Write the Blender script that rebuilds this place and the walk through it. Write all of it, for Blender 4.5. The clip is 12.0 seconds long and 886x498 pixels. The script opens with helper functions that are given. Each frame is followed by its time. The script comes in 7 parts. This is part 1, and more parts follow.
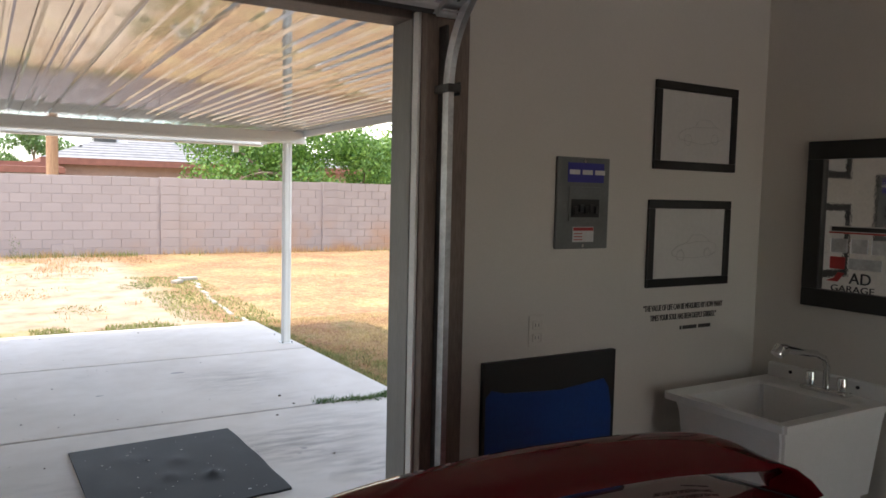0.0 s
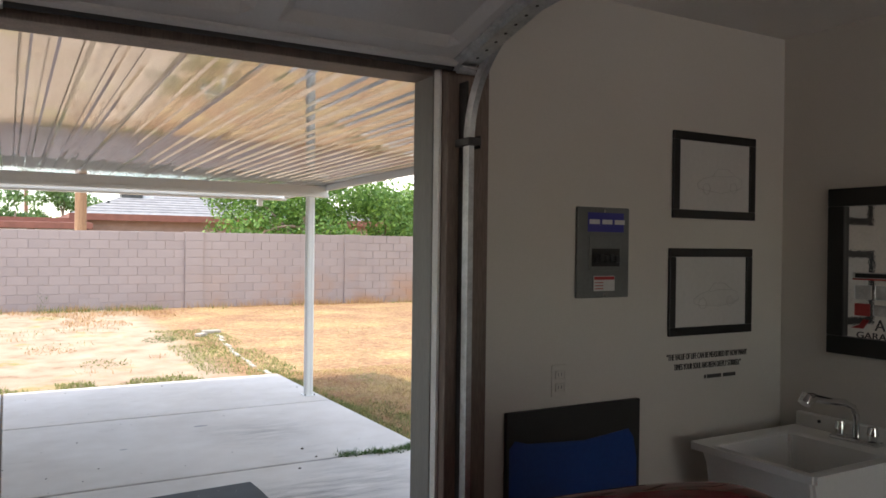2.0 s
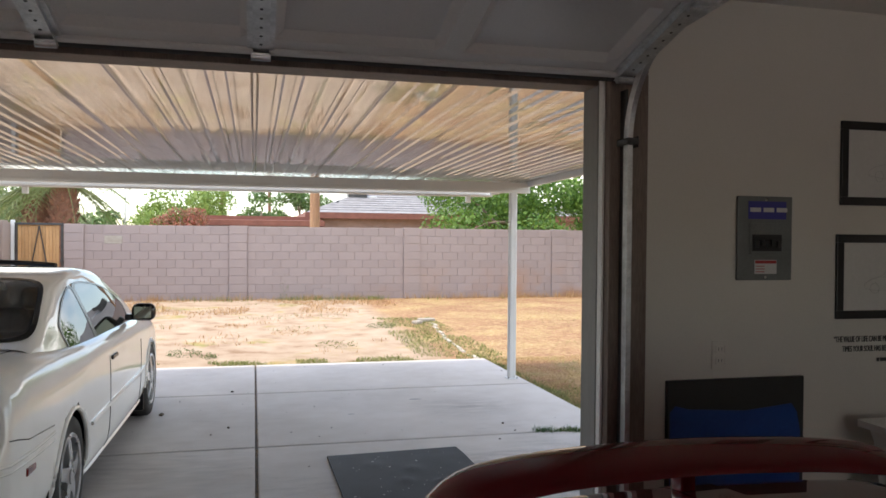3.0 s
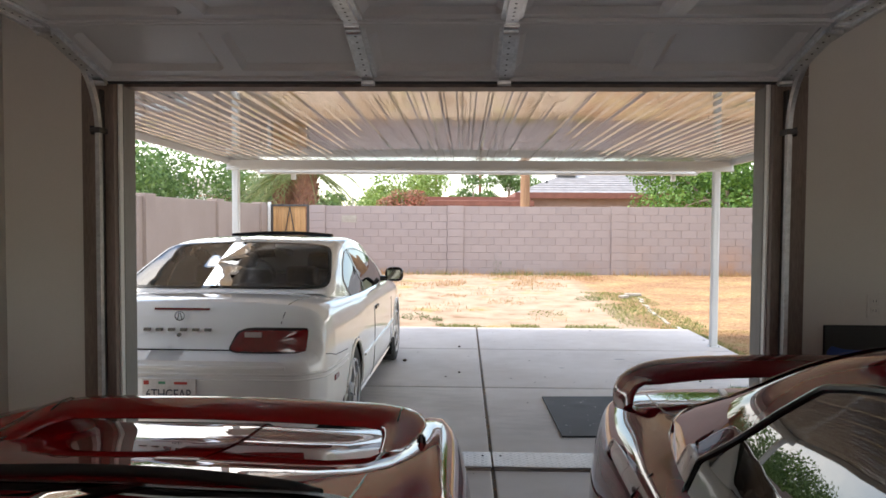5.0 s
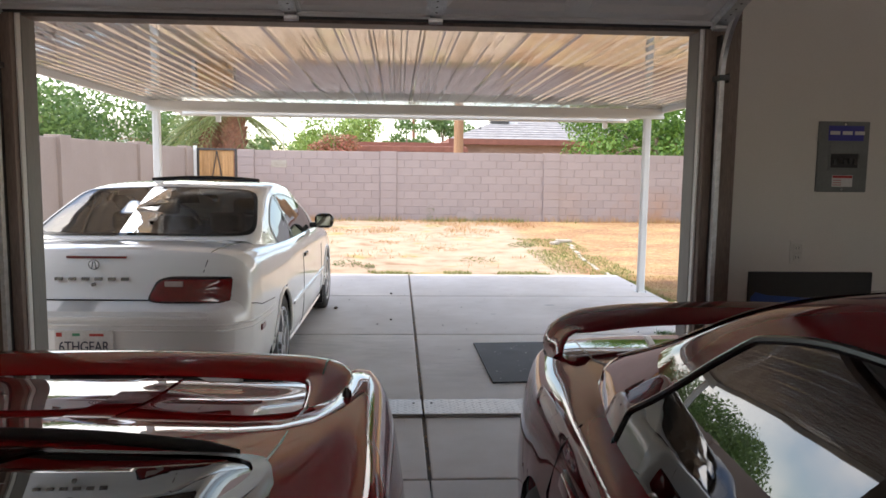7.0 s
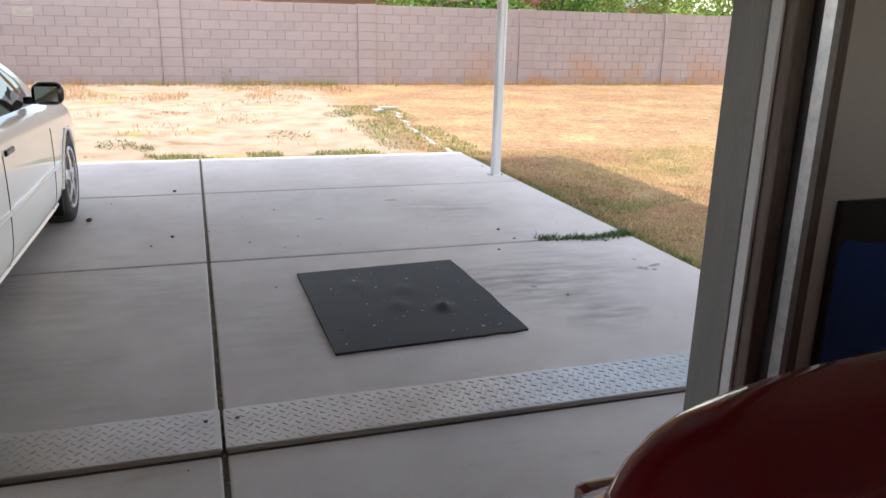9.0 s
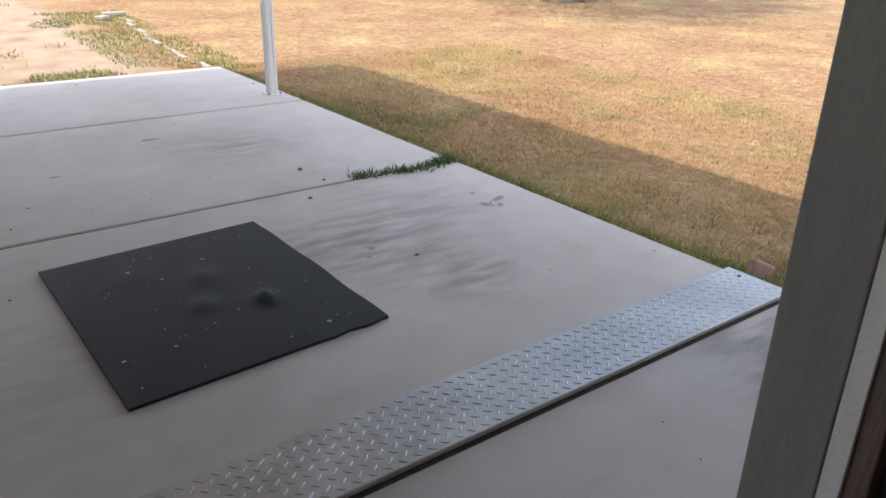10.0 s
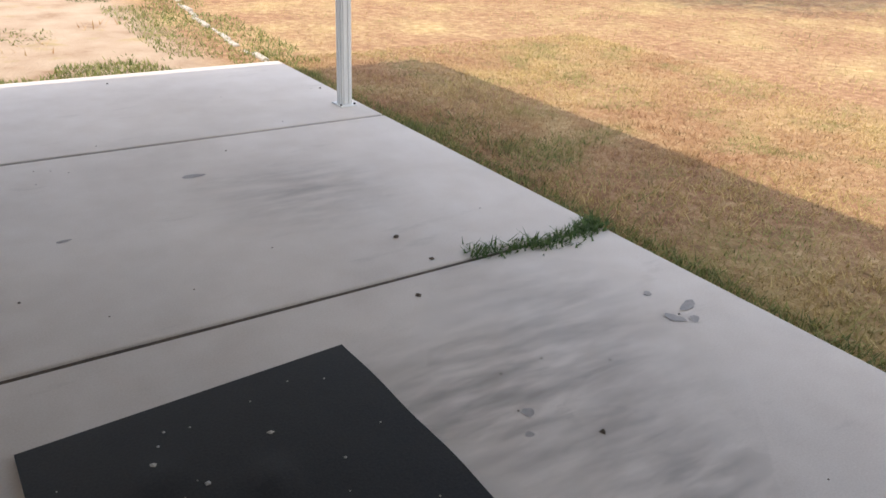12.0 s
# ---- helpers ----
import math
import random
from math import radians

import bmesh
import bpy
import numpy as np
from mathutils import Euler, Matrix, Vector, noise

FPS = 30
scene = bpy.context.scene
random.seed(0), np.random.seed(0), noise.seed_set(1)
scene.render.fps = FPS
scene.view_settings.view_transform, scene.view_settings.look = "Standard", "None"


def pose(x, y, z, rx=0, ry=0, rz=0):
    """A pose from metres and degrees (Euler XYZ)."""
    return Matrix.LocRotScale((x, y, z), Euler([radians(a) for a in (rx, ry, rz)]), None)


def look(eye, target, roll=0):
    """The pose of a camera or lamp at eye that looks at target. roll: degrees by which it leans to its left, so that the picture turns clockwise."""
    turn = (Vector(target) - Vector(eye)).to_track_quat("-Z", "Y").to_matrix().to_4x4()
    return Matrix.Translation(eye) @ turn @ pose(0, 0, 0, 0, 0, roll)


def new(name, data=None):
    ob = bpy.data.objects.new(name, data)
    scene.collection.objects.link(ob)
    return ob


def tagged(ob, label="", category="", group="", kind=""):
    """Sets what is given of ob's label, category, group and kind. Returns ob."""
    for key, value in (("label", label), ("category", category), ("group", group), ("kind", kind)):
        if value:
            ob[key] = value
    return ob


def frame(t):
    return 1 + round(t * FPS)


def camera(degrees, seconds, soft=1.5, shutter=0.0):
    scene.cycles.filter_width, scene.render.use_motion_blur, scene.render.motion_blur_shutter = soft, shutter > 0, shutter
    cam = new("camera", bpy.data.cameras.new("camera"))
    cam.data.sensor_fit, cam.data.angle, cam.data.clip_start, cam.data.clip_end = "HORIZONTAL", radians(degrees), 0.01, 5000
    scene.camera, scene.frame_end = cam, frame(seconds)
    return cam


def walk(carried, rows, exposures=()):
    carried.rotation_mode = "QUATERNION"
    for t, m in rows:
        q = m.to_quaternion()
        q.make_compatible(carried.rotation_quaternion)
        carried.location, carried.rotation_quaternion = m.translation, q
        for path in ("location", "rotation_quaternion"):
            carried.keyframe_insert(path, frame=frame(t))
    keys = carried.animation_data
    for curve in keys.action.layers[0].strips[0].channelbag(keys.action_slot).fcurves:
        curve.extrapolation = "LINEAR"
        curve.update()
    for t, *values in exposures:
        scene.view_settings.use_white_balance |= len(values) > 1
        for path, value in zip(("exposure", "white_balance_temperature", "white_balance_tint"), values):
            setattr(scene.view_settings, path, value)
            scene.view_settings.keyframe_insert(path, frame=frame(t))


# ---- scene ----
cam = camera(60.1, 12.0, soft=1.6)
PATH = [
    (0, (0.055, 0.105, 1.592), (1.091, 1.81, 1.45), 1.3),
    (0.5, (0.093, 0.232, 1.586), (1.143, 1.931, 1.48), 1.5),
    (1, (0.156, 0.406, 1.618), (1.199, 2.113, 1.574), 0.7),
    (1.5, (0.063, 0.337, 1.614), (1.127, 2.03, 1.599), 0.7),
    (2, (0.036, 0.077, 1.59), (1.025, 1.816, 1.581), 0.7),
    (2.5, (0.027, -0.201, 1.583), (0.781, 1.651, 1.566), 0.4),
    (3, (-0.025, -0.408, 1.556), (0.454, 1.533, 1.531), 0.5),
    (3.5, (-0.067, -0.662, 1.553), (0.137, 1.327, 1.511), 0.5),
    (5.5, (-0.212, -1.563, 1.508), (-0.27, 0.432, 1.383), 0.3),
    (6, (-0.223, -1.631, 1.508), (-0.154, 0.36, 1.328), 0.7),
    (6.5, (-0.208, -1.544, 1.515), (-0.11, 0.445, 1.334), 0.4),
    (8.5, (-0.041, 0.125, 1.452), (0.375, 2.019, 0.962), 2.0),
    (9, (-0.023, 0.739, 1.424), (0.572, 2.564, 0.863), 1.4),
    (9.5, (0.064, 1.276, 1.388), (0.859, 2.983, 0.714), 1.0),
    (10, (0.092, 1.79, 1.372), (1.204, 3.253, 0.583), 1.4),
    (10.5, (0.194, 2.219, 1.353), (1.615, 3.262, 0.408), 1.7),
    (11, (0.311, 2.567, 1.313), (1.829, 3.287, 0.228), 7.0),
    (11.5, (0.374, 2.88, 1.339), (1.81, 3.77, 0.267), 6.8),
    (12, (0.511, 3.179, 1.382), (1.532, 4.666, 0.519), 2.7),
]
EXPOSURE = [(0.0, 1.95, 6800, 10), (2.0, 1.75, 6800, 10), (3.5, 1.45, 6850, 12), (5.0, 1.72, 6900, 12), (8.3, 1.75, 6900, 14), (9.0, 1.72, 6900, 14), (10.0, 1.47, 6950, 14), (10.5, 1.68, 7100, 14), (11.0, 1.68, 7600, 14), (11.5, 1.70, 7500, 14), (12.0, 1.40, 7300, 14)]
walk(cam, [(t, look(eye, target, roll)) for t, eye, target, roll in PATH], EXPOSURE)

# ---- daylight ----
SUN_TO = Vector((1.2, -0.15, -2.25)).normalized()
world = bpy.data.worlds.new("sky")
scene.world = world
world.use_nodes = True
wn = world.node_tree.nodes
wl = world.node_tree.links
sky = wn.new("ShaderNodeTexSky")
sky.sky_type = "NISHITA"
sky.sun_disc = False
sky.sun_elevation = math.asin(-SUN_TO.z)
sky.sun_rotation = math.atan2(-SUN_TO.x, -SUN_TO.y)
sky.dust_density = 0.6
# broken white cloud over the blue
sky_at = wn.new("ShaderNodeTexCoord")
cloud_noise = wn.new("ShaderNodeTexNoise")
cloud_noise.inputs["Scale"].default_value = 3.2
cloud_noise.inputs["Detail"].default_value = 7
cloud_ramp = wn.new("ShaderNodeValToRGB")
cloud_ramp.color_ramp.elements[0].position = 0.48
cloud_ramp.color_ramp.elements[1].position = 0.66
cloud_mix = wn.new("ShaderNodeMixRGB")
cloud_mix.inputs[2].default_value = (10.8, 10.6, 10.3, 1)
wl.new(sky_at.outputs["Generated"], cloud_noise.inputs["Vector"])
wl.new(cloud_noise.outputs["Fac"], cloud_ramp.inputs["Fac"])
wl.new(cloud_ramp.outputs["Color"], cloud_mix.inputs["Fac"])
wl.new(sky.outputs["Color"], cloud_mix.inputs[1])
wl.new(cloud_mix.outputs["Color"], wn["Background"].inputs["Color"])
wn["Background"].inputs["Strength"].default_value = 0.15
sun = new("sun", bpy.data.lights.new("sun", "SUN"))
sun.data.energy = 1.5
sun.data.angle = radians(0.55)
sun.data.color = (1.0, 0.93, 0.82)
sun.matrix_world = look((0, 0, 20), Vector((0, 0, 20)) + SUN_TO)

# ---- materials ----
def nodes_of(name):
    m = bpy.data.materials.new(name)
    m.use_nodes = True
    return m, m.node_tree.nodes, m.node_tree.links, m.node_tree.nodes["Principled BSDF"]


def surface(name, low, high, rough=0.6, metal=0.0, scale=6.0, fine=60.0, bump=0.15, mix=0.35, coat=0.0, spec=0.5, stretch=(1, 1, 1), vary=0.0, step=0.004):
    """Two-scale mottled surface: broad stains between low and high, fine grain, relief."""
    m, n, l, b = nodes_of(name)
    at = n.new("ShaderNodeTexCoord")
    mp = n.new("ShaderNodeMapping")
    mp.inputs["Scale"].default_value = stretch
    l.new(at.outputs["Object"], mp.inputs["Vector"])
    n1 = n.new("ShaderNodeTexNoise")
    n1.inputs["Scale"].default_value, n1.inputs["Detail"].default_value = scale, 6
    n2 = n.new("ShaderNodeTexNoise")
    n2.inputs["Scale"].default_value, n2.inputs["Detail"].default_value = fine, 4
    for k in (n1, n2):
        l.new(mp.outputs["Vector"], k.inputs["Vector"])
    f = n.new("ShaderNodeMixRGB")
    f.inputs["Fac"].default_value = mix
    l.new(n1.outputs["Fac"], f.inputs[1])
    l.new(n2.outputs["Fac"], f.inputs[2])
    ramp = n.new("ShaderNodeValToRGB")
    ramp.color_ramp.elements[0].position, ramp.color_ramp.elements[1].position = 0.36, 0.64
    ramp.color_ramp.elements[0].color, ramp.color_ramp.elements[1].color = (*low, 1), (*high, 1)
    l.new(f.outputs["Color"], ramp.inputs["Fac"])
    out = ramp.outputs["Color"]
    if vary:
        info = n.new("ShaderNodeObjectInfo")
        mr = n.new("ShaderNodeMapRange")
        mr.inputs["To Min"].default_value, mr.inputs["To Max"].default_value = 1 - vary, 1 + vary
        l.new(info.outputs["Random"], mr.inputs["Value"])
        hs = n.new("ShaderNodeHueSaturation")
        l.new(mr.outputs["Result"], hs.inputs["Value"])
        l.new(out, hs.inputs["Color"])
        out = hs.outputs["Color"]
    l.new(out, b.inputs["Base Color"])
    rr = n.new("ShaderNodeMapRange")
    rr.inputs["To Min"].default_value, rr.inputs["To Max"].default_value = rough * 0.82, min(1, rough * 1.18)
    l.new(n1.outputs["Fac"], rr.inputs["Value"])
    l.new(rr.outputs["Result"], b.inputs["Roughness"])
    b.inputs["Metallic"].default_value = metal
    b.inputs["Specular IOR Level"].default_value = spec
    b.inputs["Coat Weight"].default_value = coat
    b.inputs["Coat Roughness"].default_value = 0.03
    if bump:
        bp = n.new("ShaderNodeBump")
        bp.inputs["Strength"].default_value, bp.inputs["Distance"].default_value = bump, step
        l.new(f.outputs["Color"], bp.inputs["Height"])
        l.new(bp.outputs["Normal"], b.inputs["Normal"])
    return m


def plain(name, colour, rough=0.5, metal=0.0, coat=0.0, spec=0.5):
    return surface(name, [c * 0.92 for c in colour], [min(1, c * 1.06) for c in colour], rough, metal, 9, 90, 0.04, 0.5, coat, spec)


def glass(name, tint, ior=1.5):
    m, n, l, b = nodes_of(name)
    n.remove(b)
    tr = n.new("ShaderNodeBsdfTransparent")
    tr.inputs["Color"].default_value = (*tint, 1)
    gl = n.new("ShaderNodeBsdfGlossy")
    gl.inputs["Roughness"].default_value = 0.01
    fr = n.new("ShaderNodeFresnel")
    fr.inputs["IOR"].default_value = ior
    mx = n.new("ShaderNodeMixShader")
    l.new(fr.outputs["Fac"], mx.inputs["Fac"])
    l.new(tr.outputs["BSDF"], mx.inputs[1])
    l.new(gl.outputs["BSDF"], mx.inputs[2])
    l.new(mx.outputs["Shader"], n["Material Output"].inputs["Surface"])
    return m


def concrete(name, low, high, seed):
    """Broom-finished slab: broad cloudy stains, dark scuffs, fine pits."""
    m, n, l, b = nodes_of(name)
    at = n.new("ShaderNodeNewGeometry")
    mp = n.new("ShaderNodeMapping")
    mp.inputs["Location"].default_value = (seed, seed * 0.7, 0)
    l.new(at.outputs["Position"], mp.inputs["Vector"])

    def noise_of(scale, detail, rough=0.55, vec=mp):
        k = n.new("ShaderNodeTexNoise")
        k.inputs["Scale"].default_value, k.inputs["Detail"].default_value, k.inputs["Roughness"].default_value = scale, detail, rough
        l.new(vec.outputs["Vector"], k.inputs["Vector"])
        return k
    broad, mid, fine = noise_of(0.9, 5), noise_of(5, 6), noise_of(160, 3)
    r1 = n.new("ShaderNodeValToRGB")
    r1.color_ramp.elements[0].position, r1.color_ramp.elements[1].position = 0.3, 0.7
    r1.color_ramp.elements[0].color, r1.color_ramp.elements[1].color = (*low, 1), (*high, 1)
    l.new(broad.outputs["Fac"], r1.inputs["Fac"])
    ov = n.new("ShaderNodeMixRGB")
    ov.blend_type = "OVERLAY"
    ov.inputs["Fac"].default_value = 0.16
    l.new(r1.outputs["Color"], ov.inputs[1])
    l.new(mid.outputs["Fac"], ov.inputs[2])
    ov2 = n.new("ShaderNodeMixRGB")
    ov2.blend_type = "OVERLAY"
    ov2.inputs["Fac"].default_value = 0.18
    l.new(ov.outputs["Color"], ov2.inputs[1])
    l.new(fine.outputs["Fac"], ov2.inputs[2])
    # smeared dark scuffs
    sm = n.new("ShaderNodeMapping")
    sm.inputs["Scale"].default_value, sm.inputs["Rotation"].default_value = (1.0, 3.2, 1), (0, 0, 0.55)
    sm.inputs["Location"].default_value = (seed * 1.3 + 3.1, seed, 0)
    l.new(at.outputs["Position"], sm.inputs["Vector"])
    scuff = noise_of(1.6, 7, 0.68, sm)
    r2 = n.new("ShaderNodeValToRGB")
    r2.color_ramp.elements[0].position, r2.color_ramp.elements[1].position = 0.60, 0.78
    l.new(scuff.outputs["Fac"], r2.inputs["Fac"])
    sc = n.new("ShaderNodeMath")
    sc.operation = "MULTIPLY"
    sc.inputs[1].default_value = 0.34
    l.new(r2.outputs["Color"], sc.inputs[0])
    dk = n.new("ShaderNodeMixRGB")
    dk.inputs[2].default_value = (0.16, 0.145, 0.135, 1)
    l.new(sc.outputs["Value"], dk.inputs["Fac"])
    l.new(ov2.outputs["Color"], dk.inputs[1])
    l.new(dk.outputs["Color"], b.inputs["Base Color"])
    b.inputs["Roughness"].default_value = 0.62
    b.inputs["Specular IOR Level"].default_value = 0.35
    bp = n.new("ShaderNodeBump")
    bp.inputs["Strength"].default_value, bp.inputs["Distance"].default_value = 0.2, 0.002
    l.new(fine.outputs["Fac"], bp.inputs["Height"])
    l.new(bp.outputs["Normal"], b.inputs["Normal"])
    return m


M_SLAB = concrete("patio_concrete", (0.54, 0.495, 0.45), (0.66, 0.615, 0.57), 0.0)
M_FLOOR = concrete("garage_concrete", (0.54, 0.505, 0.475), (0.64, 0.60, 0.565), 4.0)
M_WALL = surface("painted_drywall", (0.62, 0.585, 0.53), (0.67, 0.635, 0.58), 0.75, 0, 1.2, 120, 0.12, 0.3, step=0.002)
M_CEIL = surface("ceiling_paint", (0.76, 0.74, 0.70), (0.81, 0.79, 0.75), 0.85, 0, 1.5, 80, 0.3, 0.4)
M_JAMB_OUT = surface("grey_painted_jamb", (0.20, 0.20, 0.19), (0.27, 0.265, 0.25), 0.55, 0, 3, 40, 0.25, 0.4, stretch=(4, 4, 0.6))
M_STOP = plain("white_stop", (0.78, 0.78, 0.76), 0.5)
M_JAMB_IN = surface("weathered_brown_frame", (0.13, 0.095, 0.075), (0.24, 0.185, 0.155), 0.6, 0, 3, 30, 0.35, 0.45, stretch=(6, 6, 0.7))
M_SIDING = surface("weathered_grey_siding", (0.24, 0.23, 0.21), (0.40, 0.385, 0.355), 0.8, 0, 2.5, 26, 0.5, 0.5, stretch=(9, 9, 0.6))
M_DOORPANEL = surface("door_enamel", (0.50, 0.50, 0.50), (0.56, 0.56, 0.555), 0.38, 0, 2, 120, 0.06, 0.4)
M_GALV = surface("galvanised_steel", (0.50, 0.51, 0.52), (0.70, 0.71, 0.72), 0.34, 0.9, 22, 90, 0.08, 0.4)
M_DARKMETAL = surface("dark_metal", (0.05, 0.05, 0.05), (0.10, 0.10, 0.10), 0.45, 0.7, 12, 90, 0.1, 0.4)
M_RUBBERSEAL = plain("rubber_seal", (0.03, 0.03, 0.03), 0.7)
M_PAN = surface("white_enamel_pan", (0.95, 0.93, 0.89), (0.98, 0.97, 0.94), 0.05, 0.8, 2.6, 30, 0.4, 0.02, coat=1.0, spec=0.6, stretch=(2, 0.7, 2), step=0.004)
M_ALU = surface("white_aluminium", (0.68, 0.70, 0.70), (0.76, 0.78, 0.78), 0.35, 0, 2, 70, 0.05, 0.4)
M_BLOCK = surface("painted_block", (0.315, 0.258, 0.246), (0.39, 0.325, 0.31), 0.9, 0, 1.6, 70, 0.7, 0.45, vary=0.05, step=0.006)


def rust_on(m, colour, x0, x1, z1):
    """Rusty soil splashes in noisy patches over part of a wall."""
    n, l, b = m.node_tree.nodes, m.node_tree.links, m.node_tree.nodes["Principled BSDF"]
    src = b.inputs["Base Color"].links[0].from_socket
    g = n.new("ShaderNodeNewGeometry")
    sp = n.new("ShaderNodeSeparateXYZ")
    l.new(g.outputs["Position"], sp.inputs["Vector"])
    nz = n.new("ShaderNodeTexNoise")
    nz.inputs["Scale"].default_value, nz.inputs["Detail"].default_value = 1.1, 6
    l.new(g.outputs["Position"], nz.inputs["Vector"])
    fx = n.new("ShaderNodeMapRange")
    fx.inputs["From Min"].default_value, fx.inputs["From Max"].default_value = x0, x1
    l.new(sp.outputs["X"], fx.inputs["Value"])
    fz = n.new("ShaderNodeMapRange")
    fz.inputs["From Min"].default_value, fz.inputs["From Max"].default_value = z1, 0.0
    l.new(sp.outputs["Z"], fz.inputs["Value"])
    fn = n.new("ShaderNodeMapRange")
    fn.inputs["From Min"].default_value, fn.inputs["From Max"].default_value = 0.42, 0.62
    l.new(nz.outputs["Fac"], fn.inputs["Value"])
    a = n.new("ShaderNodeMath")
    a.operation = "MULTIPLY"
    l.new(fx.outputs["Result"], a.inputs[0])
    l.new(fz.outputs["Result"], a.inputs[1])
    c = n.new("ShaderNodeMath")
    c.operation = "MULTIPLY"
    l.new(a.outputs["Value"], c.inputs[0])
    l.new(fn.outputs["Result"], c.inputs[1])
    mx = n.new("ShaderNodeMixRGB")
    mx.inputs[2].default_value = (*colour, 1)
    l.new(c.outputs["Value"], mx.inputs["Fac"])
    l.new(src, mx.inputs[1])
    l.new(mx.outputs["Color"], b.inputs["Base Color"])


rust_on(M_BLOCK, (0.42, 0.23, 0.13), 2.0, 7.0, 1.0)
M_MORTAR = surface("block_joint", (0.31, 0.255, 0.243), (0.375, 0.312, 0.297), 0.95, 0, 3, 60, 0.5, 0.5)
M_STUCCO = surface("tan_side_wall", (0.27, 0.215, 0.185), (0.33, 0.27, 0.235), 0.9, 0, 1.0, 60, 0.6, 0.4, step=0.006)
M_MAT = surface("black_rubber_mat", (0.010, 0.011, 0.012), (0.022, 0.023, 0.024), 0.6, 0, 7, 140, 0.35, 0.5, spec=0.25, step=0.003)
M_SPECK = plain("pale_dirt_fleck", (0.42, 0.41, 0.38), 0.9)
# lugs coloured darker than the plate, in place of the dark they reflect
M_LUG = surface("darkened_lug", (0.30, 0.295, 0.29), (0.42, 0.415, 0.41), 0.3, 0.8, 30, 90, 0.05, 0.4)
M_TREAD = surface("tread_plate", (0.40, 0.385, 0.36), (0.56, 0.545, 0.52), 0.40, 0.6, 4, 70, 0.06, 0.35)
M_STAIN = surface("dark_stain", (0.25, 0.24, 0.235), (0.36, 0.345, 0.335), 0.7, 0, 14, 80, 0.1, 0.5)
M_DARKGAP = surface("joint_dirt", (0.05, 0.042, 0.034), (0.15, 0.12, 0.09), 0.95, 0, 30, 140, 0.5, 0.5)
M_BARK = surface("bark", (0.16, 0.115, 0.08), (0.30, 0.23, 0.17), 0.95, 0, 6, 30, 0.9, 0.5, stretch=(2, 2, 0.4), step=0.02)
M_POLE = surface("utility_pole_wood", (0.26, 0.14, 0.075), (0.42, 0.25, 0.14), 0.85, 0, 5, 40, 0.6, 0.5, stretch=(4, 4, 0.25))
M_GATEWOOD = surface("gate_cedar", (0.40, 0.215, 0.085), (0.58, 0.35, 0.16), 0.7, 0, 4, 40, 0.3, 0.5, stretch=(6, 6, 0.4), vary=0.12)
M_SHINGLE = surface("grey_shingle", (0.20, 0.195, 0.20), (0.32, 0.315, 0.32), 0.9, 0, 3, 40, 0.6, 0.5)
M_FASCIA = surface("red_brown_fascia", (0.20, 0.075, 0.05), (0.29, 0.115, 0.08), 0.7, 0, 4, 50, 0.2, 0.4)
M_BRICK = surface("house_brick_wall", (0.33, 0.22, 0.18), (0.43, 0.30, 0.25), 0.9, 0, 4, 50, 0.4, 0.5)
M_STONE = surface("edging_stone", (0.34, 0.30, 0.25), (0.48, 0.44, 0.38), 0.9, 0, 8, 70, 0.6, 0.5, vary=0.1)
M_PAVER = surface("red_paver", (0.28, 0.17, 0.13), (0.40, 0.27, 0.21), 0.9, 0, 8, 70, 0.6, 0.5)
M_CAN = surface("beige_plastic", (0.47, 0.41, 0.33), (0.56, 0.50, 0.41), 0.5, 0, 4, 80, 0.1, 0.4)
M_HOSE = plain("green_hose", (0.025, 0.19, 0.125), 0.4)
M_PIPE = surface("painted_pipe", (0.22, 0.215, 0.20), (0.28, 0.27, 0.255), 0.5, 0, 5, 60, 0.1, 0.4)


def leafy(name, low, high, rough=0.55, patches=()):
    m, n, l, b = nodes_of(name)
    g = n.new("ShaderNodeNewGeometry")
    r = n.new("ShaderNodeValToRGB")
    r.color_ramp.elements[0].color, r.color_ramp.elements[1].color = (*low, 1), (*high, 1)
    l.new(g.outputs["Random Per Island"], r.inputs["Fac"])
    col = r.outputs["Color"]
    for scale, lo, hi, tint in patches:
        k = n.new("ShaderNodeTexNoise")
        k.inputs["Scale"].default_value, k.inputs["Detail"].default_value = scale, 5
        l.new(g.outputs["Position"], k.inputs["Vector"])
        f = n.new("ShaderNodeMapRange")
        f.inputs["From Min"].default_value, f.inputs["From Max"].default_value = lo, hi
        f.inputs["To Max"].default_value = 0.75
        l.new(k.outputs["Fac"], f.inputs["Value"])
        x = n.new("ShaderNodeMixRGB")
        x.inputs[2].default_value = (*tint, 1)
        l.new(f.outputs["Result"], x.inputs["Fac"])
        l.new(col, x.inputs[1])
        col = x.outputs["Color"]
    l.new(col, b.inputs["Base Color"])
    b.inputs["Roughness"].default_value = rough
    t = n.new("ShaderNodeBsdfTranslucent")
    l.new(col, t.inputs["Color"])
    mx = n.new("ShaderNodeMixShader")
    mx.inputs["Fac"].default_value = 0.35
    l.new(b.outputs["BSDF"], mx.inputs[1])
    l.new(t.outputs["BSDF"], mx.inputs[2])
    l.new(mx.outputs["Shader"], n["Material Output"].inputs["Surface"])
    return m


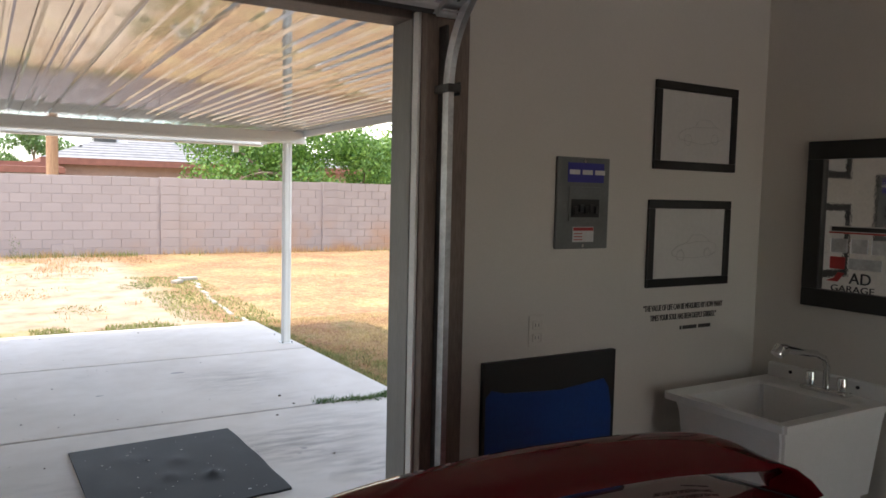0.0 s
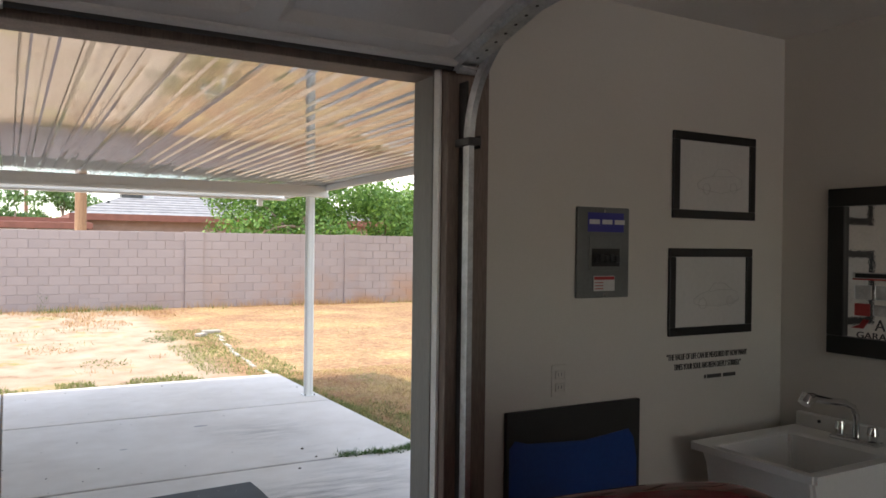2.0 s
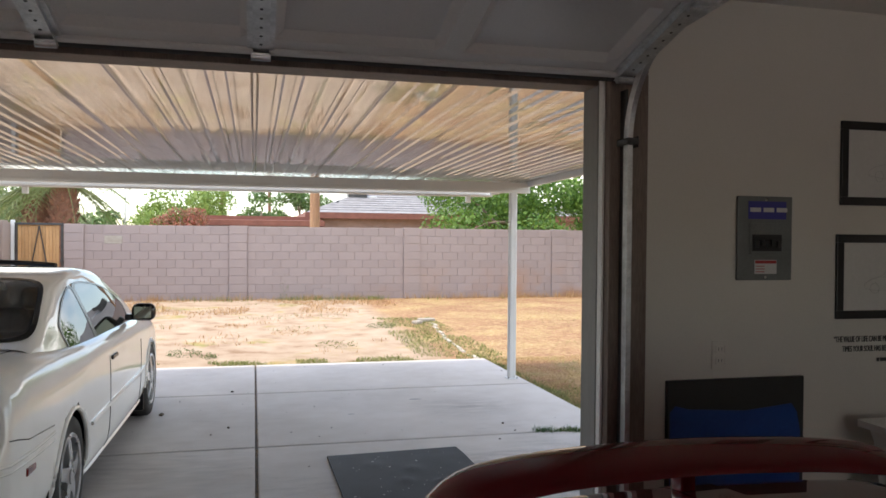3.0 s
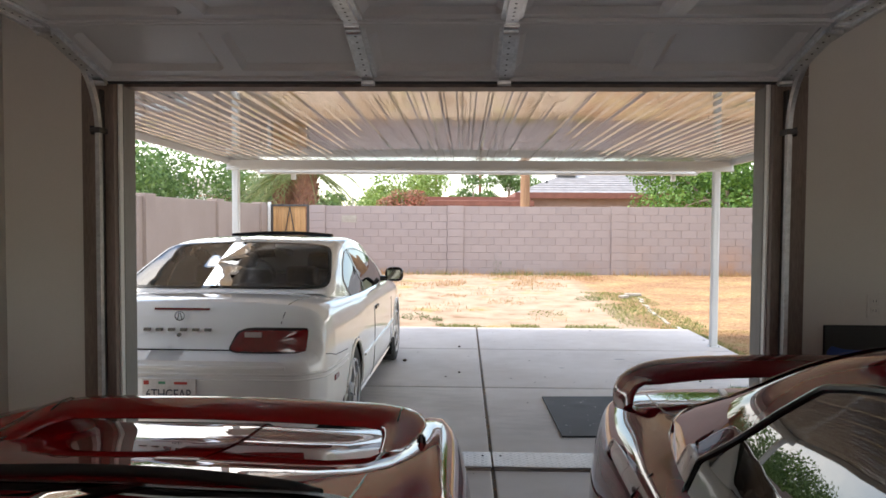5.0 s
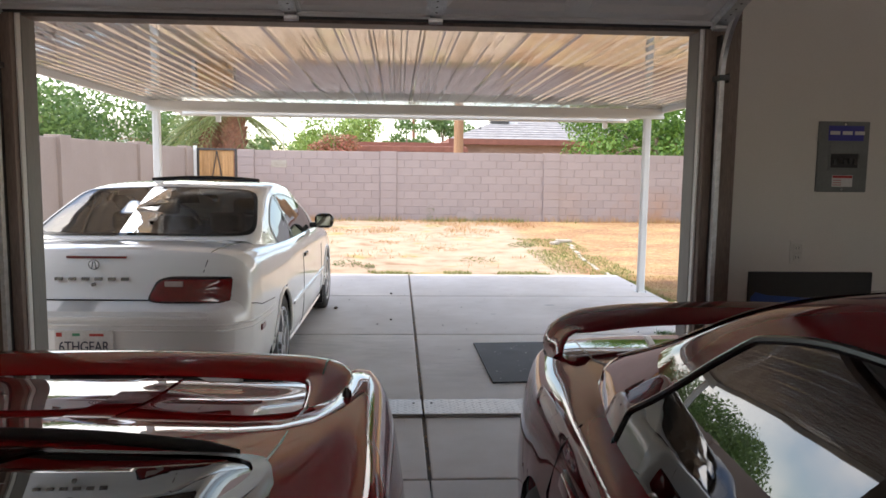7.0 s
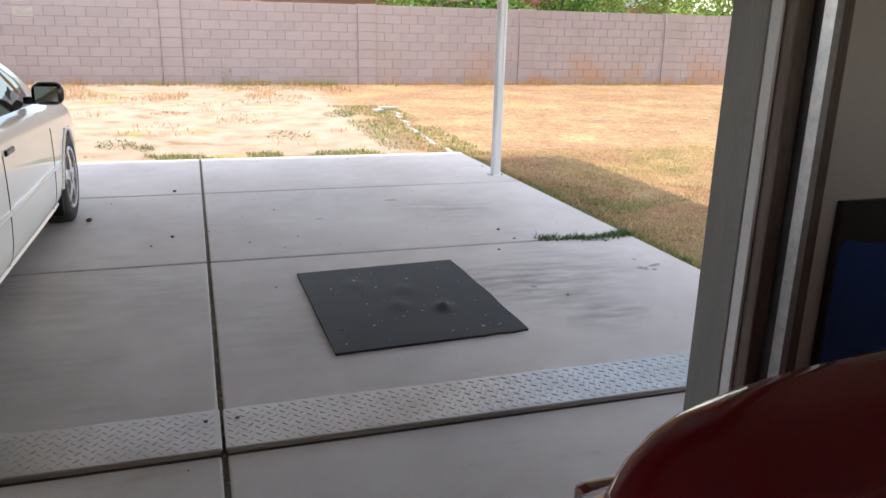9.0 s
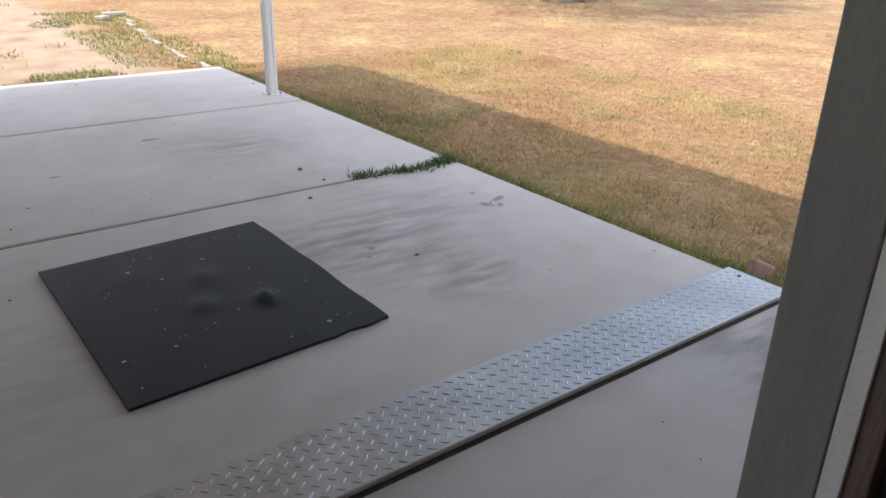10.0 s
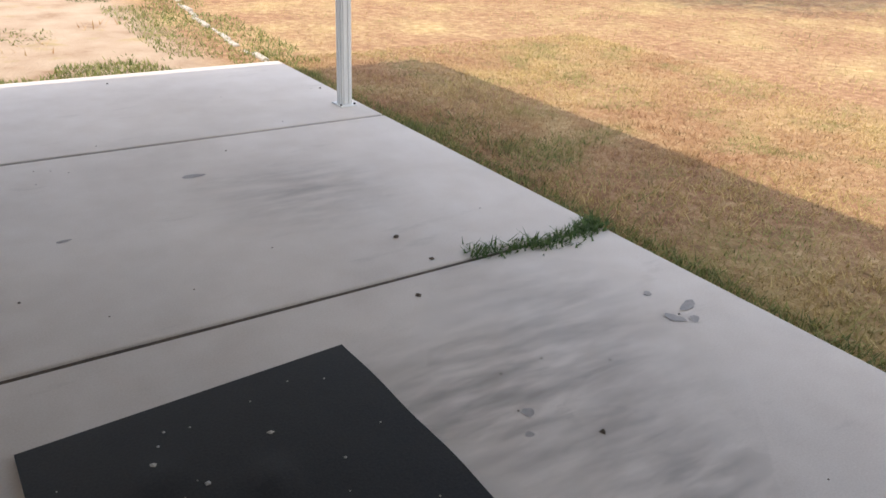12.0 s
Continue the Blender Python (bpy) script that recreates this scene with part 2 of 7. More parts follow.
M_CITRUS = leafy("citrus_leaf", (0.065, 0.155, 0.03), (0.20, 0.34, 0.065))
M_LIGHTLEAF = leafy("light_leaf", (0.16, 0.26, 0.05), (0.30, 0.40, 0.11))
M_DARKLEAF = leafy("dark_leaf", (0.07, 0.14, 0.04), (0.17, 0.27, 0.085))
M_PALMBARK = surface("palm_trunk_fibre", (0.13, 0.06, 0.04), (0.30, 0.15, 0.10), 0.95, 0, 7, 40, 0.9, 0.5, step=0.02)
M_PALMLEAF = leafy("palm_frond", (0.10, 0.15, 0.045), (0.27, 0.31, 0.13))
M_REDLEAF = leafy("red_blossom", (0.20, 0.16, 0.07), (0.48, 0.16, 0.12))
M_WHITEFLOWER = leafy("white_blossom", (0.55, 0.55, 0.5), (0.75, 0.75, 0.7))
M_DRY = leafy("dry_grass", (0.34, 0.24, 0.09), (0.66, 0.52, 0.25), 0.8, ((0.7, 0.45, 0.62, (0.40, 0.215, 0.13)), (1.9, 0.50, 0.62, (0.27, 0.28, 0.10)), (11.0, 0.54, 0.68, (0.17, 0.11, 0.055))))
M_GREEN = leafy("green_grass", (0.085, 0.13, 0.03), (0.31, 0.31, 0.10), 0.7)
M_WEED = leafy("dark_weed", (0.05, 0.11, 0.025), (0.13, 0.20, 0.06), 0.7)
M_STRAW = leafy("weed_straw", (0.36, 0.20, 0.09), (0.55, 0.38, 0.20), 0.8)


def ground_mix():
    """Bare pale dirt beside a dry lawn that yellows and browns in patches."""
    m, n, l, b = nodes_of("yard_ground")
    g = n.new("ShaderNodeNewGeometry")
    sp = n.new("ShaderNodeSeparateXYZ")
    l.new(g.outputs["Position"], sp.inputs["Vector"])

    def nz(scale, detail=6, rough=0.6):
        k = n.new("ShaderNodeTexNoise")
        k.inputs["Scale"].default_value, k.inputs["Detail"].default_value, k.inputs["Roughness"].default_value = scale, detail, rough
        l.new(g.outputs["Position"], k.inputs["Vector"])
        return k

    def ramp(src, stops):
        r = n.new("ShaderNodeValToRGB")
        e = r.color_ramp.elements
        while len(e) < len(stops):
            e.new(0.5)
        for k, (p, c) in zip(e, stops):
            k.position, k.color = p, (*c, 1)
        l.new(src, r.inputs["Fac"])
        return r

    def mixed(fac, a, c):
        x = n.new("ShaderNodeMixRGB")
        l.new(fac, x.inputs["Fac"])
        l.new(a, x.inputs[1])
        l.new(c, x.inputs[2])
        return x

    def maths(op, a, c):
        x = n.new("ShaderNodeMath")
        x.operation = op
        x.use_clamp = op != "ADD" and op != "SUBTRACT"
        for i, v in enumerate((a, c)):
            if isinstance(v, (int, float)):
                x.inputs[i].default_value = v
            else:
                l.new(v, x.inputs[i])
        return x.outputs["Value"]
    n_big, n_mid, n_fine = nz(0.45), nz(2.2), nz(26, 5)
    dirt = ramp(n_mid.outputs["Fac"], [(0.28, (0.25, 0.16, 0.10)), (0.47, (0.38, 0.285, 0.205)), (0.7, (0.445, 0.35, 0.26))])
    weeds = ramp(n_mid.outputs["Fac"], [(0.35, (0.25, 0.24, 0.09)), (0.65, (0.40, 0.29, 0.14))])
    wfac = ramp(nz(0.8, 7, 0.65).outputs["Fac"], [(0.57, (0, 0, 0)), (0.64, (1, 1, 1))])
    dirt2 = mixed(wfac.outputs["Color"], dirt.outputs["Color"], weeds.outputs["Color"])
    lawn = ramp(nz(0.8, 6, 0.65).outputs["Fac"], [(0.36, (0.47, 0.35, 0.17)), (0.48, (0.35, 0.215, 0.12)), (0.60, (0.27, 0.125, 0.08))])
    lawn_f = ramp(nz(11, 7, 0.8).outputs["Fac"], [(0.36, (0.13, 0.08, 0.045)), (0.5, (0.32, 0.21, 0.11)), (0.63, (0.58, 0.44, 0.25))])
    half = n.new("ShaderNodeMixRGB")
    half.inputs["Fac"].default_value = 0.5
    l.new(lawn.outputs["Color"], half.inputs[1])
    l.new(lawn_f.outputs["Color"], half.inputs[2])
    # border between dirt and lawn near x = 3, slightly wavy
    edge = maths("ADD", sp.outputs["X"], maths("MULTIPLY", sp.outputs["Y"], -0.05))
    edge = maths("ADD", edge, maths("MULTIPLY", n_mid.outputs["Fac"], 0.5))
    fac = n.new("ShaderNodeMapRange")
    fac.inputs["From Min"].default_value, fac.inputs["From Max"].default_value = 2.55, 2.95
    l.new(edge, fac.inputs["Value"])
    col = mixed(fac.outputs["Result"], dirt2.outputs["Color"], half.outputs["Color"])
    l.new(col.outputs["Color"], b.inputs["Base Color"])
    b.inputs["Roughness"].default_value = 0.95
    b.inputs["Specular IOR Level"].default_value = 0.15
    bp = n.new("ShaderNodeBump")
    bp.inputs["Strength"].default_value, bp.inputs["Distance"].default_value = 0.6, 0.03
    l.new(n_fine.outputs["Fac"], bp.inputs["Height"])
    l.new(bp.outputs["Normal"], b.inputs["Normal"])
    return m


M_GROUND = ground_mix()


# ---- mesh helpers ----
def smooth(me, on=True):
    me.polygons.foreach_set("use_smooth", [on] * len(me.polygons))


def mesh_of(bm, name, material, soft=False, angle=None):
    me = bpy.data.meshes.new(name)
    bm.normal_update()
    bm.to_mesh(me)
    bm.free()
    mats = material if isinstance(material, (list, tuple)) else [material]
    for m in mats:
        me.materials.append(m)
    if soft:
        smooth(me)
        if angle:
            me.set_sharp_from_angle(angle=radians(angle))
    return me


def thing(name, label, category, place=None, group="", kind=""):
    ob = new(name)
    ob.empty_display_size = 0.1
    if place is not None:
        ob.matrix_basis = place
    return tagged(ob, label, category, group, kind)


def part(name, bm, material, parent=None, label="", soft=False, angle=40, kind=""):
    ob = new(name, mesh_of(bm, name, material, soft, angle))
    if parent:
        ob.parent = parent
    if label or kind:
        tagged(ob, label, kind=kind)
    return ob


def solo(name, bm, material, label, category, soft=False, kind="", group="", angle=40):
    return tagged(part(name, bm, material, None, "", soft, angle), label, category, group, kind)


def box(bm, x0, x1, y0, y1, z0, z1, bevel=0.0, seg=2):
    r = bmesh.ops.create_cube(bm, size=1)
    bmesh.ops.scale(bm, vec=(x1 - x0, y1 - y0, z1 - z0), verts=r["verts"])
    bmesh.ops.translate(bm, vec=((x0 + x1) / 2, (y0 + y1) / 2, (z0 + z1) / 2), verts=r["verts"])
    if bevel:
        es = list({e for v in r["verts"] for e in v.link_edges})
        bmesh.ops.bevel(bm, geom=es, offset=bevel, segments=seg, affect="EDGES", profile=0.5)
    return bm


def boxed(*a, **k):
    return box(bmesh.new(), *a, **k)


def rod(bm, a, b, r0, r1=None, seg=16, caps=True):
    a, b = Vector(a), Vector(b)
    d = b - a
    m = Matrix.Translation((a + b) / 2) @ d.to_track_quat("Z", "Y").to_matrix().to_4x4()
    bmesh.ops.create_cone(bm, cap_ends=caps, segments=seg, radius1=r0, radius2=r0 if r1 is None else r1, depth=d.length, matrix=m)
    return bm


def tube(bm, pts, radii, seg=10, closed=False):
    """A swept round tube through pts."""
    pts = [Vector(p) for p in pts]
    if not isinstance(radii, (list, tuple)):
        radii = [radii] * len(pts)
    radii = [float(q) for q in radii]
    rings = []
    up = Vector((0.13, 0.21, 0.97))
    for i, p in enumerate(pts):
        d = (pts[min(i + 1, len(pts) - 1)] - pts[max(i - 1, 0)])
        if closed:
            d = pts[(i + 1) % len(pts)] - pts[i - 1]
        d.normalize()
        s = d.cross(up)
        if s.length < 0.05:
            s = d.cross(Vector((1, 0, 0)))
        s.normalize()
        t = s.cross(d)
        rings.append([bm.verts.new(p + radii[i] * (math.cos(2 * math.pi * k / seg) * s + math.sin(2 * math.pi * k / seg) * t)) for k in range(seg)])
    for i in range(len(rings) if closed else len(rings) - 1):
        q, w = rings[i], rings[(i + 1) % len(rings)]
        for k in range(seg):
            bm.faces.new((q[k], q[(k + 1) % seg], w[(k + 1) % seg], w[k]))
    if not closed:
        bm.faces.new(rings[0][::-1])
        bm.faces.new(rings[-1])
    return bm


def sheet(bm, grid, close=False):
    """Faces over a numpy grid (n, m, 3)."""
    vs = [[bm.verts.new(p) for p in row] for row in grid]
    for i in range(len(vs) - 1):
        for j in range(len(vs[0]) - 1):
            bm.faces.new((vs[i][j], vs[i + 1][j], vs[i + 1][j + 1], vs[i][j + 1]))
    return vs


def prism(bm, outline, axis, lo, hi):
    """A polygon outline (2D) pushed along axis 0, 1 or 2 from lo to hi."""
    def at(p, h):
        q = [p[0], p[1]]
        q.insert(axis, h)
        return bm.verts.new(q)
    a, b = [at(p, lo) for p in outline], [at(p, hi) for p in outline]
    n = len(outline)
    for i in range(n):
        bm.faces.new((a[i], a[(i + 1) % n], b[(i + 1) % n], b[i]))
    bm.faces.new(a[::-1])
    bm.faces.new(b)
    bmesh.ops.recalc_face_normals(bm, faces=bm.faces)
    return bm


def from_arrays(name, verts, faces, material):
    me = bpy.data.meshes.new(name)
    me.from_pydata(verts, [], faces)
    me.materials.append(material)
    me.update()
    return new(name, me)


rng = np.random.default_rng(7)

# ---- garage shell ----
XL, XR, YB, ZC = -2.40, 2.96, -4.9, 2.5
WIN, WOUT = 2.24, 2.345
OL, OR, OH = -1.808, 1.212, 2.13

bm = bmesh.new()
box(bm, XL - 0.15, OL - 0.02, WIN, WOUT - 0.02, 0, ZC + 0.1)
box(bm, OR + 0.02, XR + 0.15, WIN, WOUT - 0.02, 0, ZC + 0.1)
box(bm, OL - 0.02, OR + 0.02, WIN, WOUT - 0.02, OH + 0.02, ZC + 0.1)
solo("wall_front", bm, M_WALL, "pale grey painted drywall around the garage opening", "wall", kind="structure")
solo("wall_right", boxed(XR, XR + 0.15, YB, WIN, 0, ZC + 0.1), M_WALL, "pale grey painted garage side wall", "wall", kind="structure")
# left wall: the gap at y 0.55 to 1.45 is added unseen for daylight
bm = bmesh.new()
box(bm, XL - 0.15, XL, YB, 0.55, 0, ZC + 0.1)
box(bm, XL - 0.15, XL, 1.45, WIN, 0, ZC + 0.1)
box(bm, XL - 0.15, XL, 0.55, 1.45, 2.06, ZC + 0.1)
solo("wall_left", bm, M_WALL, "pale painted garage side wall with an unseen doorway opened for daylight", "wall", kind="structure")
# unseen end wall; its wide opening is added to let daylight in behind the camera
bm = bmesh.new()
box(bm, XL - 0.15, -2.15, YB - 0.15, YB, 0, ZC + 0.1)
box(bm, 2.7, XR + 0.15, YB - 0.15, YB, 0, ZC + 0.1)
box(bm, -2.15, 2.7, YB - 0.15, YB, 2.13, ZC + 0.1)
solo("wall_back", bm, M_WALL, "painted garage end wall, unseen, with a street-side opening added for daylight", "wall", kind="structure")
solo("ceiling", boxed(XL, XR, YB, WIN, ZC, ZC + 0.1), M_CEIL, "plain painted garage ceiling", "ceiling", kind="structure")
bm = bmesh.new()
box(bm, XL, -0.004, YB, 2.235, -0.12, 0.0, 0.003, 1)
box(bm, 0.004, XR, YB, 2.235, -0.12, 0.0, 0.003, 1)
solo("floor", bm, M_FLOOR, "smooth grey concrete garage floor", "floor", kind="structure")
# added unseen slab, pale so that it bounces sunlight into the garage
solo("driveway", boxed(-6.0, 6.5, -14.0, YB - 0.002, -0.14, -0.01, 0.01), M_SLAB, "pale concrete driveway, added out of view to bounce sun through the street-side opening", "driveway", kind="structure")
# side door leaf moved outside the left wall, so the unseen doorway admits daylight
d = thing("door_1", "white painted side door, set open outward out of view to admit daylight", "door", kind="structure")
part("leaf", boxed(XL - 0.42, XL - 0.38, 1.42, 2.27, 0.005, 2.04, 0.004), M_STOP, d)
for a, b in ((0.55, 0.575), (1.425, 1.45)):
    part("door_frame", boxed(XL - 0.12, XL + 0.012, a, b, 0, 2.06, 0.003), M_STOP, d)
part("door_frame", boxed(XL - 0.12, XL + 0.012, 0.575, 1.425, 2.04, 2.06, 0.003), M_STOP, d)
s = thing("light_switch", "white plastic light switch on the side wall", "switch")
part("plate", boxed(XL, XL + 0.008, 1.62, 1.69, 1.12, 1.235, 0.003), M_STOP, s)
part("rocker", boxed(XL + 0.008, XL + 0.013, 1.64, 1.67, 1.145, 1.21, 0.002), M_STOP, s)

# opening: grey outer jamb, white stop edge, dark weathered inner frame
trim = thing("door_frame", "weathered wooden frame around the garage opening", "door frame", kind="structure")
for sx, x in ((1, OR), (-1, OL)):
    a, b = sorted((x, x + sx * 0.13))
    part("outer_jamb", boxed(a, b, 2.222, 2.352, 0, OH + 0.10, 0.004), M_JAMB_OUT, trim, "grey painted jamb board")
    a, b = sorted((x + sx * 0.003, x + sx * 0.013))
    part("stop_strip", boxed(a, b, 2.186, 2.221, 0, OH + 0.02, 0.002), M_STOP, trim, "white stop strip")
    a, b = sorted((x + sx * 0.0145, x + sx * 0.168))
    part("inner_jamb", boxed(a, b, 2.150, 2.220, 0, OH + 0.04, 0.004), M_JAMB_IN, trim, "dark weathered inner board")
part("head_board", boxed(OL - 0.168, OR + 0.168, 2.150, 2.220, OH + 0.041, OH + 0.16, 0.004), M_JAMB_IN, trim, "dark weathered head board")
part("head_jamb", boxed(OL - 0.13, OR + 0.13, 2.222, 2.352, OH + 0.101, OH + 0.22, 0.004), M_JAMB_OUT, trim)
part("head_lining", boxed(OL + 0.0, OR - 0.0, 2.222, 2.348, OH, OH + 0.04, 0.003), M_JAMB_IN, trim)

# exterior siding of vertical boards
sid = thing("wall_outside", "weathered grey vertical wood siding outside", "wall", kind="structure")
x = OR + 0.135
while x < XR + 0.14:
    w = min(0.2, XR + 0.15 - x)
    part("board", boxed(x + 0.004, x + w - 0.004, WOUT - 0.019, WOUT + 0.012, -0.02, 2.7, 0.004), M_SIDING, sid)
    x += 0.2
x = OL - 0.135
while x > XL - 0.14:
    part("board", boxed(x - 0.196, x - 0.004, WOUT - 0.019, WOUT + 0.012, -0.02, 2.7, 0.004), M_SIDING, sid)
    x -= 0.2
part("board", boxed(OL - 0.13, OR + 0.13, WOUT - 0.019, WOUT + 0.012, OH + 0.221, 2.7, 0.004), M_SIDING, sid)
part("corner_board", boxed(XR + 0.151, XR + 0.175, YB, WOUT + 0.012, -0.02, 2.7), M_SIDING, sid)
part("corner_board", boxed(XL - 0.35, XL - 0.325, YB, WOUT + 0.012, -0.02, 2.7), M_SIDING, sid)
solo("roof", boxed(XL - 0.5, XR + 0.5, YB - 0.5, WOUT + 0.3, 2.7, 2.8), M_SHINGLE, "low garage roof deck", "roof", kind="structure")
# conduit pipe on the siding
p = thing("drain_pipe", "grey painted pipe standing against the wood siding", "pipe")
bm = bmesh.new()
rod(bm, (1.905, 2.396, 0.0), (1.905, 2.396, 2.2), 0.036, seg=20)
part("pipe", bm, M_PIPE, p, soft=True)
bm = bmesh.new()
rod(bm, (1.905, 2.396, 0.0), (1.905, 2.396, 0.04), 0.052, 0.045, seg=20)
part("collar", bm, M_STONE, p, "crumbling mortar collar")

# ---- patio slab, in poured panels with dirt in the joints ----
SX0, SX1 = -2.98, 2.92
pat = thing("patio", "pale concrete patio slab in poured panels", "patio", kind="structure")
# the split at 3.164 is added: its dark gap draws the plate edge's shadow
ROWS_Y = [2.24, 3.164, 3.45, 5.425, 7.445, 9.22]
for i in range(5):
    for a, b in ((SX0, -0.010), (0.010, SX1)):
        part("slab", boxed(a, b, ROWS_Y[i] + 0.012, ROWS_Y[i + 1] - 0.012, -0.14, 0.0, 0.009, 2), M_SLAB, pat)
part("joint_fill", boxed(SX0 + 0.02, SX1 - 0.02, 2.24, 9.2, -0.14, -0.008), M_DARKGAP, pat, "dirt-filled joints, one added as plate-edge shadow")

# ---- yard ----
def ground_z(x, y):
    """Lawn a hand below the slab, rising to the far wall."""
    t = min(1, max(0, (y - 9.3) / 9))
    near = -0.07 + 0.10 * t * t * (3 - 2 * t)
    out = min(1, max(0, (max(abs(x), abs(y - 8)) - 14) / 20))
    return near * (1 - out) + 0.0 * out


def axis_cuts(lo, hi, step, far):
    inner = list(np.arange(lo, hi + 1e-6, step))
    outer = [30, 60, 120, 300, 900, 2500]
    return [-v for v in outer[::-1]] + inner + [hi + v for v in outer]


gx, gy = axis_cuts(-14, 24, 0.5, 0), axis_cuts(-8, 34, 0.5, 0)
bm = bmesh.new()
grid = np.array([[(x, y, ground_z(x, y) + (0.012 * noise.noise((x * 1.3, y * 1.3, 0)) if abs(x) < 24 and abs(y) < 34 else 0)
                   - (0.35 if (SX0 + 0.2 < x < SX1 - 0.2 and y < 9.0) or (XL - 0.2 < x < XR + 0.2 and YB < y < 2.3) else 0)) for y in gy] for x in gx])
sheet(bm, grid)
bmesh.ops.recalc_face_normals(bm, faces=bm.faces)
gr = solo("ground", bm, M_GROUND, "bare pale dirt beside a dry yellow-brown lawn", "ground", soft=True, kind="structure", angle=None)

# tread plates over the step between slabs
def tread_plate(x0, x1, label):
    th = thing("tread_plate", label, "metal plate", group="plates across the patio")
    y0, y1 = 3.165, 3.455
    bm = boxed(x0, x1, y0, y1, 0.008, 0.020, 0.003, 1)
    part("plate", bm, M_TREAD, th)
    verts, faces = [], []
    px, py = 0.048, 0.024
    r = 0
    y = y0 + 0.02
    while y < y1 - 0.012:
        x = x0 + 0.02 + (px / 2 if r % 2 else 0)
        a = radians(45 if r % 2 else -45)
        while x < x1 - 0.015:
            c, s = math.cos(a), math.sin(a)
            base = len(verts)
            for u, v, h in ((-0.016, 0, 0), (0, -0.0045, 0), (0.016, 0, 0), (0, 0.0045, 0), (-0.007, 0, 0.0017), (0.007, 0, 0.0017)):
                verts.append((x + u * c - v * s, y + u * s + v * c, 0.020 + h))
            faces += [tuple(base + k for k in f) for f in ((0, 1, 4), (1, 5, 4), (1, 2, 5), (2, 3, 5), (3, 4, 5), (3, 0, 4))]
            x += px
        y += py
        r += 1
    ob = from_arrays("tread_pattern", verts, faces, M_LUG)
    ob.parent = th
    tagged(ob, kind="stuff")
    for bx in (x0 + 0.05, x1 - 0.05):
        bm = bmesh.new()
        rod(bm, (bx, (y0 + y1) / 2 + 0.06, 0.019), (bx, (y0 + y1) / 2 + 0.06, 0.025), 0.009, 0.006, 10)
        part("screw", bm, M_DARKMETAL, th)
    return th


tread_plate(0.006, 2.915, "galvanised diamond tread plate lying across the patio joint")
tread_plate(SX0 + 0.02, -0.006, "galvanised diamond tread plate with dull worn end")

# ---- block wall round the yard ----
WY, CH, BL, COURSES = 19.0, 0.2031, 0.406, 9
PILLARS = [-4.10, -0.40, 3.93, 8.0, 12.15, 16.4]
wall = thing("wall_yard", "mauve painted concrete block wall at the end of the yard", "wall", kind="structure")
part("core", boxed(-4.2, 26, WY + 0.012, WY + 0.16, -0.15, COURSES * CH - 0.004), M_MORTAR, wall)
part("cap_mortar", boxed(-4.2, 26, WY + 0.004, WY + 0.168, COURSES * CH - 0.003, COURSES * CH + 0.006), M_MORTAR, wall)
for px in PILLARS:
    part("pillar_core", boxed(px - 0.205, px + 0.205, WY - 0.03, WY + 0.2, -0.15, COURSES * CH + 0.02), M_MORTAR, wall)
part("patch_block", boxed(1.42, 1.86, WY - 0.012, WY + 0.01, 0.06, 0.30, 0.006), M_MORTAR, wall, "grey mortared vent patch")
part("patch_block", boxed(-3.45, -3.05, WY - 0.008, WY + 0.01, 1.39, 1.58, 0.006), M_STONE, wall, "pale replaced block")
side = thing("wall_side", "tan stucco block wall along the side of the yard", "wall", kind="structure")
part("panel", boxed(-5.60, -5.44, 3.0, 19.0, -0.15, 1.86, 0.01), M_STUCCO, side)
for py in (4.2, 7.6, 11.2, 14.9, 18.4):
    part("pilaster", boxed(-5.64, -5.38, py - 0.2, py + 0.2, -0.15, 1.90, 0.01), M_STUCCO, side)

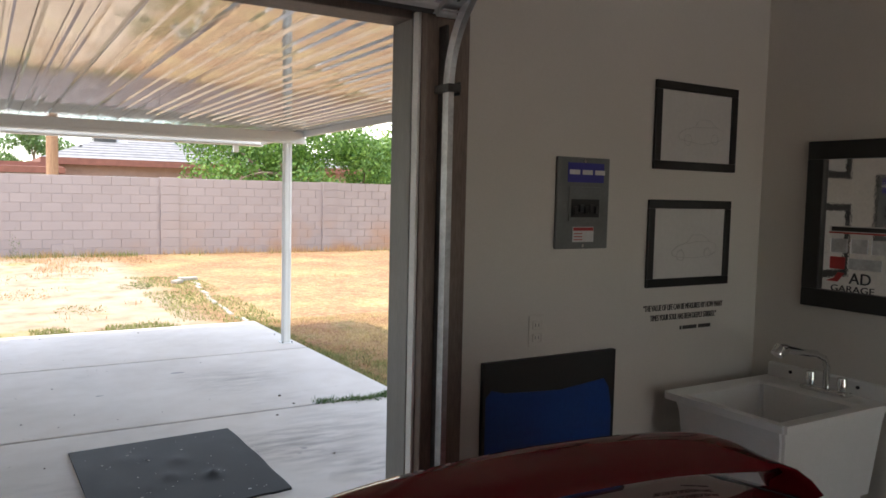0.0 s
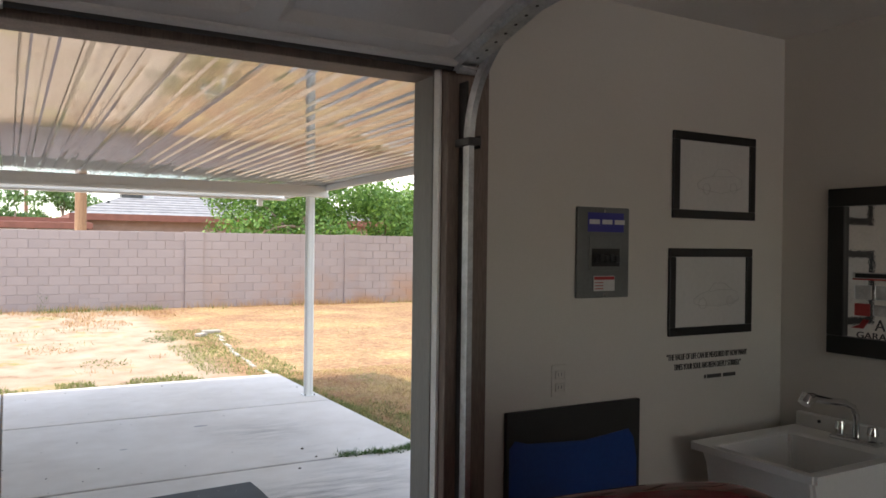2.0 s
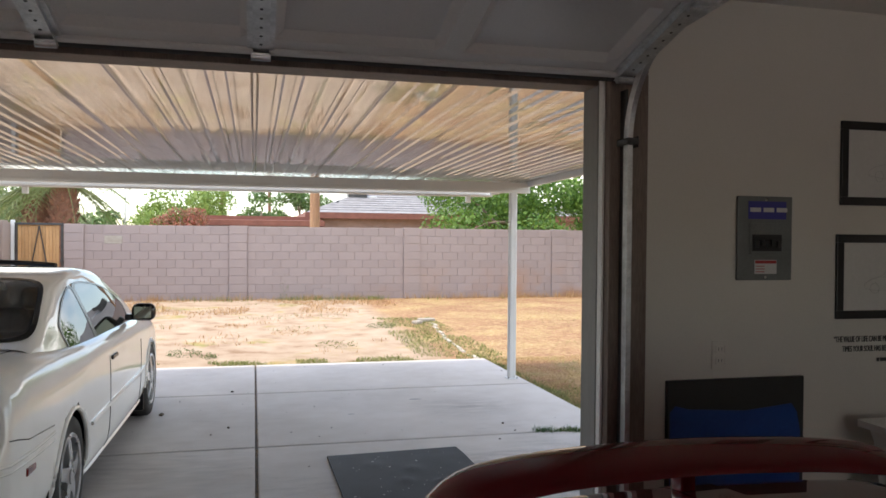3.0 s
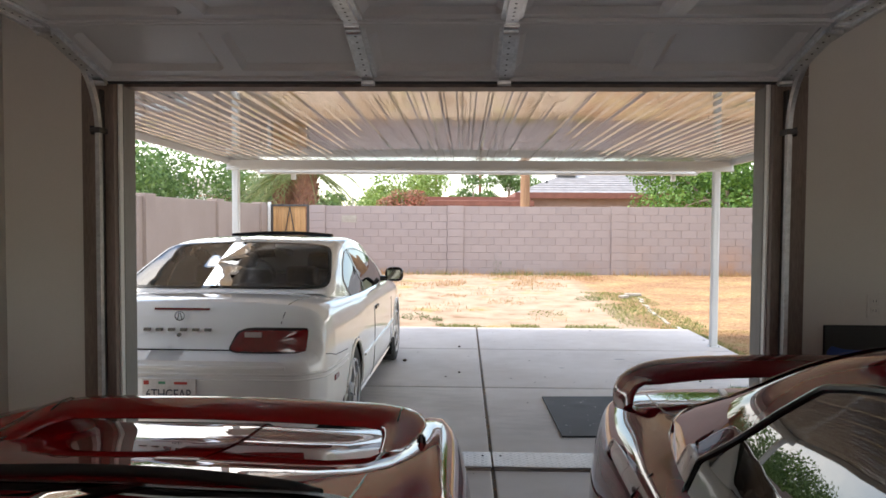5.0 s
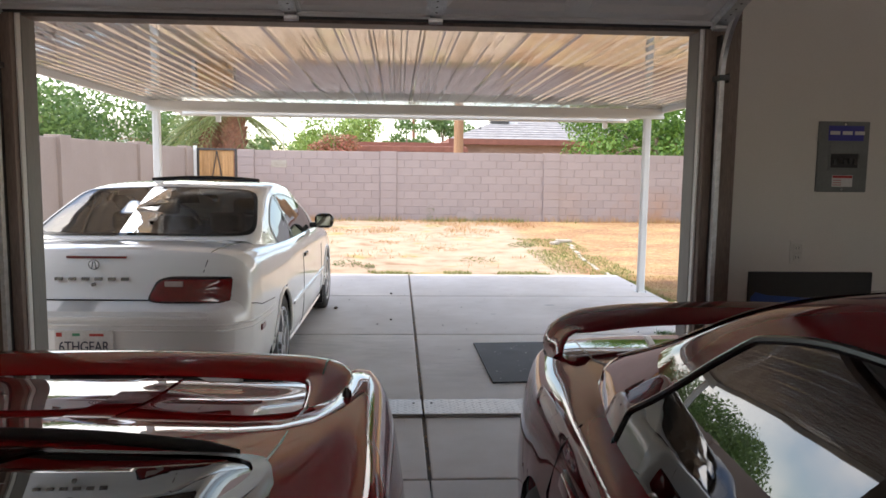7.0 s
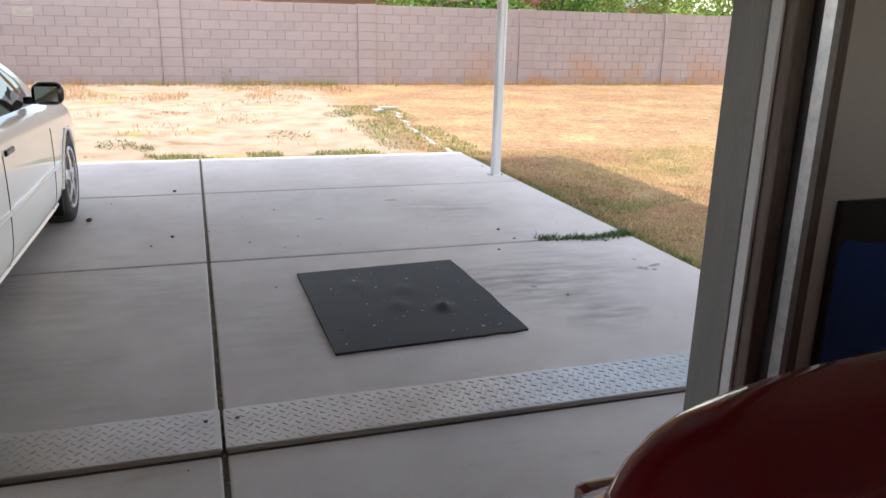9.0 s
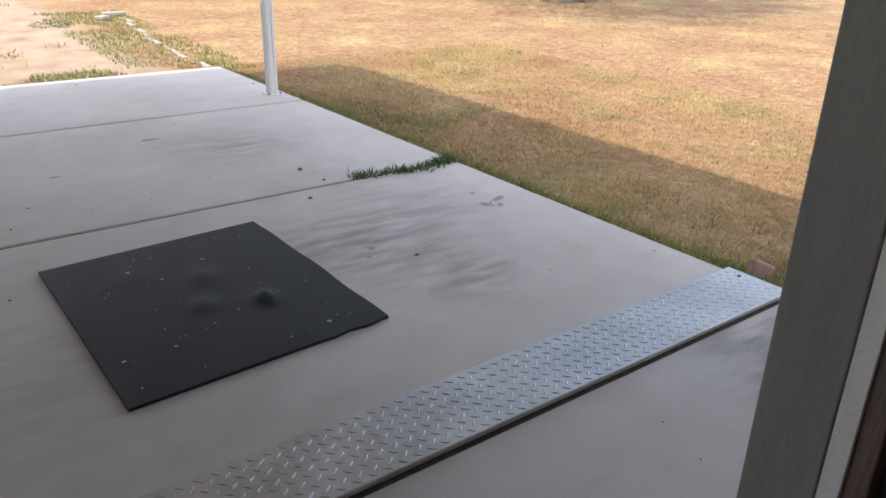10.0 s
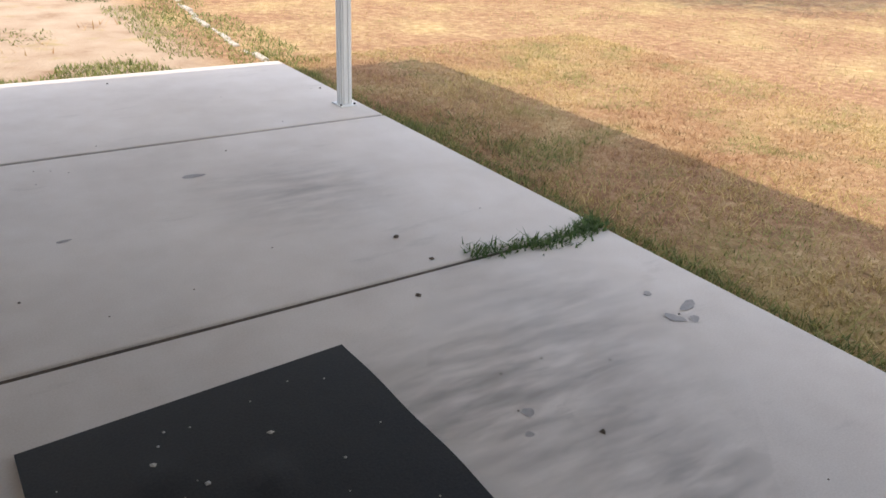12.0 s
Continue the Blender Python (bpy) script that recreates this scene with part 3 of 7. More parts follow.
# ---- sectional garage door, run up under the ceiling ----
gd = thing("garage_door", "grey panelled sectional garage door, open overhead", "garage door")
SEC = 0.53
hinges = [Vector((0, 2.085, 2.142)), Vector((0, 1.58, 2.275))]
for k in range(3):
    hinges.append(hinges[-1] + Vector((0, -SEC, 0.012)))
DX0, DX1 = -1.88, 1.27
for k in range(4):
    a, b = hinges[k], hinges[k + 1]
    d = (b - a).normalized()
    up = Vector((1, 0, 0)).cross(d)
    up = up if up.z > 0 else -up
    L = (b - a).length - 0.006

    def at(x, s, h):
        return Vector((x, 0, 0)) + a + d * s + up * h
    sec = part("section", bmesh.new(), M_DOORPANEL, gd)
    bm = bmesh.new()
    # skin with four embossed panels, seen from beneath
    n = 5
    pw = (DX1 - DX0 - 0.14) / n
    xs = [DX0]
    for i in range(n):
        x0 = DX0 + 0.07 + i * pw
        xs += [x0 + 0.035, x0 + 0.065, x0 + pw - 0.065, x0 + pw - 0.035]
    xs.append(DX1)
    ss = [0, 0.085, 0.115, L - 0.115, L - 0.085, L]

    def relief(i, j):
        inx = 0 < i < len(xs) - 1 and (i - 1) % 4 in (1, 2)
        return -0.022 if inx and j in (2, 3) else 0.0
    vs = [[bm.verts.new(at(xs[i], ss[j], -relief(i, j))) for j in range(6)] for i in range(len(xs))]
    for i in range(len(xs) - 1):
        for j in range(5):
            bm.faces.new((vs[i][j], vs[i + 1][j], vs[i + 1][j + 1], vs[i][j + 1]))
    top = [[bm.verts.new(at(x, s, 0.045)) for s in (0, L)] for x in (DX0, DX1)]
    bm.faces.new((top[0][0], top[0][1], top[1][1], top[1][0]))
    bm.to_mesh(sec.data)
    bm.free()
    # rolled edges of the section
    for s0, s1 in ((0.0, 0.03), (L - 0.03, L)):
        bm = bmesh.new()
        q = [at(x, s, h) for x in (DX0, DX1) for s, h in ((s0, -0.012), (s1, -0.012), (s1, 0.03), (s0, 0.03))]
        v = [bm.verts.new(p) for p in q]
        for f in ((0, 1, 2, 3), (7, 6, 5, 4), (0, 4, 5, 1), (1, 5, 6, 2), (2, 6, 7, 3), (3, 7, 4, 0)):
            bm.faces.new([v[i] for i in f])
        bmesh.ops.bevel(bm, geom=bm.edges[:], offset=0.004, segments=1, affect="EDGES")
        part("rail", bm, M_DOORPANEL, sec)
    # perforated steel stiles with hinges
    for sx, wd in ((-0.62, 0.055), (-0.008, 0.055), (DX0 + 0.035, 0.06), (DX1 - 0.035, 0.06)):
        bm = bmesh.new()
        outline = [(-wd, 0.0), (-wd, -0.006), (-wd * 0.6, -0.006), (-wd * 0.6, -0.022), (wd * 0.6, -0.022), (wd * 0.6, -0.006), (wd, -0.006), (wd, 0.0)]
        r0 = [bm.verts.new(at(sx + u * 0.75, 0.0, h)) for u, h in outline]
        r1 = [bm.verts.new(at(sx + u * 0.75, L, h)) for u, h in outline]
        for i in range(len(outline)):
            j = (i + 1) % len(outline)
            bm.faces.new((r0[i], r0[j], r1[j], r1[i]))
        bm.faces.new(r0[::-1])
        bm.faces.new(r1)
        bmesh.ops.recalc_face_normals(bm, faces=bm.faces)
        st = part("stile", bm, M_GALV, sec, "galvanised steel stile")
        bm = bmesh.new()
        for s in np.arange(0.09, L - 0.05, 0.05):
            rod(bm, at(sx, s, -0.0215), at(sx, s, -0.0232), 0.005, seg=8)
        part("bolt_hole", bm, M_DARKMETAL, st)
        bm = bmesh.new()
        for s in (0.02, L - 0.03):
            rod(bm, at(sx - 0.03, s, -0.03), at(sx + 0.03, s, -0.03), 0.011, seg=10)
            q = at(sx, s, -0.024)
            box(bm, q.x - 0.028, q.x + 0.028, q.y - 0.03, q.y + 0.03, q.z - 0.002, q.z + 0.002)
        part("hinge", bm, M_GALV, st)
bm = bmesh.new()
rod(bm, (DX0, 2.093, 2.135), (DX1, 2.093, 2.135), 0.014, seg=10)
part("bottom_seal", bm, M_RUBBERSEAL, gd, "black rubber bottom seal")


def track(x, sgn):
    th = thing("door_track", "galvanised door track, vertical then curved overhead", "door track", group="tracks of the garage door")
    path = [Vector((x, 2.095, 0.02)), Vector((x, 2.095, 0.9)), Vector((x, 2.095, 1.6)), Vector((x, 2.095, 1.90))]
    for k in range(1, 13):
        a = math.pi / 2 * k / 12 * 0.94
        path.append(Vector((x, 2.095 - 0.34 + 0.34 * math.cos(a), 1.90 + 0.34 * math.sin(a))))
    for k in range(1, 5):
        path.append(path[-1] + Vector((0, -0.55, 0.035)))

    def sweep(section):
        bm = bmesh.new()
        rings = []
        for i, p in enumerate(path):
            d = (path[min(i + 1, len(path) - 1)] - path[max(0, i - 1)]).normalized()
            nrm = Vector((1, 0, 0)).cross(d).normalized()
            rings.append([bm.verts.new(p + Vector((sgn * u * 0.62, 0, 0)) + nrm * v * 0.6) for u, v in section])
        m = len(section)
        for i in range(len(rings) - 1):
            for k in range(m):
                bm.faces.new((rings[i][k], rings[i][(k + 1) % m], rings[i + 1][(k + 1) % m], rings[i + 1][k]))
        bm.faces.new(rings[0])
        bm.faces.new(rings[-1][::-1])
        bmesh.ops.recalc_face_normals(bm, faces=bm.faces)
        return bm
    part("channel", sweep([(0, -0.025), (0.003, -0.025), (0.003, 0.022), (0.028, 0.022), (0.028, 0.010), (0.031, 0.010), (0.031, 0.025), (0, 0.025)]), M_GALV, th, soft=True, angle=30)
    part("lip", sweep([(0.0, -0.025), (0.0, -0.031), (0.024, -0.031), (0.026, -0.018), (0.022, -0.018), (0.021, -0.026)]), M_GALV, th, soft=True, angle=30)
    for z in (1.91,):
        bm = bmesh.new()
        box(bm, *sorted((x - sgn * 0.01, x + sgn * 0.036)), 2.065, 2.149, z - 0.012, z + 0.012, 0.002, 1)
        box(bm, *sorted((x + sgn * 0.033, x + sgn * 0.038)), 2.07, 2.11, z - 0.02, z + 0.02, 0.002, 1)
        br = part("bracket", bm, M_DARKMETAL, th)
        bm = bmesh.new()
        rod(bm, (x + sgn * 0.038, 2.09, z), (x + sgn * 0.046, 2.09, z), 0.007, seg=6)
        part("bolt", bm, M_DARKMETAL, br)
    bm = bmesh.new()
    box(bm, *sorted((x + sgn * 0.005, x + sgn * 0.012)), 2.105, 2.149, 0.05, 2.1)
    part("angle_iron", bm, M_DARKMETAL, th)
    # roller and flag plate at the curve
    bm = bmesh.new()
    rod(bm, (x - sgn * 0.09, 2.085, 2.16), (x + sgn * 0.02, 2.085, 2.16), 0.011, seg=10)
    rod(bm, (x, 2.085, 2.16), (x + sgn * 0.02, 2.085, 2.16), 0.024, seg=16)
    part("roller", bm, M_DARKMETAL, th)
    for k in (1, 2):
        q = path[-k * 2]
        part("hanger", boxed(x - 0.015, x + 0.015, q.y - 0.003, q.y + 0.003, q.z + 0.026, ZC), M_GALV, th)
    return th


track(OR + 0.050, 1)
track(OL - 0.052, -1)

# ---- patio cover of interlocking pans ----
cov = thing("patio_cover", "white aluminium patio cover of glossy ribbed pans", "patio cover")
CX0, CX1, CY0, CY1 = -3.0, 2.95, WOUT + 0.02, 9.12


def pan_z(y):
    return 2.265 - 0.0115 * (y - CY0)


PW = (CX1 - CX0) / 20
prof = [(0.0, 0.020), (0.006, 0.020), (0.018, 0.0), (0.086, 0.0), (0.096, 0.009), (0.118, 0.009), (0.128, 0.0), (0.170, 0.0), (0.180, 0.009), (0.202, 0.009), (0.212, 0.0), (0.277, 0.0), (0.290, 0.020), (0.2975, 0.020)]
bm = bmesh.new()
NY = 2
ring = []
for j in range(NY + 1):
    y = CY0 + (CY1 - CY0) * j / NY
    ring.append([bm.verts.new((u * PW / 0.2975, y, pan_z(y) + h)) for u, h in prof])
for j in range(NY):
    for i in range(len(prof) - 1):
        bm.faces.new((ring[j][i], ring[j][i + 1], ring[j + 1][i + 1], ring[j + 1][i]))
bmesh.ops.solidify(bm, geom=bm.faces[:], thickness=0.002)
pan_mesh = mesh_of(bm, "pan", M_PAN)
for k in range(20):
    ob = new("pan", pan_mesh)
    ob.parent = cov
    ob.location = (CX0 + k * PW, 0, rng.uniform(-0.002, 0.002))
part("roof_skin", boxed(CX0, CX1, CY0, CY1, 2.345, 2.352), M_ALU, cov)
for x0, x1 in ((CX0 - 0.035, CX0 - 0.002), (CX1 + 0.002, CX1 + 0.035)):
    bm = bmesh.new()
    prism(bm, [(CY0, pan_z(CY0) - 0.05), (CY1, pan_z(CY1) - 0.05), (CY1, 2.356), (CY0, 2.356)], 0, x0, x1)
    part("side_fascia", bm, M_ALU, cov)
bm = bmesh.new()
prism(bm, [(CY1 + 0.002, pan_z(CY1) - 0.07), (CY1 + 0.12, pan_z(CY1) - 0.07), (CY1 + 0.12, pan_z(CY1) + 0.06), (CY1 + 0.105, pan_z(CY1) + 0.06), (CY1 + 0.105, pan_z(CY1) - 0.05), (CY1 + 0.002, pan_z(CY1) - 0.05)], 0, CX0 - 0.035, CX1 + 0.035)
part("gutter", bm, M_ALU, cov)
for x in (CX0 + 0.45, CX1 - 0.28):
    part("spout", boxed(x - 0.03, x + 0.03, CY1 + 0.03, CY1 + 0.09, pan_z(CY1) - 0.15, pan_z(CY1) - 0.071, 0.004), M_ALU, cov)
bt = pan_z(7.77) - 0.004
part("beam", boxed(CX0 - 0.03, CX1 + 0.03, 7.72, 7.82, bt - 0.115, bt, 0.006), M_ALU, cov)
part("beam_lip", boxed(CX0 - 0.03, CX1 + 0.03, 7.70, 7.718, bt - 0.118, bt - 0.085, 0.003), M_ALU, cov)
part("ledger", boxed(CX0, CX1, WOUT + 0.021, WOUT + 0.06, 2.18, 2.255, 0.003), M_ALU, cov)
for px in (-2.93, 2.80):
    bm = boxed(px - 0.038, px + 0.038, 7.732, 7.808, 0, bt - 0.116, 0.004)
    for e in (-0.018, 0.018):
        box(bm, px + e - 0.006, px + e + 0.006, 7.727, 7.733, 0.0, bt - 0.117)
        box(bm, px - 0.043, px - 0.037, 7.77 + e - 0.006, 7.77 + e + 0.006, 0.0, bt - 0.117)
    po = part("post", bm, M_ALU, cov)
    part("base_bracket", boxed(px - 0.06, px + 0.06, 7.70, 7.84, 0.0, 0.008, 0.002), M_ALU, po)
    for dx, dy in ((-0.05, -0.05), (0.05, -0.05)):
        part("anchor_bolt", rod(bmesh.new(), (px + dx, 7.77 + dy, 0.008), (px + dx, 7.77 + dy, 0.018), 0.008, seg=6), M_DARKMETAL, po)

# ---- cars ----
def paint(name, colour, flake):
    m, n, l, b = nodes_of(name)
    k = n.new("ShaderNodeTexNoise")
    k.inputs["Scale"].default_value, k.inputs["Detail"].default_value = 2.0, 4
    at = n.new("ShaderNodeTexCoord")
    l.new(at.outputs["Object"], k.inputs["Vector"])
    mx = n.new("ShaderNodeMixRGB")
    mx.inputs[1].default_value, mx.inputs[2].default_value = (*colour, 1), (*[c * 0.88 for c in colour], 1)
    l.new(k.outputs["Fac"], mx.inputs["Fac"])
    l.new(mx.outputs["Color"], b.inputs["Base Color"])
    b.inputs["Metallic"].default_value = flake
    b.inputs["Roughness"].default_value = 0.45
    b.inputs["Specular IOR Level"].default_value = 0.0
    b.inputs["Coat Weight"].default_value = 1.0
    b.inputs["Coat Roughness"].default_value = 0.0
    b.inputs["Coat IOR"].default_value = 1.5
    return m


M_WHITE = paint("pearl_white_paint", (0.85, 0.85, 0.83), 0.0)
M_RED = paint("deep_red_paint", (0.36, 0.007, 0.009), 0.0)
M_WINE = paint("dark_wine_paint", (0.17, 0.004, 0.010), 0.0)
M_TRIM = plain("black_trim", (0.010, 0.010, 0.011), 0.22, spec=0.3)
M_TYRE = surface("tyre_rubber", (0.012, 0.012, 0.012), (0.026, 0.025, 0.025), 0.75, 0, 8, 60, 0.3, 0.5)
M_RIM = surface("alloy_wheel", (0.52, 0.53, 0.54), (0.62, 0.63, 0.64), 0.28, 0.75, 8, 90, 0.03, 0.4)
M_CHROME = plain("chrome", (0.78, 0.78, 0.78), 0.08, 1.0)
M_DIMMIRROR = plain("tinted_mirror", (0.16, 0.16, 0.14), 0.05, 1.0)
M_GLASS = glass("car_glass", (0.25, 0.265, 0.26), 1.95)
M_DARKGLASS = glass("tinted_car_glass", (0.10, 0.105, 0.105), 2.1)
M_TAIL = surface("tail_lamp_red", (0.12, 0.003, 0.004), (0.17, 0.005, 0.006), 0.12, 0, 30, 120, 0.1, 0.4, coat=1.0)
M_CLEARLENS = plain("clear_lens", (0.45, 0.36, 0.34), 0.12, 0.0, 1.0)
M_SEAT = surface("grey_seat_leather", (0.16, 0.155, 0.15), (0.24, 0.235, 0.225), 0.6, 0, 6, 60, 0.2, 0.4)
M_CABIN = plain("cabin_black", (0.025, 0.025, 0.026), 0.7)
M_LETTER = plain("plated_lettering", (0.30, 0.29, 0.27), 0.25, 0.8)
M_PLATE = surface("plate_white", (0.55, 0.53, 0.50), (0.72, 0.70, 0.68), 0.4, 0, 12, 70, 0.05, 0.4)
M_INK = plain("plate_ink", (0.03, 0.03, 0.05), 0.5)
M_INKRED = plain("plate_red_ink", (0.45, 0.05, 0.04), 0.5)
M_INKGREEN = plain("plate_green_ink", (0.06, 0.25, 0.14), 0.5)


def monotone(xs, ys, q):
    """Smooth interpolation that never overshoots."""
    xs, ys = np.asarray(xs, float), np.asarray(ys, float)
    h = np.diff(xs)
    d = np.diff(ys) / h
    m = np.zeros(len(xs))
    for i in range(1, len(xs) - 1):
        m[i] = 0 if d[i - 1] * d[i] <= 0 else 2 * d[i - 1] * d[i] / (d[i - 1] + d[i])
    m[0], m[-1] = d[0], d[-1]
    k = np.clip(np.searchsorted(xs, q) - 1, 0, len(h) - 1)
    t = (q - xs[k]) / h[k]
    return (2 * t**3 - 3 * t**2 + 1) * ys[k] + (t**3 - 2 * t**2 + t) * h[k] * m[k] + (-2 * t**3 + 3 * t**2) * ys[k + 1] + (t**3 - t**2) * h[k] * m[k + 1]


def rounded_profile(pts, n):
    """Quadratic B-spline through a control polyline, ends kept."""
    p = np.array(pts, float)
    p = np.vstack([2 * p[0] - p[1], p, 2 * p[-1] - p[-2]])
    out = []
    m = len(p) - 2
    for t in np.linspace(0, m, n):
        i = min(int(t), m - 1)
        f = t - i
        out.append(0.5 * (1 - f) ** 2 * p[i] + (0.5 + f - f * f) * p[i + 1] + 0.5 * f * f * p[i + 2])
    return np.array(out)


class Shell:
    """A lofted, mirrored skin. keys: list of (y, half profile from the outside in)."""

    def __init__(self, keys, ny, nx):
        ys = [k[0] for k in keys]
        prof = np.array([rounded_profile(k[1], nx) for k in keys])
        q = np.unique(np.concatenate([np.linspace(ys[0], ys[-1], ny), ys]))
        half = np.zeros((len(q), nx, 3))
        half[:, :, 1] = q[:, None]
        for j in range(nx):
            half[:, j, 0] = monotone(ys, prof[:, j, 0], q)
            half[:, j, 2] = monotone(ys, prof[:, j, 1], q)
        left = half[:, :-1][:, :, :] * np.array([-1, 1, 1])
        self.y0, self.y1 = ys[0], ys[-1]
        self.g = np.concatenate([left, half[:, ::-1]], axis=1)
        self.q = q

    def at(self, y, v, lift=0.0):
        """Point at station y and side parameter v in -1 (left edge) .. 1 (right edge)."""
        def raw(yy, vv):
            i = np.clip(np.searchsorted(self.q, yy) - 1, 0, len(self.q) - 2)
            f = (yy - self.q[i]) / (self.q[i + 1] - self.q[i])
            w = np.clip((vv + 1) / 2 * (self.g.shape[1] - 1), 0, self.g.shape[1] - 1.001)
            j = int(w)
            e = w - j
            a = self.g[i, j] * (1 - e) + self.g[i, j + 1] * e
            b = self.g[i + 1, j] * (1 - e) + self.g[i + 1, j + 1] * e
            return a * (1 - f) + b * f
        p = raw(y, v)
        if not lift:
            return Vector(p)
        e = 0.004
        du = raw(min(self.y1, y + 0.02), v) - raw(max(self.y0, y - 0.02), v)
        dv = raw(y, min(1, v + e)) - raw(y, max(-1, v - e))
        n = Vector(np.cross(dv, du))
        if n.length < 1e-9:
            return Vector(p)
        n.normalize()
        c = Vector((0, p[1], 0.5))
        if n.dot(Vector(p) - c) < 0:
            n = -n
        return Vector(p) + n * lift


class Patch:
    """A rounded window on a Shell: at station a the sides run from v a0 to a1, at station b from b0 to b1."""

    def __init__(self, shell, ya, a0, a1, yb, b0, b1, power=5.0, knee=1.0):
        self.s, self.k, self.n, self.knee = shell, (ya, a0, a1, yb, b0, b1), power, knee

    def inside(self, y, v, grow=1.0):
        ya, a0, a1, yb, b0, b1 = self.k
        t = (y - ya) / (yb - ya)
        lo, hi = a0 + (b0 - a0) * t, a1 + (b1 - a1) * min(1.0, t / self.knee)
        if hi - lo < 1e-6:
            return False
        p, r = (2 * t - 1) / grow, (2 * (v - lo) / (hi - lo) - 1) / grow
        return abs(p) ** self.n + abs(r) ** self.n < 1

    def ring(self, scale, lift, count=72):
        ya, a0, a1, yb, b0, b1 = self.k
        out = []
        for i in range(count):
            a = 2 * math.pi * i / count
            c, s = math.cos(a), math.sin(a)
            far = scale / (abs(c) ** self.n + abs(s) ** self.n) ** (1 / self.n)
            p, r = c * far, s * far
            t = (p + 1) / 2
            lo, hi = a0 + (b0 - a0) * t, a1 + (b1 - a1) * min(1.0, t / self.knee)
            y = min(max(ya + (yb - ya) * t, self.s.y0), self.s.y1)
            out.append(self.s.at(y, lo + (hi - lo) * (r + 1) / 2, lift))
        return out

    def mesh(self, scales, lift, close):
        bm = bmesh.new()
        rows = [[bm.verts.new(p) for p in self.ring(s, lift)] for s in scales]
        n = len(rows[0])
        for a, b in zip(rows, rows[1:]):
            for i in range(n):
                bm.faces.new((a[i], a[(i + 1) % n], b[(i + 1) % n], b[i]))
        if close:
            ya, a0, a1, yb, b0, b1 = self.k
            lo, hi = (a0 + b0) / 2, a1 + (b1 - a1) * min(1.0, 0.5 / self.knee)
            mid = bm.verts.new(self.s.at((ya + yb) / 2, (lo + hi) / 2))
            for i in range(n):
                bm.faces.new((mid, rows[0][(i + 1) % n], rows[0][i]))
        bmesh.ops.recalc_face_normals(bm, faces=bm.faces)
        return bm

    def pane(self, lift=0.004):
        bm = self.mesh((0.22, 0.42, 0.62, 0.82, 1.0), 0.0, True)
        for v in bm.verts:
            v.co += Vector((v.co.x, 0, v.co.z - 0.5)).normalized() * lift
        return bm

    def border(self, w=0.07, lift=0.006, inner=0.965):
        return self.mesh((inner, 1.0, 1.0 + w), lift, False)


def skin(shell, holes=(), arches=(), caps=True):
    """Mesh of a Shell, windows and wheel arches cut out."""
    g = shell.g
    pos = g.copy()
    gone = np.zeros(g.shape[:2], bool)
    for cy, cz, r in arches:
        d = np.hypot(g[:, :, 1] - cy, g[:, :, 2] - cz)
        outer = np.abs(g[:, :, 0]) > 0.62
        near = outer & (d < r + 0.02) & (d > r - 0.045)
        for i, j in zip(*np.where(near)):
            k = r / d[i, j]
            pos[i, j, 1] = cy + (g[i, j, 1] - cy) * k
            pos[i, j, 2] = cz + (g[i, j, 2] - cz) * k
        gone |= outer & (d <= r - 0.045)
    bm = bmesh.new()
    vs = [[None if gone[i, j] else bm.verts.new(pos[i, j]) for j in range(g.shape[1])] for i in range(g.shape[0])]
    m = g.shape[1] - 1
    for i in range(g.shape[0] - 1):
        for j in range(m):
            q = (vs[i][j], vs[i + 1][j], vs[i + 1][j + 1], vs[i][j + 1])
            if None in q:
                continue
            y, v = (g[i, j, 1] + g[i + 1, j, 1]) / 2, (j + 0.5) / m * 2 - 1
            if any(h.inside(y, v, 1.0) for h in holes):
                continue
            bm.faces.new(q)
    if caps:
        for row in (vs[0], vs[-1]):
            if None not in row:
                bm.faces.new(row)
    bmesh.ops.recalc_face_normals(bm, faces=bm.faces)
    return bm


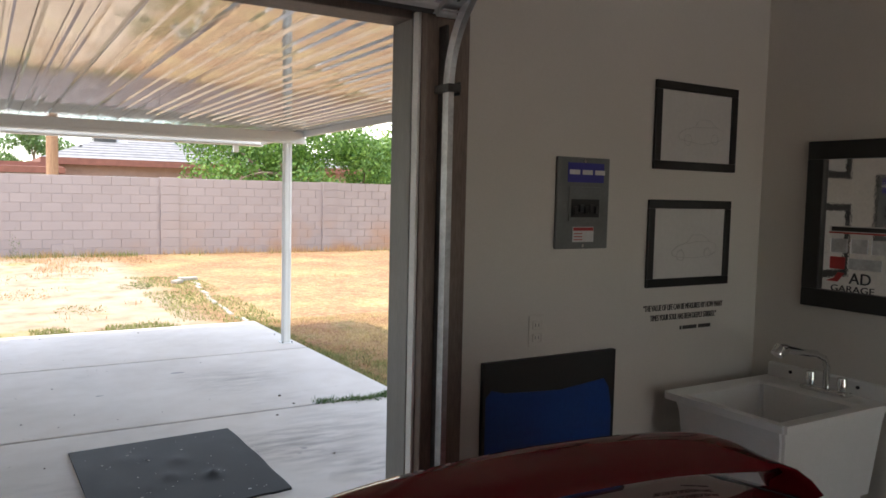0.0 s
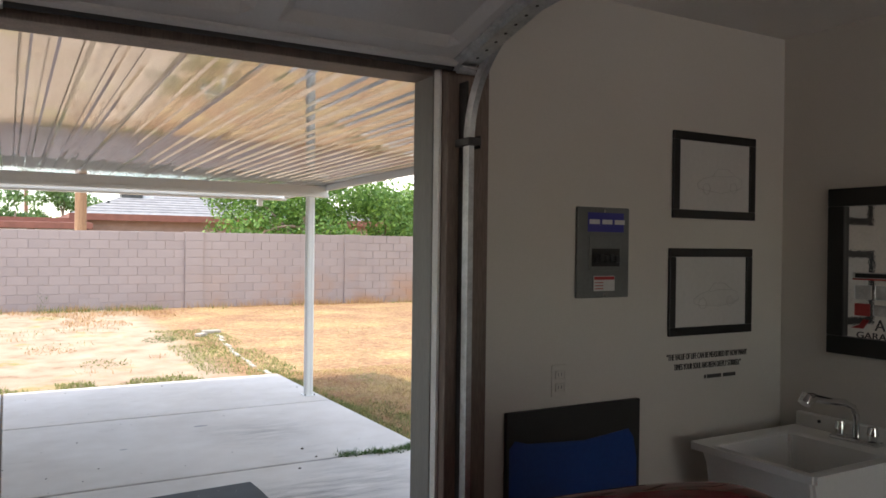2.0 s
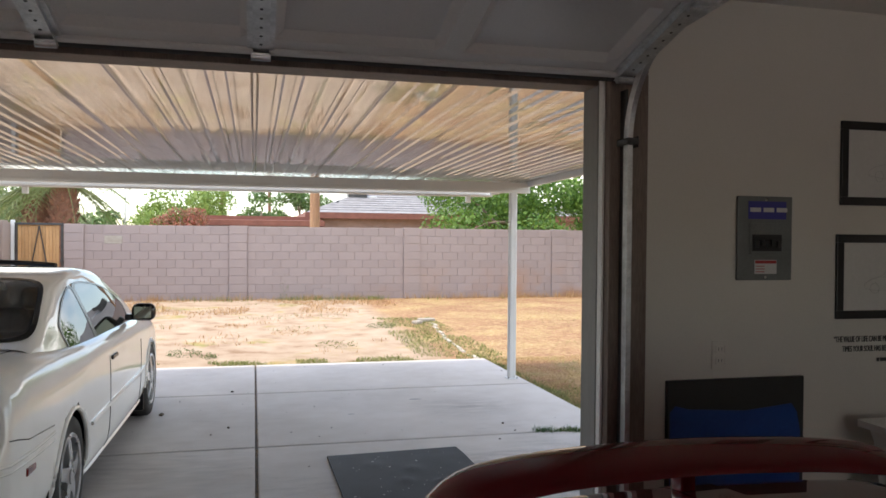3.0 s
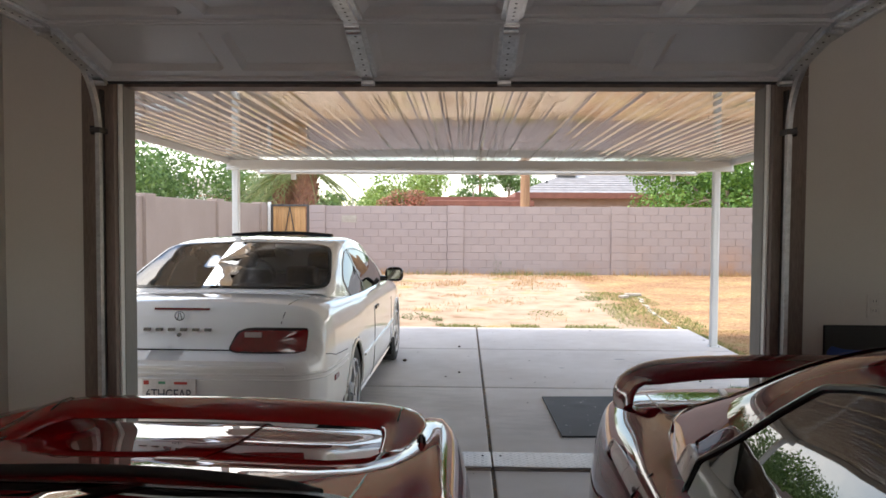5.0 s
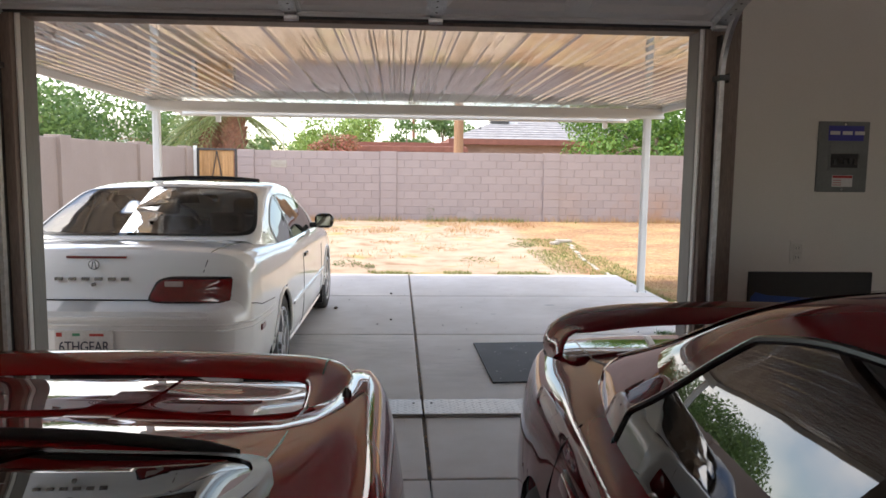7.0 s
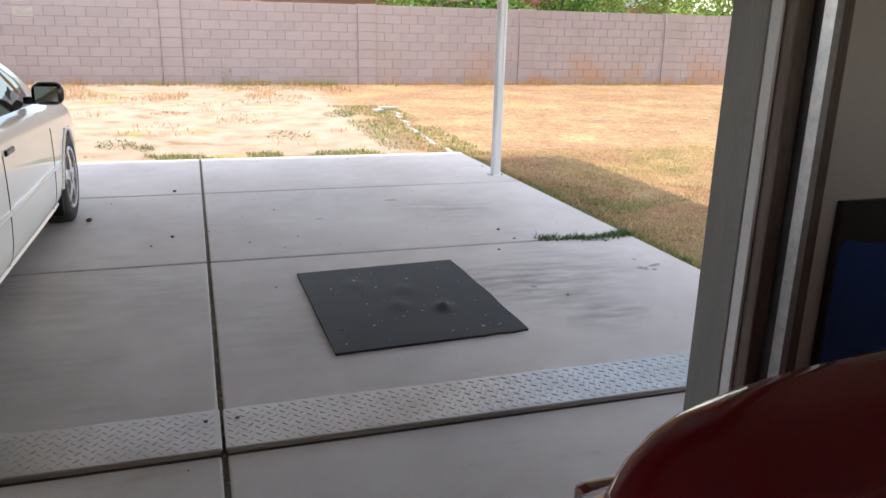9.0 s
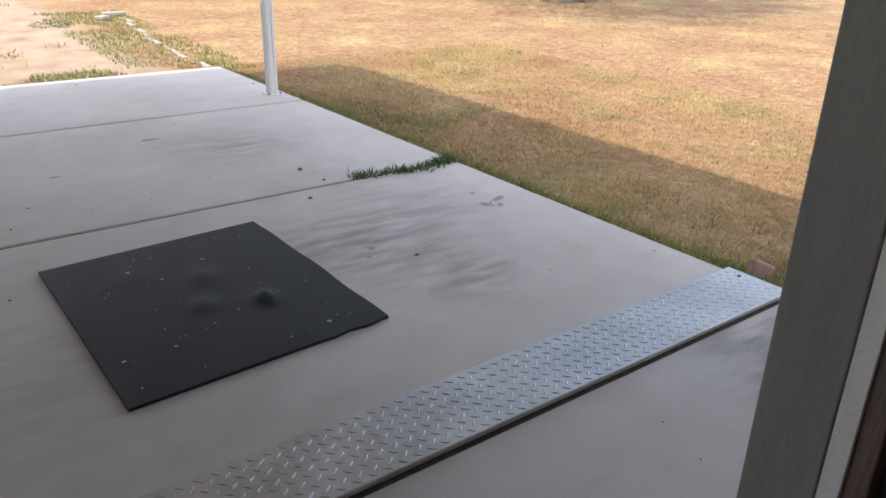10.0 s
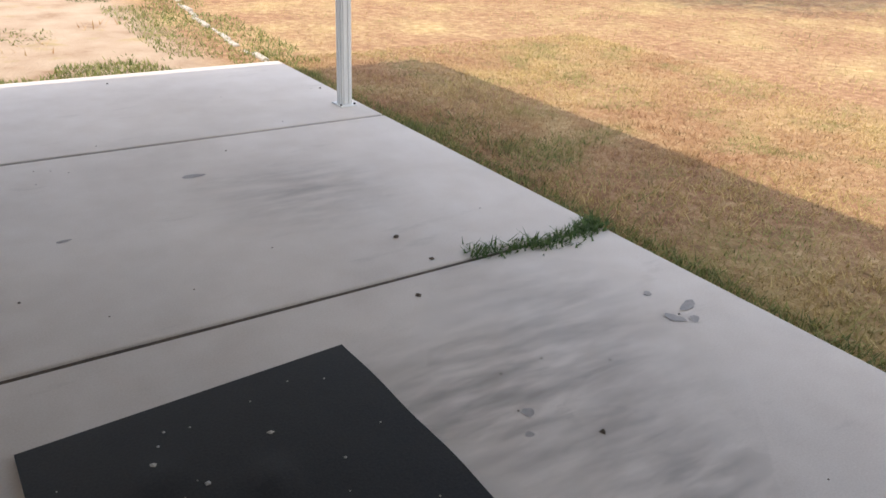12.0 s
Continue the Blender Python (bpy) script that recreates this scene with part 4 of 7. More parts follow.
def wheel(parent, x, y, sgn, r=0.315, rimr=0.215, width=0.20):
    w = part("wheel", bmesh.new(), M_TYRE, parent)
    bm = bmesh.new()
    tyre = [(0.45, rimr), (0.5, rimr + 0.03), (0.5, r - 0.05), (0.46, r - 0.015), (0.36, r), (-0.36, r), (-0.46, r - 0.015), (-0.5, r - 0.05), (-0.5, rimr)]
    seg = 48
    rings = [[bm.verts.new((x + sgn * a * width, y + b * math.cos(2 * math.pi * k / seg), r + b * math.sin(2 * math.pi * k / seg))) for a, b in tyre] for k in range(seg)]
    for k in range(seg):
        for i in range(len(tyre) - 1):
            bm.faces.new((rings[k][i], rings[k][i + 1], rings[(k + 1) % seg][i + 1], rings[(k + 1) % seg][i]))
    bmesh.ops.recalc_face_normals(bm, faces=bm.faces)
    bm.to_mesh(w.data)
    bm.free()
    smooth(w.data)
    bm = bmesh.new()
    xo = x + sgn * width * 0.46

    def ringpts(rad, off):
        return [bm.verts.new((xo + sgn * off, y + rad * math.cos(2 * math.pi * k / seg), r + rad * math.sin(2 * math.pi * k / seg))) for k in range(seg)]
    rr = [ringpts(rimr + 0.006, 0.0), ringpts(rimr, 0.008), ringpts(rimr - 0.018, 0.004), ringpts(rimr - 0.03, -0.09)]
    for a, b in zip(rr, rr[1:]):
        for k in range(seg):
            bm.faces.new((a[k], a[(k + 1) % seg], b[(k + 1) % seg], b[k]))
    for k in range(5):
        a = 2 * math.pi * k / 5 + 0.3
        c, s = math.cos(a), math.sin(a)
        pts = []
        for rad, hw, off in ((0.03, 0.045, 0.004), (0.10, 0.034, 0.006), (rimr - 0.012, 0.030, -0.006)):
            for e in (-1, 1):
                for depth in (0, -0.03):
                    pts.append(bm.verts.new((xo + sgn * (off + depth), y + rad * c - e * hw * s, r + rad * s + e * hw * c)))
        for o in (0, 4):
            for f in ((0, 2, 6, 4), (1, 5, 7, 3), (0, 4, 5, 1), (2, 3, 7, 6)):
                bm.faces.new([pts[o + i] for i in f])
    rod(bm, (xo - sgn * 0.02, y, r), (xo + sgn * 0.012, y, r), 0.05, 0.04, 24)
    bmesh.ops.recalc_face_normals(bm, faces=bm.faces)
    part("rim", bm, M_RIM, w, "five-spoke alloy rim")
    bm = bmesh.new()
    rod(bm, (xo - sgn * 0.10, y, r), (xo - sgn * 0.07, y, r), rimr - 0.03, seg=32)
    part("brake_disc", bm, M_DARKMETAL, w)


def well(parent, x, y, sgn, r):
    bm = bmesh.new()
    seg = 20
    a = [[bm.verts.new((x - sgn * o, y + (r + 0.01) * math.cos(math.pi * (k / seg * 1.2 - 0.1)), 0.32 + (r + 0.01) * math.sin(math.pi * (k / seg * 1.2 - 0.1)))) for k in range(seg + 1)] for o in (0.02, 0.28)]
    for k in range(seg):
        bm.faces.new((a[0][k], a[0][k + 1], a[1][k + 1], a[1][k]))
    bm.faces.new(a[1])
    part("wheel_arch_liner", bm, M_CABIN, parent)


def lower_profile(w, sill, belt, deck, crown=0.012, tuck=0.93, mid=0.52):
    return [(w * tuck, sill), (w * 0.985, sill + 0.05), (w, min(mid, belt - 0.1)), (w * 0.995, belt - 0.12), (w * 0.965, belt - 0.03), (w * 0.88, belt + (deck - belt) * 0.45), (w * 0.62, deck - crown * 0.4), (w * 0.3, deck), (0, deck + crown)]


def cabin_profile(wb, zb, wr, zr, shoulder=0.05, lean=0.44):
    wr = wb - lean * (zr - zb)
    return [(wb, zb), (wb * 0.65 + wr * 0.35, zb + (zr - zb) * 0.35), (wr + 0.03, zr - shoulder - 0.03), (wr - 0.01, zr - shoulder * 0.5), (wr * 0.8, zr - shoulder * 0.18), (wr * 0.4, zr - 0.004), (0, zr)]


def seatset(parent, rows, xc, belt):
    for y, top in rows:
        for sx in (-xc, xc):
            bm = boxed(sx - 0.25, sx + 0.25, y - 0.07, y + 0.09, 0.35, top - 0.16, 0.05, 3)
            se = part("seat", bm, M_SEAT, parent, soft=True)
            bm = boxed(sx - 0.13, sx + 0.13, y - 0.06, y + 0.05, top - 0.14, top, 0.04, 3)
            part("headrest", bm, M_SEAT, se, soft=True)


def text_mesh(body, size, depth=0.0015, spacing=1.0):
    c = bpy.data.curves.new("lettering", "FONT")
    c.body, c.size, c.extrude, c.align_x, c.align_y, c.space_character = body, size, depth, "CENTER", "CENTER", spacing
    ob = bpy.data.objects.new("lettering", c)
    scene.collection.objects.link(ob)
    dg = bpy.context.evaluated_depsgraph_get()
    me = bpy.data.meshes.new_from_object(ob.evaluated_get(dg))
    bpy.data.objects.remove(ob)
    me.materials.clear()
    return me


def lettering(name, body, size, material, parent, m, spacing=1.0, sx=1.0):
    me = text_mesh(body, size, 0.0015, spacing)
    me.materials.append(material)
    ob = new(name, me)
    ob.parent = parent
    ob.matrix_basis = m @ Matrix.Diagonal((sx, 1, 1, 1))
    return ob


def span(shell, y, x, lift=0.001):
    """The point on top of a Shell at station y and half width x (sign kept)."""
    best = min(np.linspace(0.0, 0.9, 181), key=lambda v: abs(abs(shell.at(y, v).x) - abs(x)))
    return shell.at(y, math.copysign(best, x), lift)


def level(shell, y, z, sgn, lift=0.001):
    """The point on the flank of a Shell at station y and height z."""
    best = min(np.linspace(0.55, 0.99, 100), key=lambda v: abs(shell.at(y, v).z - z))
    return shell.at(y, sgn * best, lift)


# -- white coupe under the patio cover, tail towards the garage --
car = thing("car", "pearl white two-door coupe parked under the patio cover", "car", pose(-1.845, 2.86, 0, 0, 0, -0.9))
low = Shell([
    (0.00, [(0.60, 0.36), (0.66, 0.38), (0.70, 0.50), (0.70, 0.60), (0.69, 0.66), (0.66, 0.70), (0.5, 0.70), (0.3, 0.70), (0, 0.70)]),
    (0.05, [(0.70, 0.31), (0.76, 0.35), (0.79, 0.50), (0.79, 0.60), (0.78, 0.67), (0.74, 0.715), (0.55, 0.715), (0.3, 0.715), (0, 0.715)]),
    (0.13, [(0.76, 0.29), (0.82, 0.33), (0.85, 0.50), (0.85, 0.62), (0.83, 0.70), (0.78, 0.745), (0.6, 0.745), (0.3, 0.745), (0, 0.745)]),
    (0.17, [(0.78, 0.28), (0.84, 0.33), (0.87, 0.50), (0.865, 0.66), (0.85, 0.80), (0.81, 0.885), (0.66, 0.915), (0.3, 0.92), (0, 0.92)]),
    (0.24, [(0.79, 0.27), (0.855, 0.33), (0.88, 0.50), (0.875, 0.68), (0.855, 0.87), (0.80, 0.965), (0.64, 1.0), (0.3, 1.01), (0, 1.012)]),
    (0.40, [(0.80, 0.26), (0.87, 0.32), (0.895, 0.50), (0.89, 0.70), (0.865, 0.90), (0.80, 0.98), (0.64, 1.012), (0.3, 1.022), (0, 1.025)]),
    (0.95, [(0.82, 0.23), (0.885, 0.29), (0.905, 0.50), (0.90, 0.71), (0.87, 0.90), (0.80, 0.965), (0.64, 0.995), (0.3, 1.005), (0, 1.005)]),
    (1.60, lower_profile(0.905, 0.20, 0.94, 0.95, 0.0)),
    (2.60, lower_profile(0.905, 0.20, 0.925, 0.93, 0.0)),
    (3.30, lower_profile(0.90, 0.20, 0.90, 0.93, 0.01)),
    (3.70, lower_profile(0.895, 0.22, 0.87, 0.93, 0.015)),
    (4.30, lower_profile(0.87, 0.25, 0.80, 0.86, 0.02)),
    (4.68, lower_profile(0.80, 0.28, 0.70, 0.75, 0.02)),
    (4.86, lower_profile(0.62, 0.33, 0.58, 0.61, 0.01)),
], 190, 26)
RW, FW = 1.035, 3.865
part("body", skin(low, arches=((RW, 0.32, 0.345), (FW, 0.32, 0.345))), M_WHITE, car, soft=True, angle=50)
top = Shell([
    (0.86, cabin_profile(0.74, 0.955, 0.70, 1.005, 0.01)),
    (1.05, cabin_profile(0.785, 0.93, 0.66, 1.09, 0.03)),
    (1.35, cabin_profile(0.81, 0.92, 0.62, 1.225, 0.05)),
    (1.62, cabin_profile(0.82, 0.92, 0.60, 1.318, 0.055)),
    (1.95, cabin_profile(0.825, 0.92, 0.59, 1.348, 0.05)),
    (2.35, cabin_profile(0.825, 0.915, 0.59, 1.358, 0.05)),
    (2.75, cabin_profile(0.825, 0.91, 0.60, 1.335, 0.055)),
    (3.10, cabin_profile(0.82, 0.90, 0.63, 1.215, 0.05)),
    (3.45, cabin_profile(0.80, 0.90, 0.68, 1.04, 0.03)),
    (3.66, cabin_profile(0.76, 0.90, 0.72, 0.935, 0.01)),
], 130, 26)
w_rear = Patch(top, 0.92, -0.52, 0.52, 1.60, -0.48, 0.48, 6)
w_front = Patch(top, 2.80, -0.47, 0.47, 3.60, -0.5, 0.5, 7)
w_q = [Patch(top, 1.36, s * 0.93, s * 0.74, 1.93, s * 0.95, s * 0.63, 6) for s in (1, -1)]
w_d = [Patch(top, 1.96, s * 0.95, s * 0.63, 3.16, s * 0.95, s * 0.72, 9) for s in (1, -1)]
part("roof", skin(top, [w_rear, w_front, *w_q, *w_d], caps=False), M_WHITE, car, soft=True, angle=60)
for nm, w in (("rear_window", w_rear), ("windscreen", w_front), *[("quarter_window", w) for w in w_q], *[("door_window", w) for w in w_d]):
    ob = part(nm, w.pane(), M_GLASS, car, "lightly tinted glass", soft=True, angle=None)
    part("window_trim", w.border(0.05), M_TRIM, ob, soft=True, angle=None)
seatset(car, ((1.75, 1.13), (2.55, 1.20)), 0.36, 0.9)
part("dashboard", boxed(-0.7, 0.7, 3.05, 3.5, 0.55, 0.93, 0.06, 3), M_CABIN, car, soft=True)
part("parcel_shelf", boxed(-0.66, 0.66, 1.0, 1.62, 0.86, 0.90, 0.01), M_CABIN, car)
part("cabin_floor", boxed(-0.8, 0.8, 1.2, 3.5, 0.24, 0.34), M_CABIN, car)
bm = bmesh.new()
tube(bm, [(-0.36 + 0.18 * math.cos(a), 2.98 - 0.05 * math.sin(a), 0.94 + 0.17 * math.sin(a)) for a in np.linspace(0, 2 * math.pi, 28, endpoint=False)], 0.014, 8, True)
part("steering_wheel", bm, M_CABIN, car, soft=True)
# dark deflector at the sunroof's front
bm = bmesh.new()
tube(bm, [(x, 2.62 - 0.10 * (x / 0.45) ** 2, 1.372 - 0.02 * (x / 0.45) ** 2) for x in np.linspace(-0.45, 0.45, 13)], 0.018, 8)
part("sunroof_deflector", bm, M_TRIM, car, "dark plastic wind deflector", soft=True)
# boot lid gap lines
for sx in (-1, 1):
    bm = bmesh.new()
    tube(bm, [span(low, y, sx * x) for y, x in ((0.165, 0.60), (0.19, 0.605), (0.24, 0.62), (0.34, 0.63), (0.5, 0.64), (0.7, 0.65), (0.88, 0.655))], 0.0028, 6)
    part("lid_seam", bm, M_TRIM, car)
# tail lamps, wrapping the corners
for sx in (-1, 1):
    def lamp(x0, x1, z0, z1, out):
        bm = bmesh.new()
        xm, zm, xr, zr = (x0 + x1) / 2, (z0 + z1) / 2, (x1 - x0) / 2, (z1 - z0) / 2
        rows = []
        for sc_, back in ((0.15, 0), (0.45, 0), (0.75, 0), (0.93, 0), (1.0, 0.006), (1.0, 0.2)):
            ring = []
            for k in range(48):
                a = 2 * math.pi * k / 48
                c, q = math.cos(a), math.sin(a)
                u, v = math.copysign(abs(c) ** 0.36, c) * sc_, math.copysign(abs(q) ** 0.36, q) * sc_
                x = xm + xr * u + (0.035 * v if u < 0 else 0.0) * -u
                z = zm + zr * v
                y = 0.155 - out + 0.13 * max(0, (x - 0.64) / 0.18) ** 2.2 + 0.012 * v
                ring.append(bm.verts.new((sx * x, y + back, z)))
            rows.append(ring)
        for p, w in zip(rows, rows[1:]):
            for k in range(48):
                bm.faces.new((p[k], p[(k + 1) % 48], w[(k + 1) % 48], w[k]))
        bm.faces.new(rows[0])
        bmesh.ops.recalc_face_normals(bm, faces=bm.faces)
        return bm
    part("lamp_surround", lamp(0.325, 0.828, 0.728, 0.872, 0.052), M_TRIM, car, soft=True)
    tl = part("tail_lamp", lamp(0.337, 0.818, 0.737, 0.864, 0.058), M_TAIL, car, "dark red tail lamp lens", soft=True)
    part("reverse_lens", boxed(*sorted((sx * 0.40, sx * 0.50)), 0.092, 0.12, 0.822, 0.852, 0.003), M_CLEARLENS, tl)
part("brake_light", boxed(-0.165, 0.165, 0.185, 0.245, 0.965, 0.978, 0.003), M_TAIL, car, "slim red high brake light")
for k in range(6):
    bm = boxed(-0.19 + k * 0.072 - 0.02, -0.19 + k * 0.072 + 0.018, 0.135, 0.160, 0.847, 0.864)
    part("badge_bar", bm, M_LETTER, car)
bm = bmesh.new()
tube(bm, [(0.028 * math.cos(a), 0.150, 0.935 + 0.026 * math.sin(a)) for a in np.linspace(0, 2 * math.pi, 24, endpoint=False)], 0.003, 6, True)
rod(bm, (-0.012, 0.150, 0.915), (-0.004, 0.150, 0.955), 0.0028, seg=6)
rod(bm, (0.012, 0.150, 0.915), (0.004, 0.150, 0.955), 0.0028, seg=6)
part("emblem", bm, M_LETTER, car)
bm = bmesh.new()
rod(bm, (0.0, 0.128, 0.825), (0.0, 0.152, 0.825), 0.011, seg=14)
part("boot_lock", bm, M_LETTER, car)
# bumper strip, plate, exhaust
for sx in (-1, 1):
    part("bumper_gap", tube(bmesh.new(), [level(low, y, z, sx) for y, z in ((0.69, 0.665), (0.5, 0.675), (0.34, 0.69), (0.24, 0.71), (0.17, 0.72))], 0.003, 6), M_TRIM, car)
part("boot_gap", tube(bmesh.new(), [Vector((x, 0.118 + 0.03 * (x / 0.8) ** 4, 0.742)) for x in np.linspace(-0.8, 0.8, 17)], 0.0045, 6), M_TRIM, car)
for z, r in ((0.625, 0.009), (0.594, 0.007)):
    line = [level(low, y, z, 1, 0.0) for y in (0.69, 0.5, 0.3, 0.16, 0.09, 0.05, 0.02, 0.006)]
    line += [Vector((x, -0.001, z)) for x in np.linspace(0.66, -0.66, 9)] + [Vector((-p.x, p.y, p.z)) for p in line[::-1]]
    part("bumper_groove", tube(bmesh.new(), line, r, 6), M_WHITE, car, soft=True)
part("bumper_ledge", boxed(-0.66, 0.66, -0.012, 0.02, 0.655, 0.675, 0.004), M_WHITE, car)
pl = part("licence_plate", boxed(-0.155, 0.155, -0.016, -0.006, 0.44, 0.60, 0.003), M_PLATE, car, "white plate with dark characters")
lettering("plate_characters", "6THGEAR", 0.082, M_INK, pl, pose(0, -0.0172, 0.508, 90, 0, 0), 0.95, 0.78)
part("plate_band", boxed(-0.06, -0.02, -0.0175, -0.016, 0.569, 0.584), M_INKGREEN, pl)
part("plate_band", boxed(0.03, 0.105, -0.0175, -0.016, 0.568, 0.582), M_INKRED, pl)
part("plate_band", boxed(-0.145, -0.115, -0.0175, -0.016, 0.566, 0.588), M_INKRED, pl)
part("plate_frame", boxed(-0.16, 0.16, -0.02, -0.008, 0.428, 0.445, 0.002), M_CHROME, pl)
bm = bmesh.new()
for x in (0.26, 0.36):
    tube(bm, [(x, 0.30, 0.285), (x, 0.10, 0.275), (x, -0.015, 0.27)], 0.038, 18)
ex = part("exhaust", bm, M_CHROME, car, "twin chrome tail pipes", soft=True, angle=40)
for x in (0.26, 0.36):
    part("pipe_bore", rod(bmesh.new(), (x, -0.017, 0.27), (x, 0.0, 0.27), 0.032, seg=18), M_CABIN, ex)
part("under_tray", boxed(-0.72, 0.72, 0.1, 4.6, 0.2, 0.3), M_CABIN, car)
for sx in (-1, 1):
    for wy in (RW, FW):
        wheel(car, sx * 0.795, wy, sx)
        part("arch_lip", tube(bmesh.new(), [level(low, wy + 0.342 * math.cos(a), 0.32 + 0.342 * math.sin(a), sx, 0.0) for a in np.linspace(-0.05, math.pi + 0.05, 34)], 0.014, 8), M_WHITE, car, soft=True)
        well(car, sx * 0.86, wy, sx, 0.345)
    part("mud_flap", boxed(*sorted((sx * 0.70, sx * 0.885)), RW - 0.40, RW - 0.375, 0.10, 0.42, 0.01), M_TRIM, car)
    part("mud_flap", boxed(*sorted((sx * 0.70, sx * 0.885)), FW - 0.40, FW - 0.375, 0.12, 0.40, 0.01), M_TRIM, car)
    part("side_marker", boxed(*sorted((sx * 0.83, sx * 0.893)), 0.30, 0.42, 0.535, 0.572, 0.005), M_TAIL, car)
    bm = bmesh.new()
    box(bm, *sorted((sx * 0.87, sx * 1.045)), 2.92, 3.03, 0.915, 1.05, 0.052, 5)
    mi = part("door_mirror", bm, M_TRIM, car, "black door mirror", soft=True)
    part("mirror_glass", boxed(*sorted((sx * 0.895, sx * 1.02)), 2.914, 2.92, 0.94, 1.028, 0.002), M_DIMMIRROR, mi)
    part("mirror_arm", boxed(*sorted((sx * 0.82, sx * 0.92)), 2.97, 3.04, 0.92, 0.965, 0.01), M_TRIM, mi)
    part("door_handle", boxed(*sorted((sx * 0.885, sx * 0.912)), 2.05, 2.22, 0.76, 0.79, 0.008), M_TRIM, car)
    bm = bmesh.new()
    tube(bm, [low.at(y, sx * 0.735, 0.004) for y in np.linspace(1.45, 3.45, 12)], 0.013, 6)
    part("side_moulding", bm, M_WHITE, car, soft=True)
    bm = bmesh.new()
    tube(bm, [low.at(y, sx * 0.93, 0.004) for y in np.linspace(1.42, 3.46, 12)], 0.016, 6)
    part("sill_moulding", bm, M_WHITE, car, soft=True)
    for gy in (2.0, 3.25):
        part("door_gap", tube(bmesh.new(), [low.at(gy, sx * v, 0.001) for v in np.linspace(0.62, 0.94, 8)], 0.003, 6), M_TRIM, car)


def wing(points, chord, thick, flat=True):
    """A lofted bar with an aerofoil section: points are (x, y, z, chord scale, pitch)."""
    bm = bmesh.new()
    rings = []
    seg = 18
    n = len(points)
    for i, (x, y, z, cs, tilt) in enumerate(points):
        p0, p1 = points[max(0, i - 1)], points[min(n - 1, i + 1)]
        t = Vector((p1[0] - p0[0], p1[1] - p0[1], p1[2] - p0[2])).normalized()
        side = Vector((0, 0, 1)).cross(t) if flat else Vector((0, 1, 0)) - t * t.y
        side.normalize()
        nrm = t.cross(side)
        ring = []
        for k in range(seg):
            a = 2 * math.pi * k / seg
            u, v = math.cos(a) * chord * cs / 2, math.sin(a) * thick / 2 * (1.15 if math.sin(a) > 0 else 0.8)
            c, s = math.cos(tilt), math.sin(tilt)
            ring.append(bm.verts.new(Vector((x, y, z)) + side * (u * c - v * s) + nrm * (u * s + v * c)))
        rings.append(ring)
    for i in range(n - 1):
        for k in range(seg):
            bm.faces.new((rings[i][k], rings[i][(k + 1) % seg], rings[i + 1][(k + 1) % seg], rings[i + 1][k]))
    bm.faces.new(rings[0][::-1])
    bm.faces.new(rings[-1])
    bmesh.ops.recalc_face_normals(bm, faces=bm.faces)
    return bm


def spread(keys, n):
    k = np.array(keys, float)
    d = np.concatenate([[0], np.cumsum(np.linalg.norm(np.diff(k[:, :3], axis=0), axis=1))])
    q = np.linspace(0, d[-1], n)
    return [tuple(monotone(d, k[:, c], q)[i] for c in range(k.shape[1])) for i in range(n)]


# -- deep red mid-engined sports car, nose to the back wall. Its local y runs from the tail forwards. --
sc = thing("sports_car", "deep red low sports car with a full-width rear wing", "car", pose(-0.955, 1.335, 0, 0, 0, 176))
slow = Shell([
    (0.00, [(0.55, 0.36), (0.60, 0.38), (0.64, 0.48), (0.64, 0.56), (0.63, 0.62), (0.60, 0.66), (0.45, 0.67), (0.2, 0.675), (0, 0.675)]),
    (0.05, [(0.64, 0.30), (0.70, 0.34), (0.73, 0.48), (0.73, 0.58), (0.725, 0.69), (0.68, 0.79), (0.5, 0.735), (0.2, 0.74), (0, 0.74)]),
    (0.14, [(0.70, 0.26), (0.76, 0.31), (0.79, 0.48), (0.785, 0.60), (0.775, 0.75), (0.715, 0.87), (0.55, 0.79), (0.2, 0.795), (0, 0.80)]),
    (0.35, [(0.74, 0.24), (0.81, 0.29), (0.84, 0.48), (0.83, 0.62), (0.80, 0.79), (0.73, 0.888), (0.565, 0.80), (0.2, 0.805), (0, 0.81)]),
    (0.80, [(0.77, 0.22), (0.85, 0.28), (0.885, 0.48), (0.875, 0.64), (0.825, 0.81), (0.745, 0.895), (0.575, 0.86), (0.2, 0.865), (0, 0.865)]),
    (1.15, [(0.78, 0.20), (0.865, 0.27), (0.90, 0.48), (0.89, 0.66), (0.84, 0.80), (0.76, 0.865), (0.58, 0.88), (0.2, 0.89), (0, 0.89)]),
    (1.80, lower_profile(0.885, 0.18, 0.84, 0.86, 0.0)),
    (2.60, lower_profile(0.87, 0.17, 0.79, 0.82, 0.0)),
    (3.30, lower_profile(0.87, 0.18, 0.74, 0.76, 0.01)),
    (3.90, lower_profile(0.83, 0.20, 0.64, 0.62, 0.01)),
    (4.30, lower_profile(0.70, 0.24, 0.52, 0.50, 0.01)),
    (4.42, lower_profile(0.55, 0.28, 0.44, 0.44, 0.0)),
], 170, 26)
part("body", skin(slow, arches=((0.93, 0.31, 0.335), (3.46, 0.31, 0.335))), M_RED, sc, soft=True, angle=50)
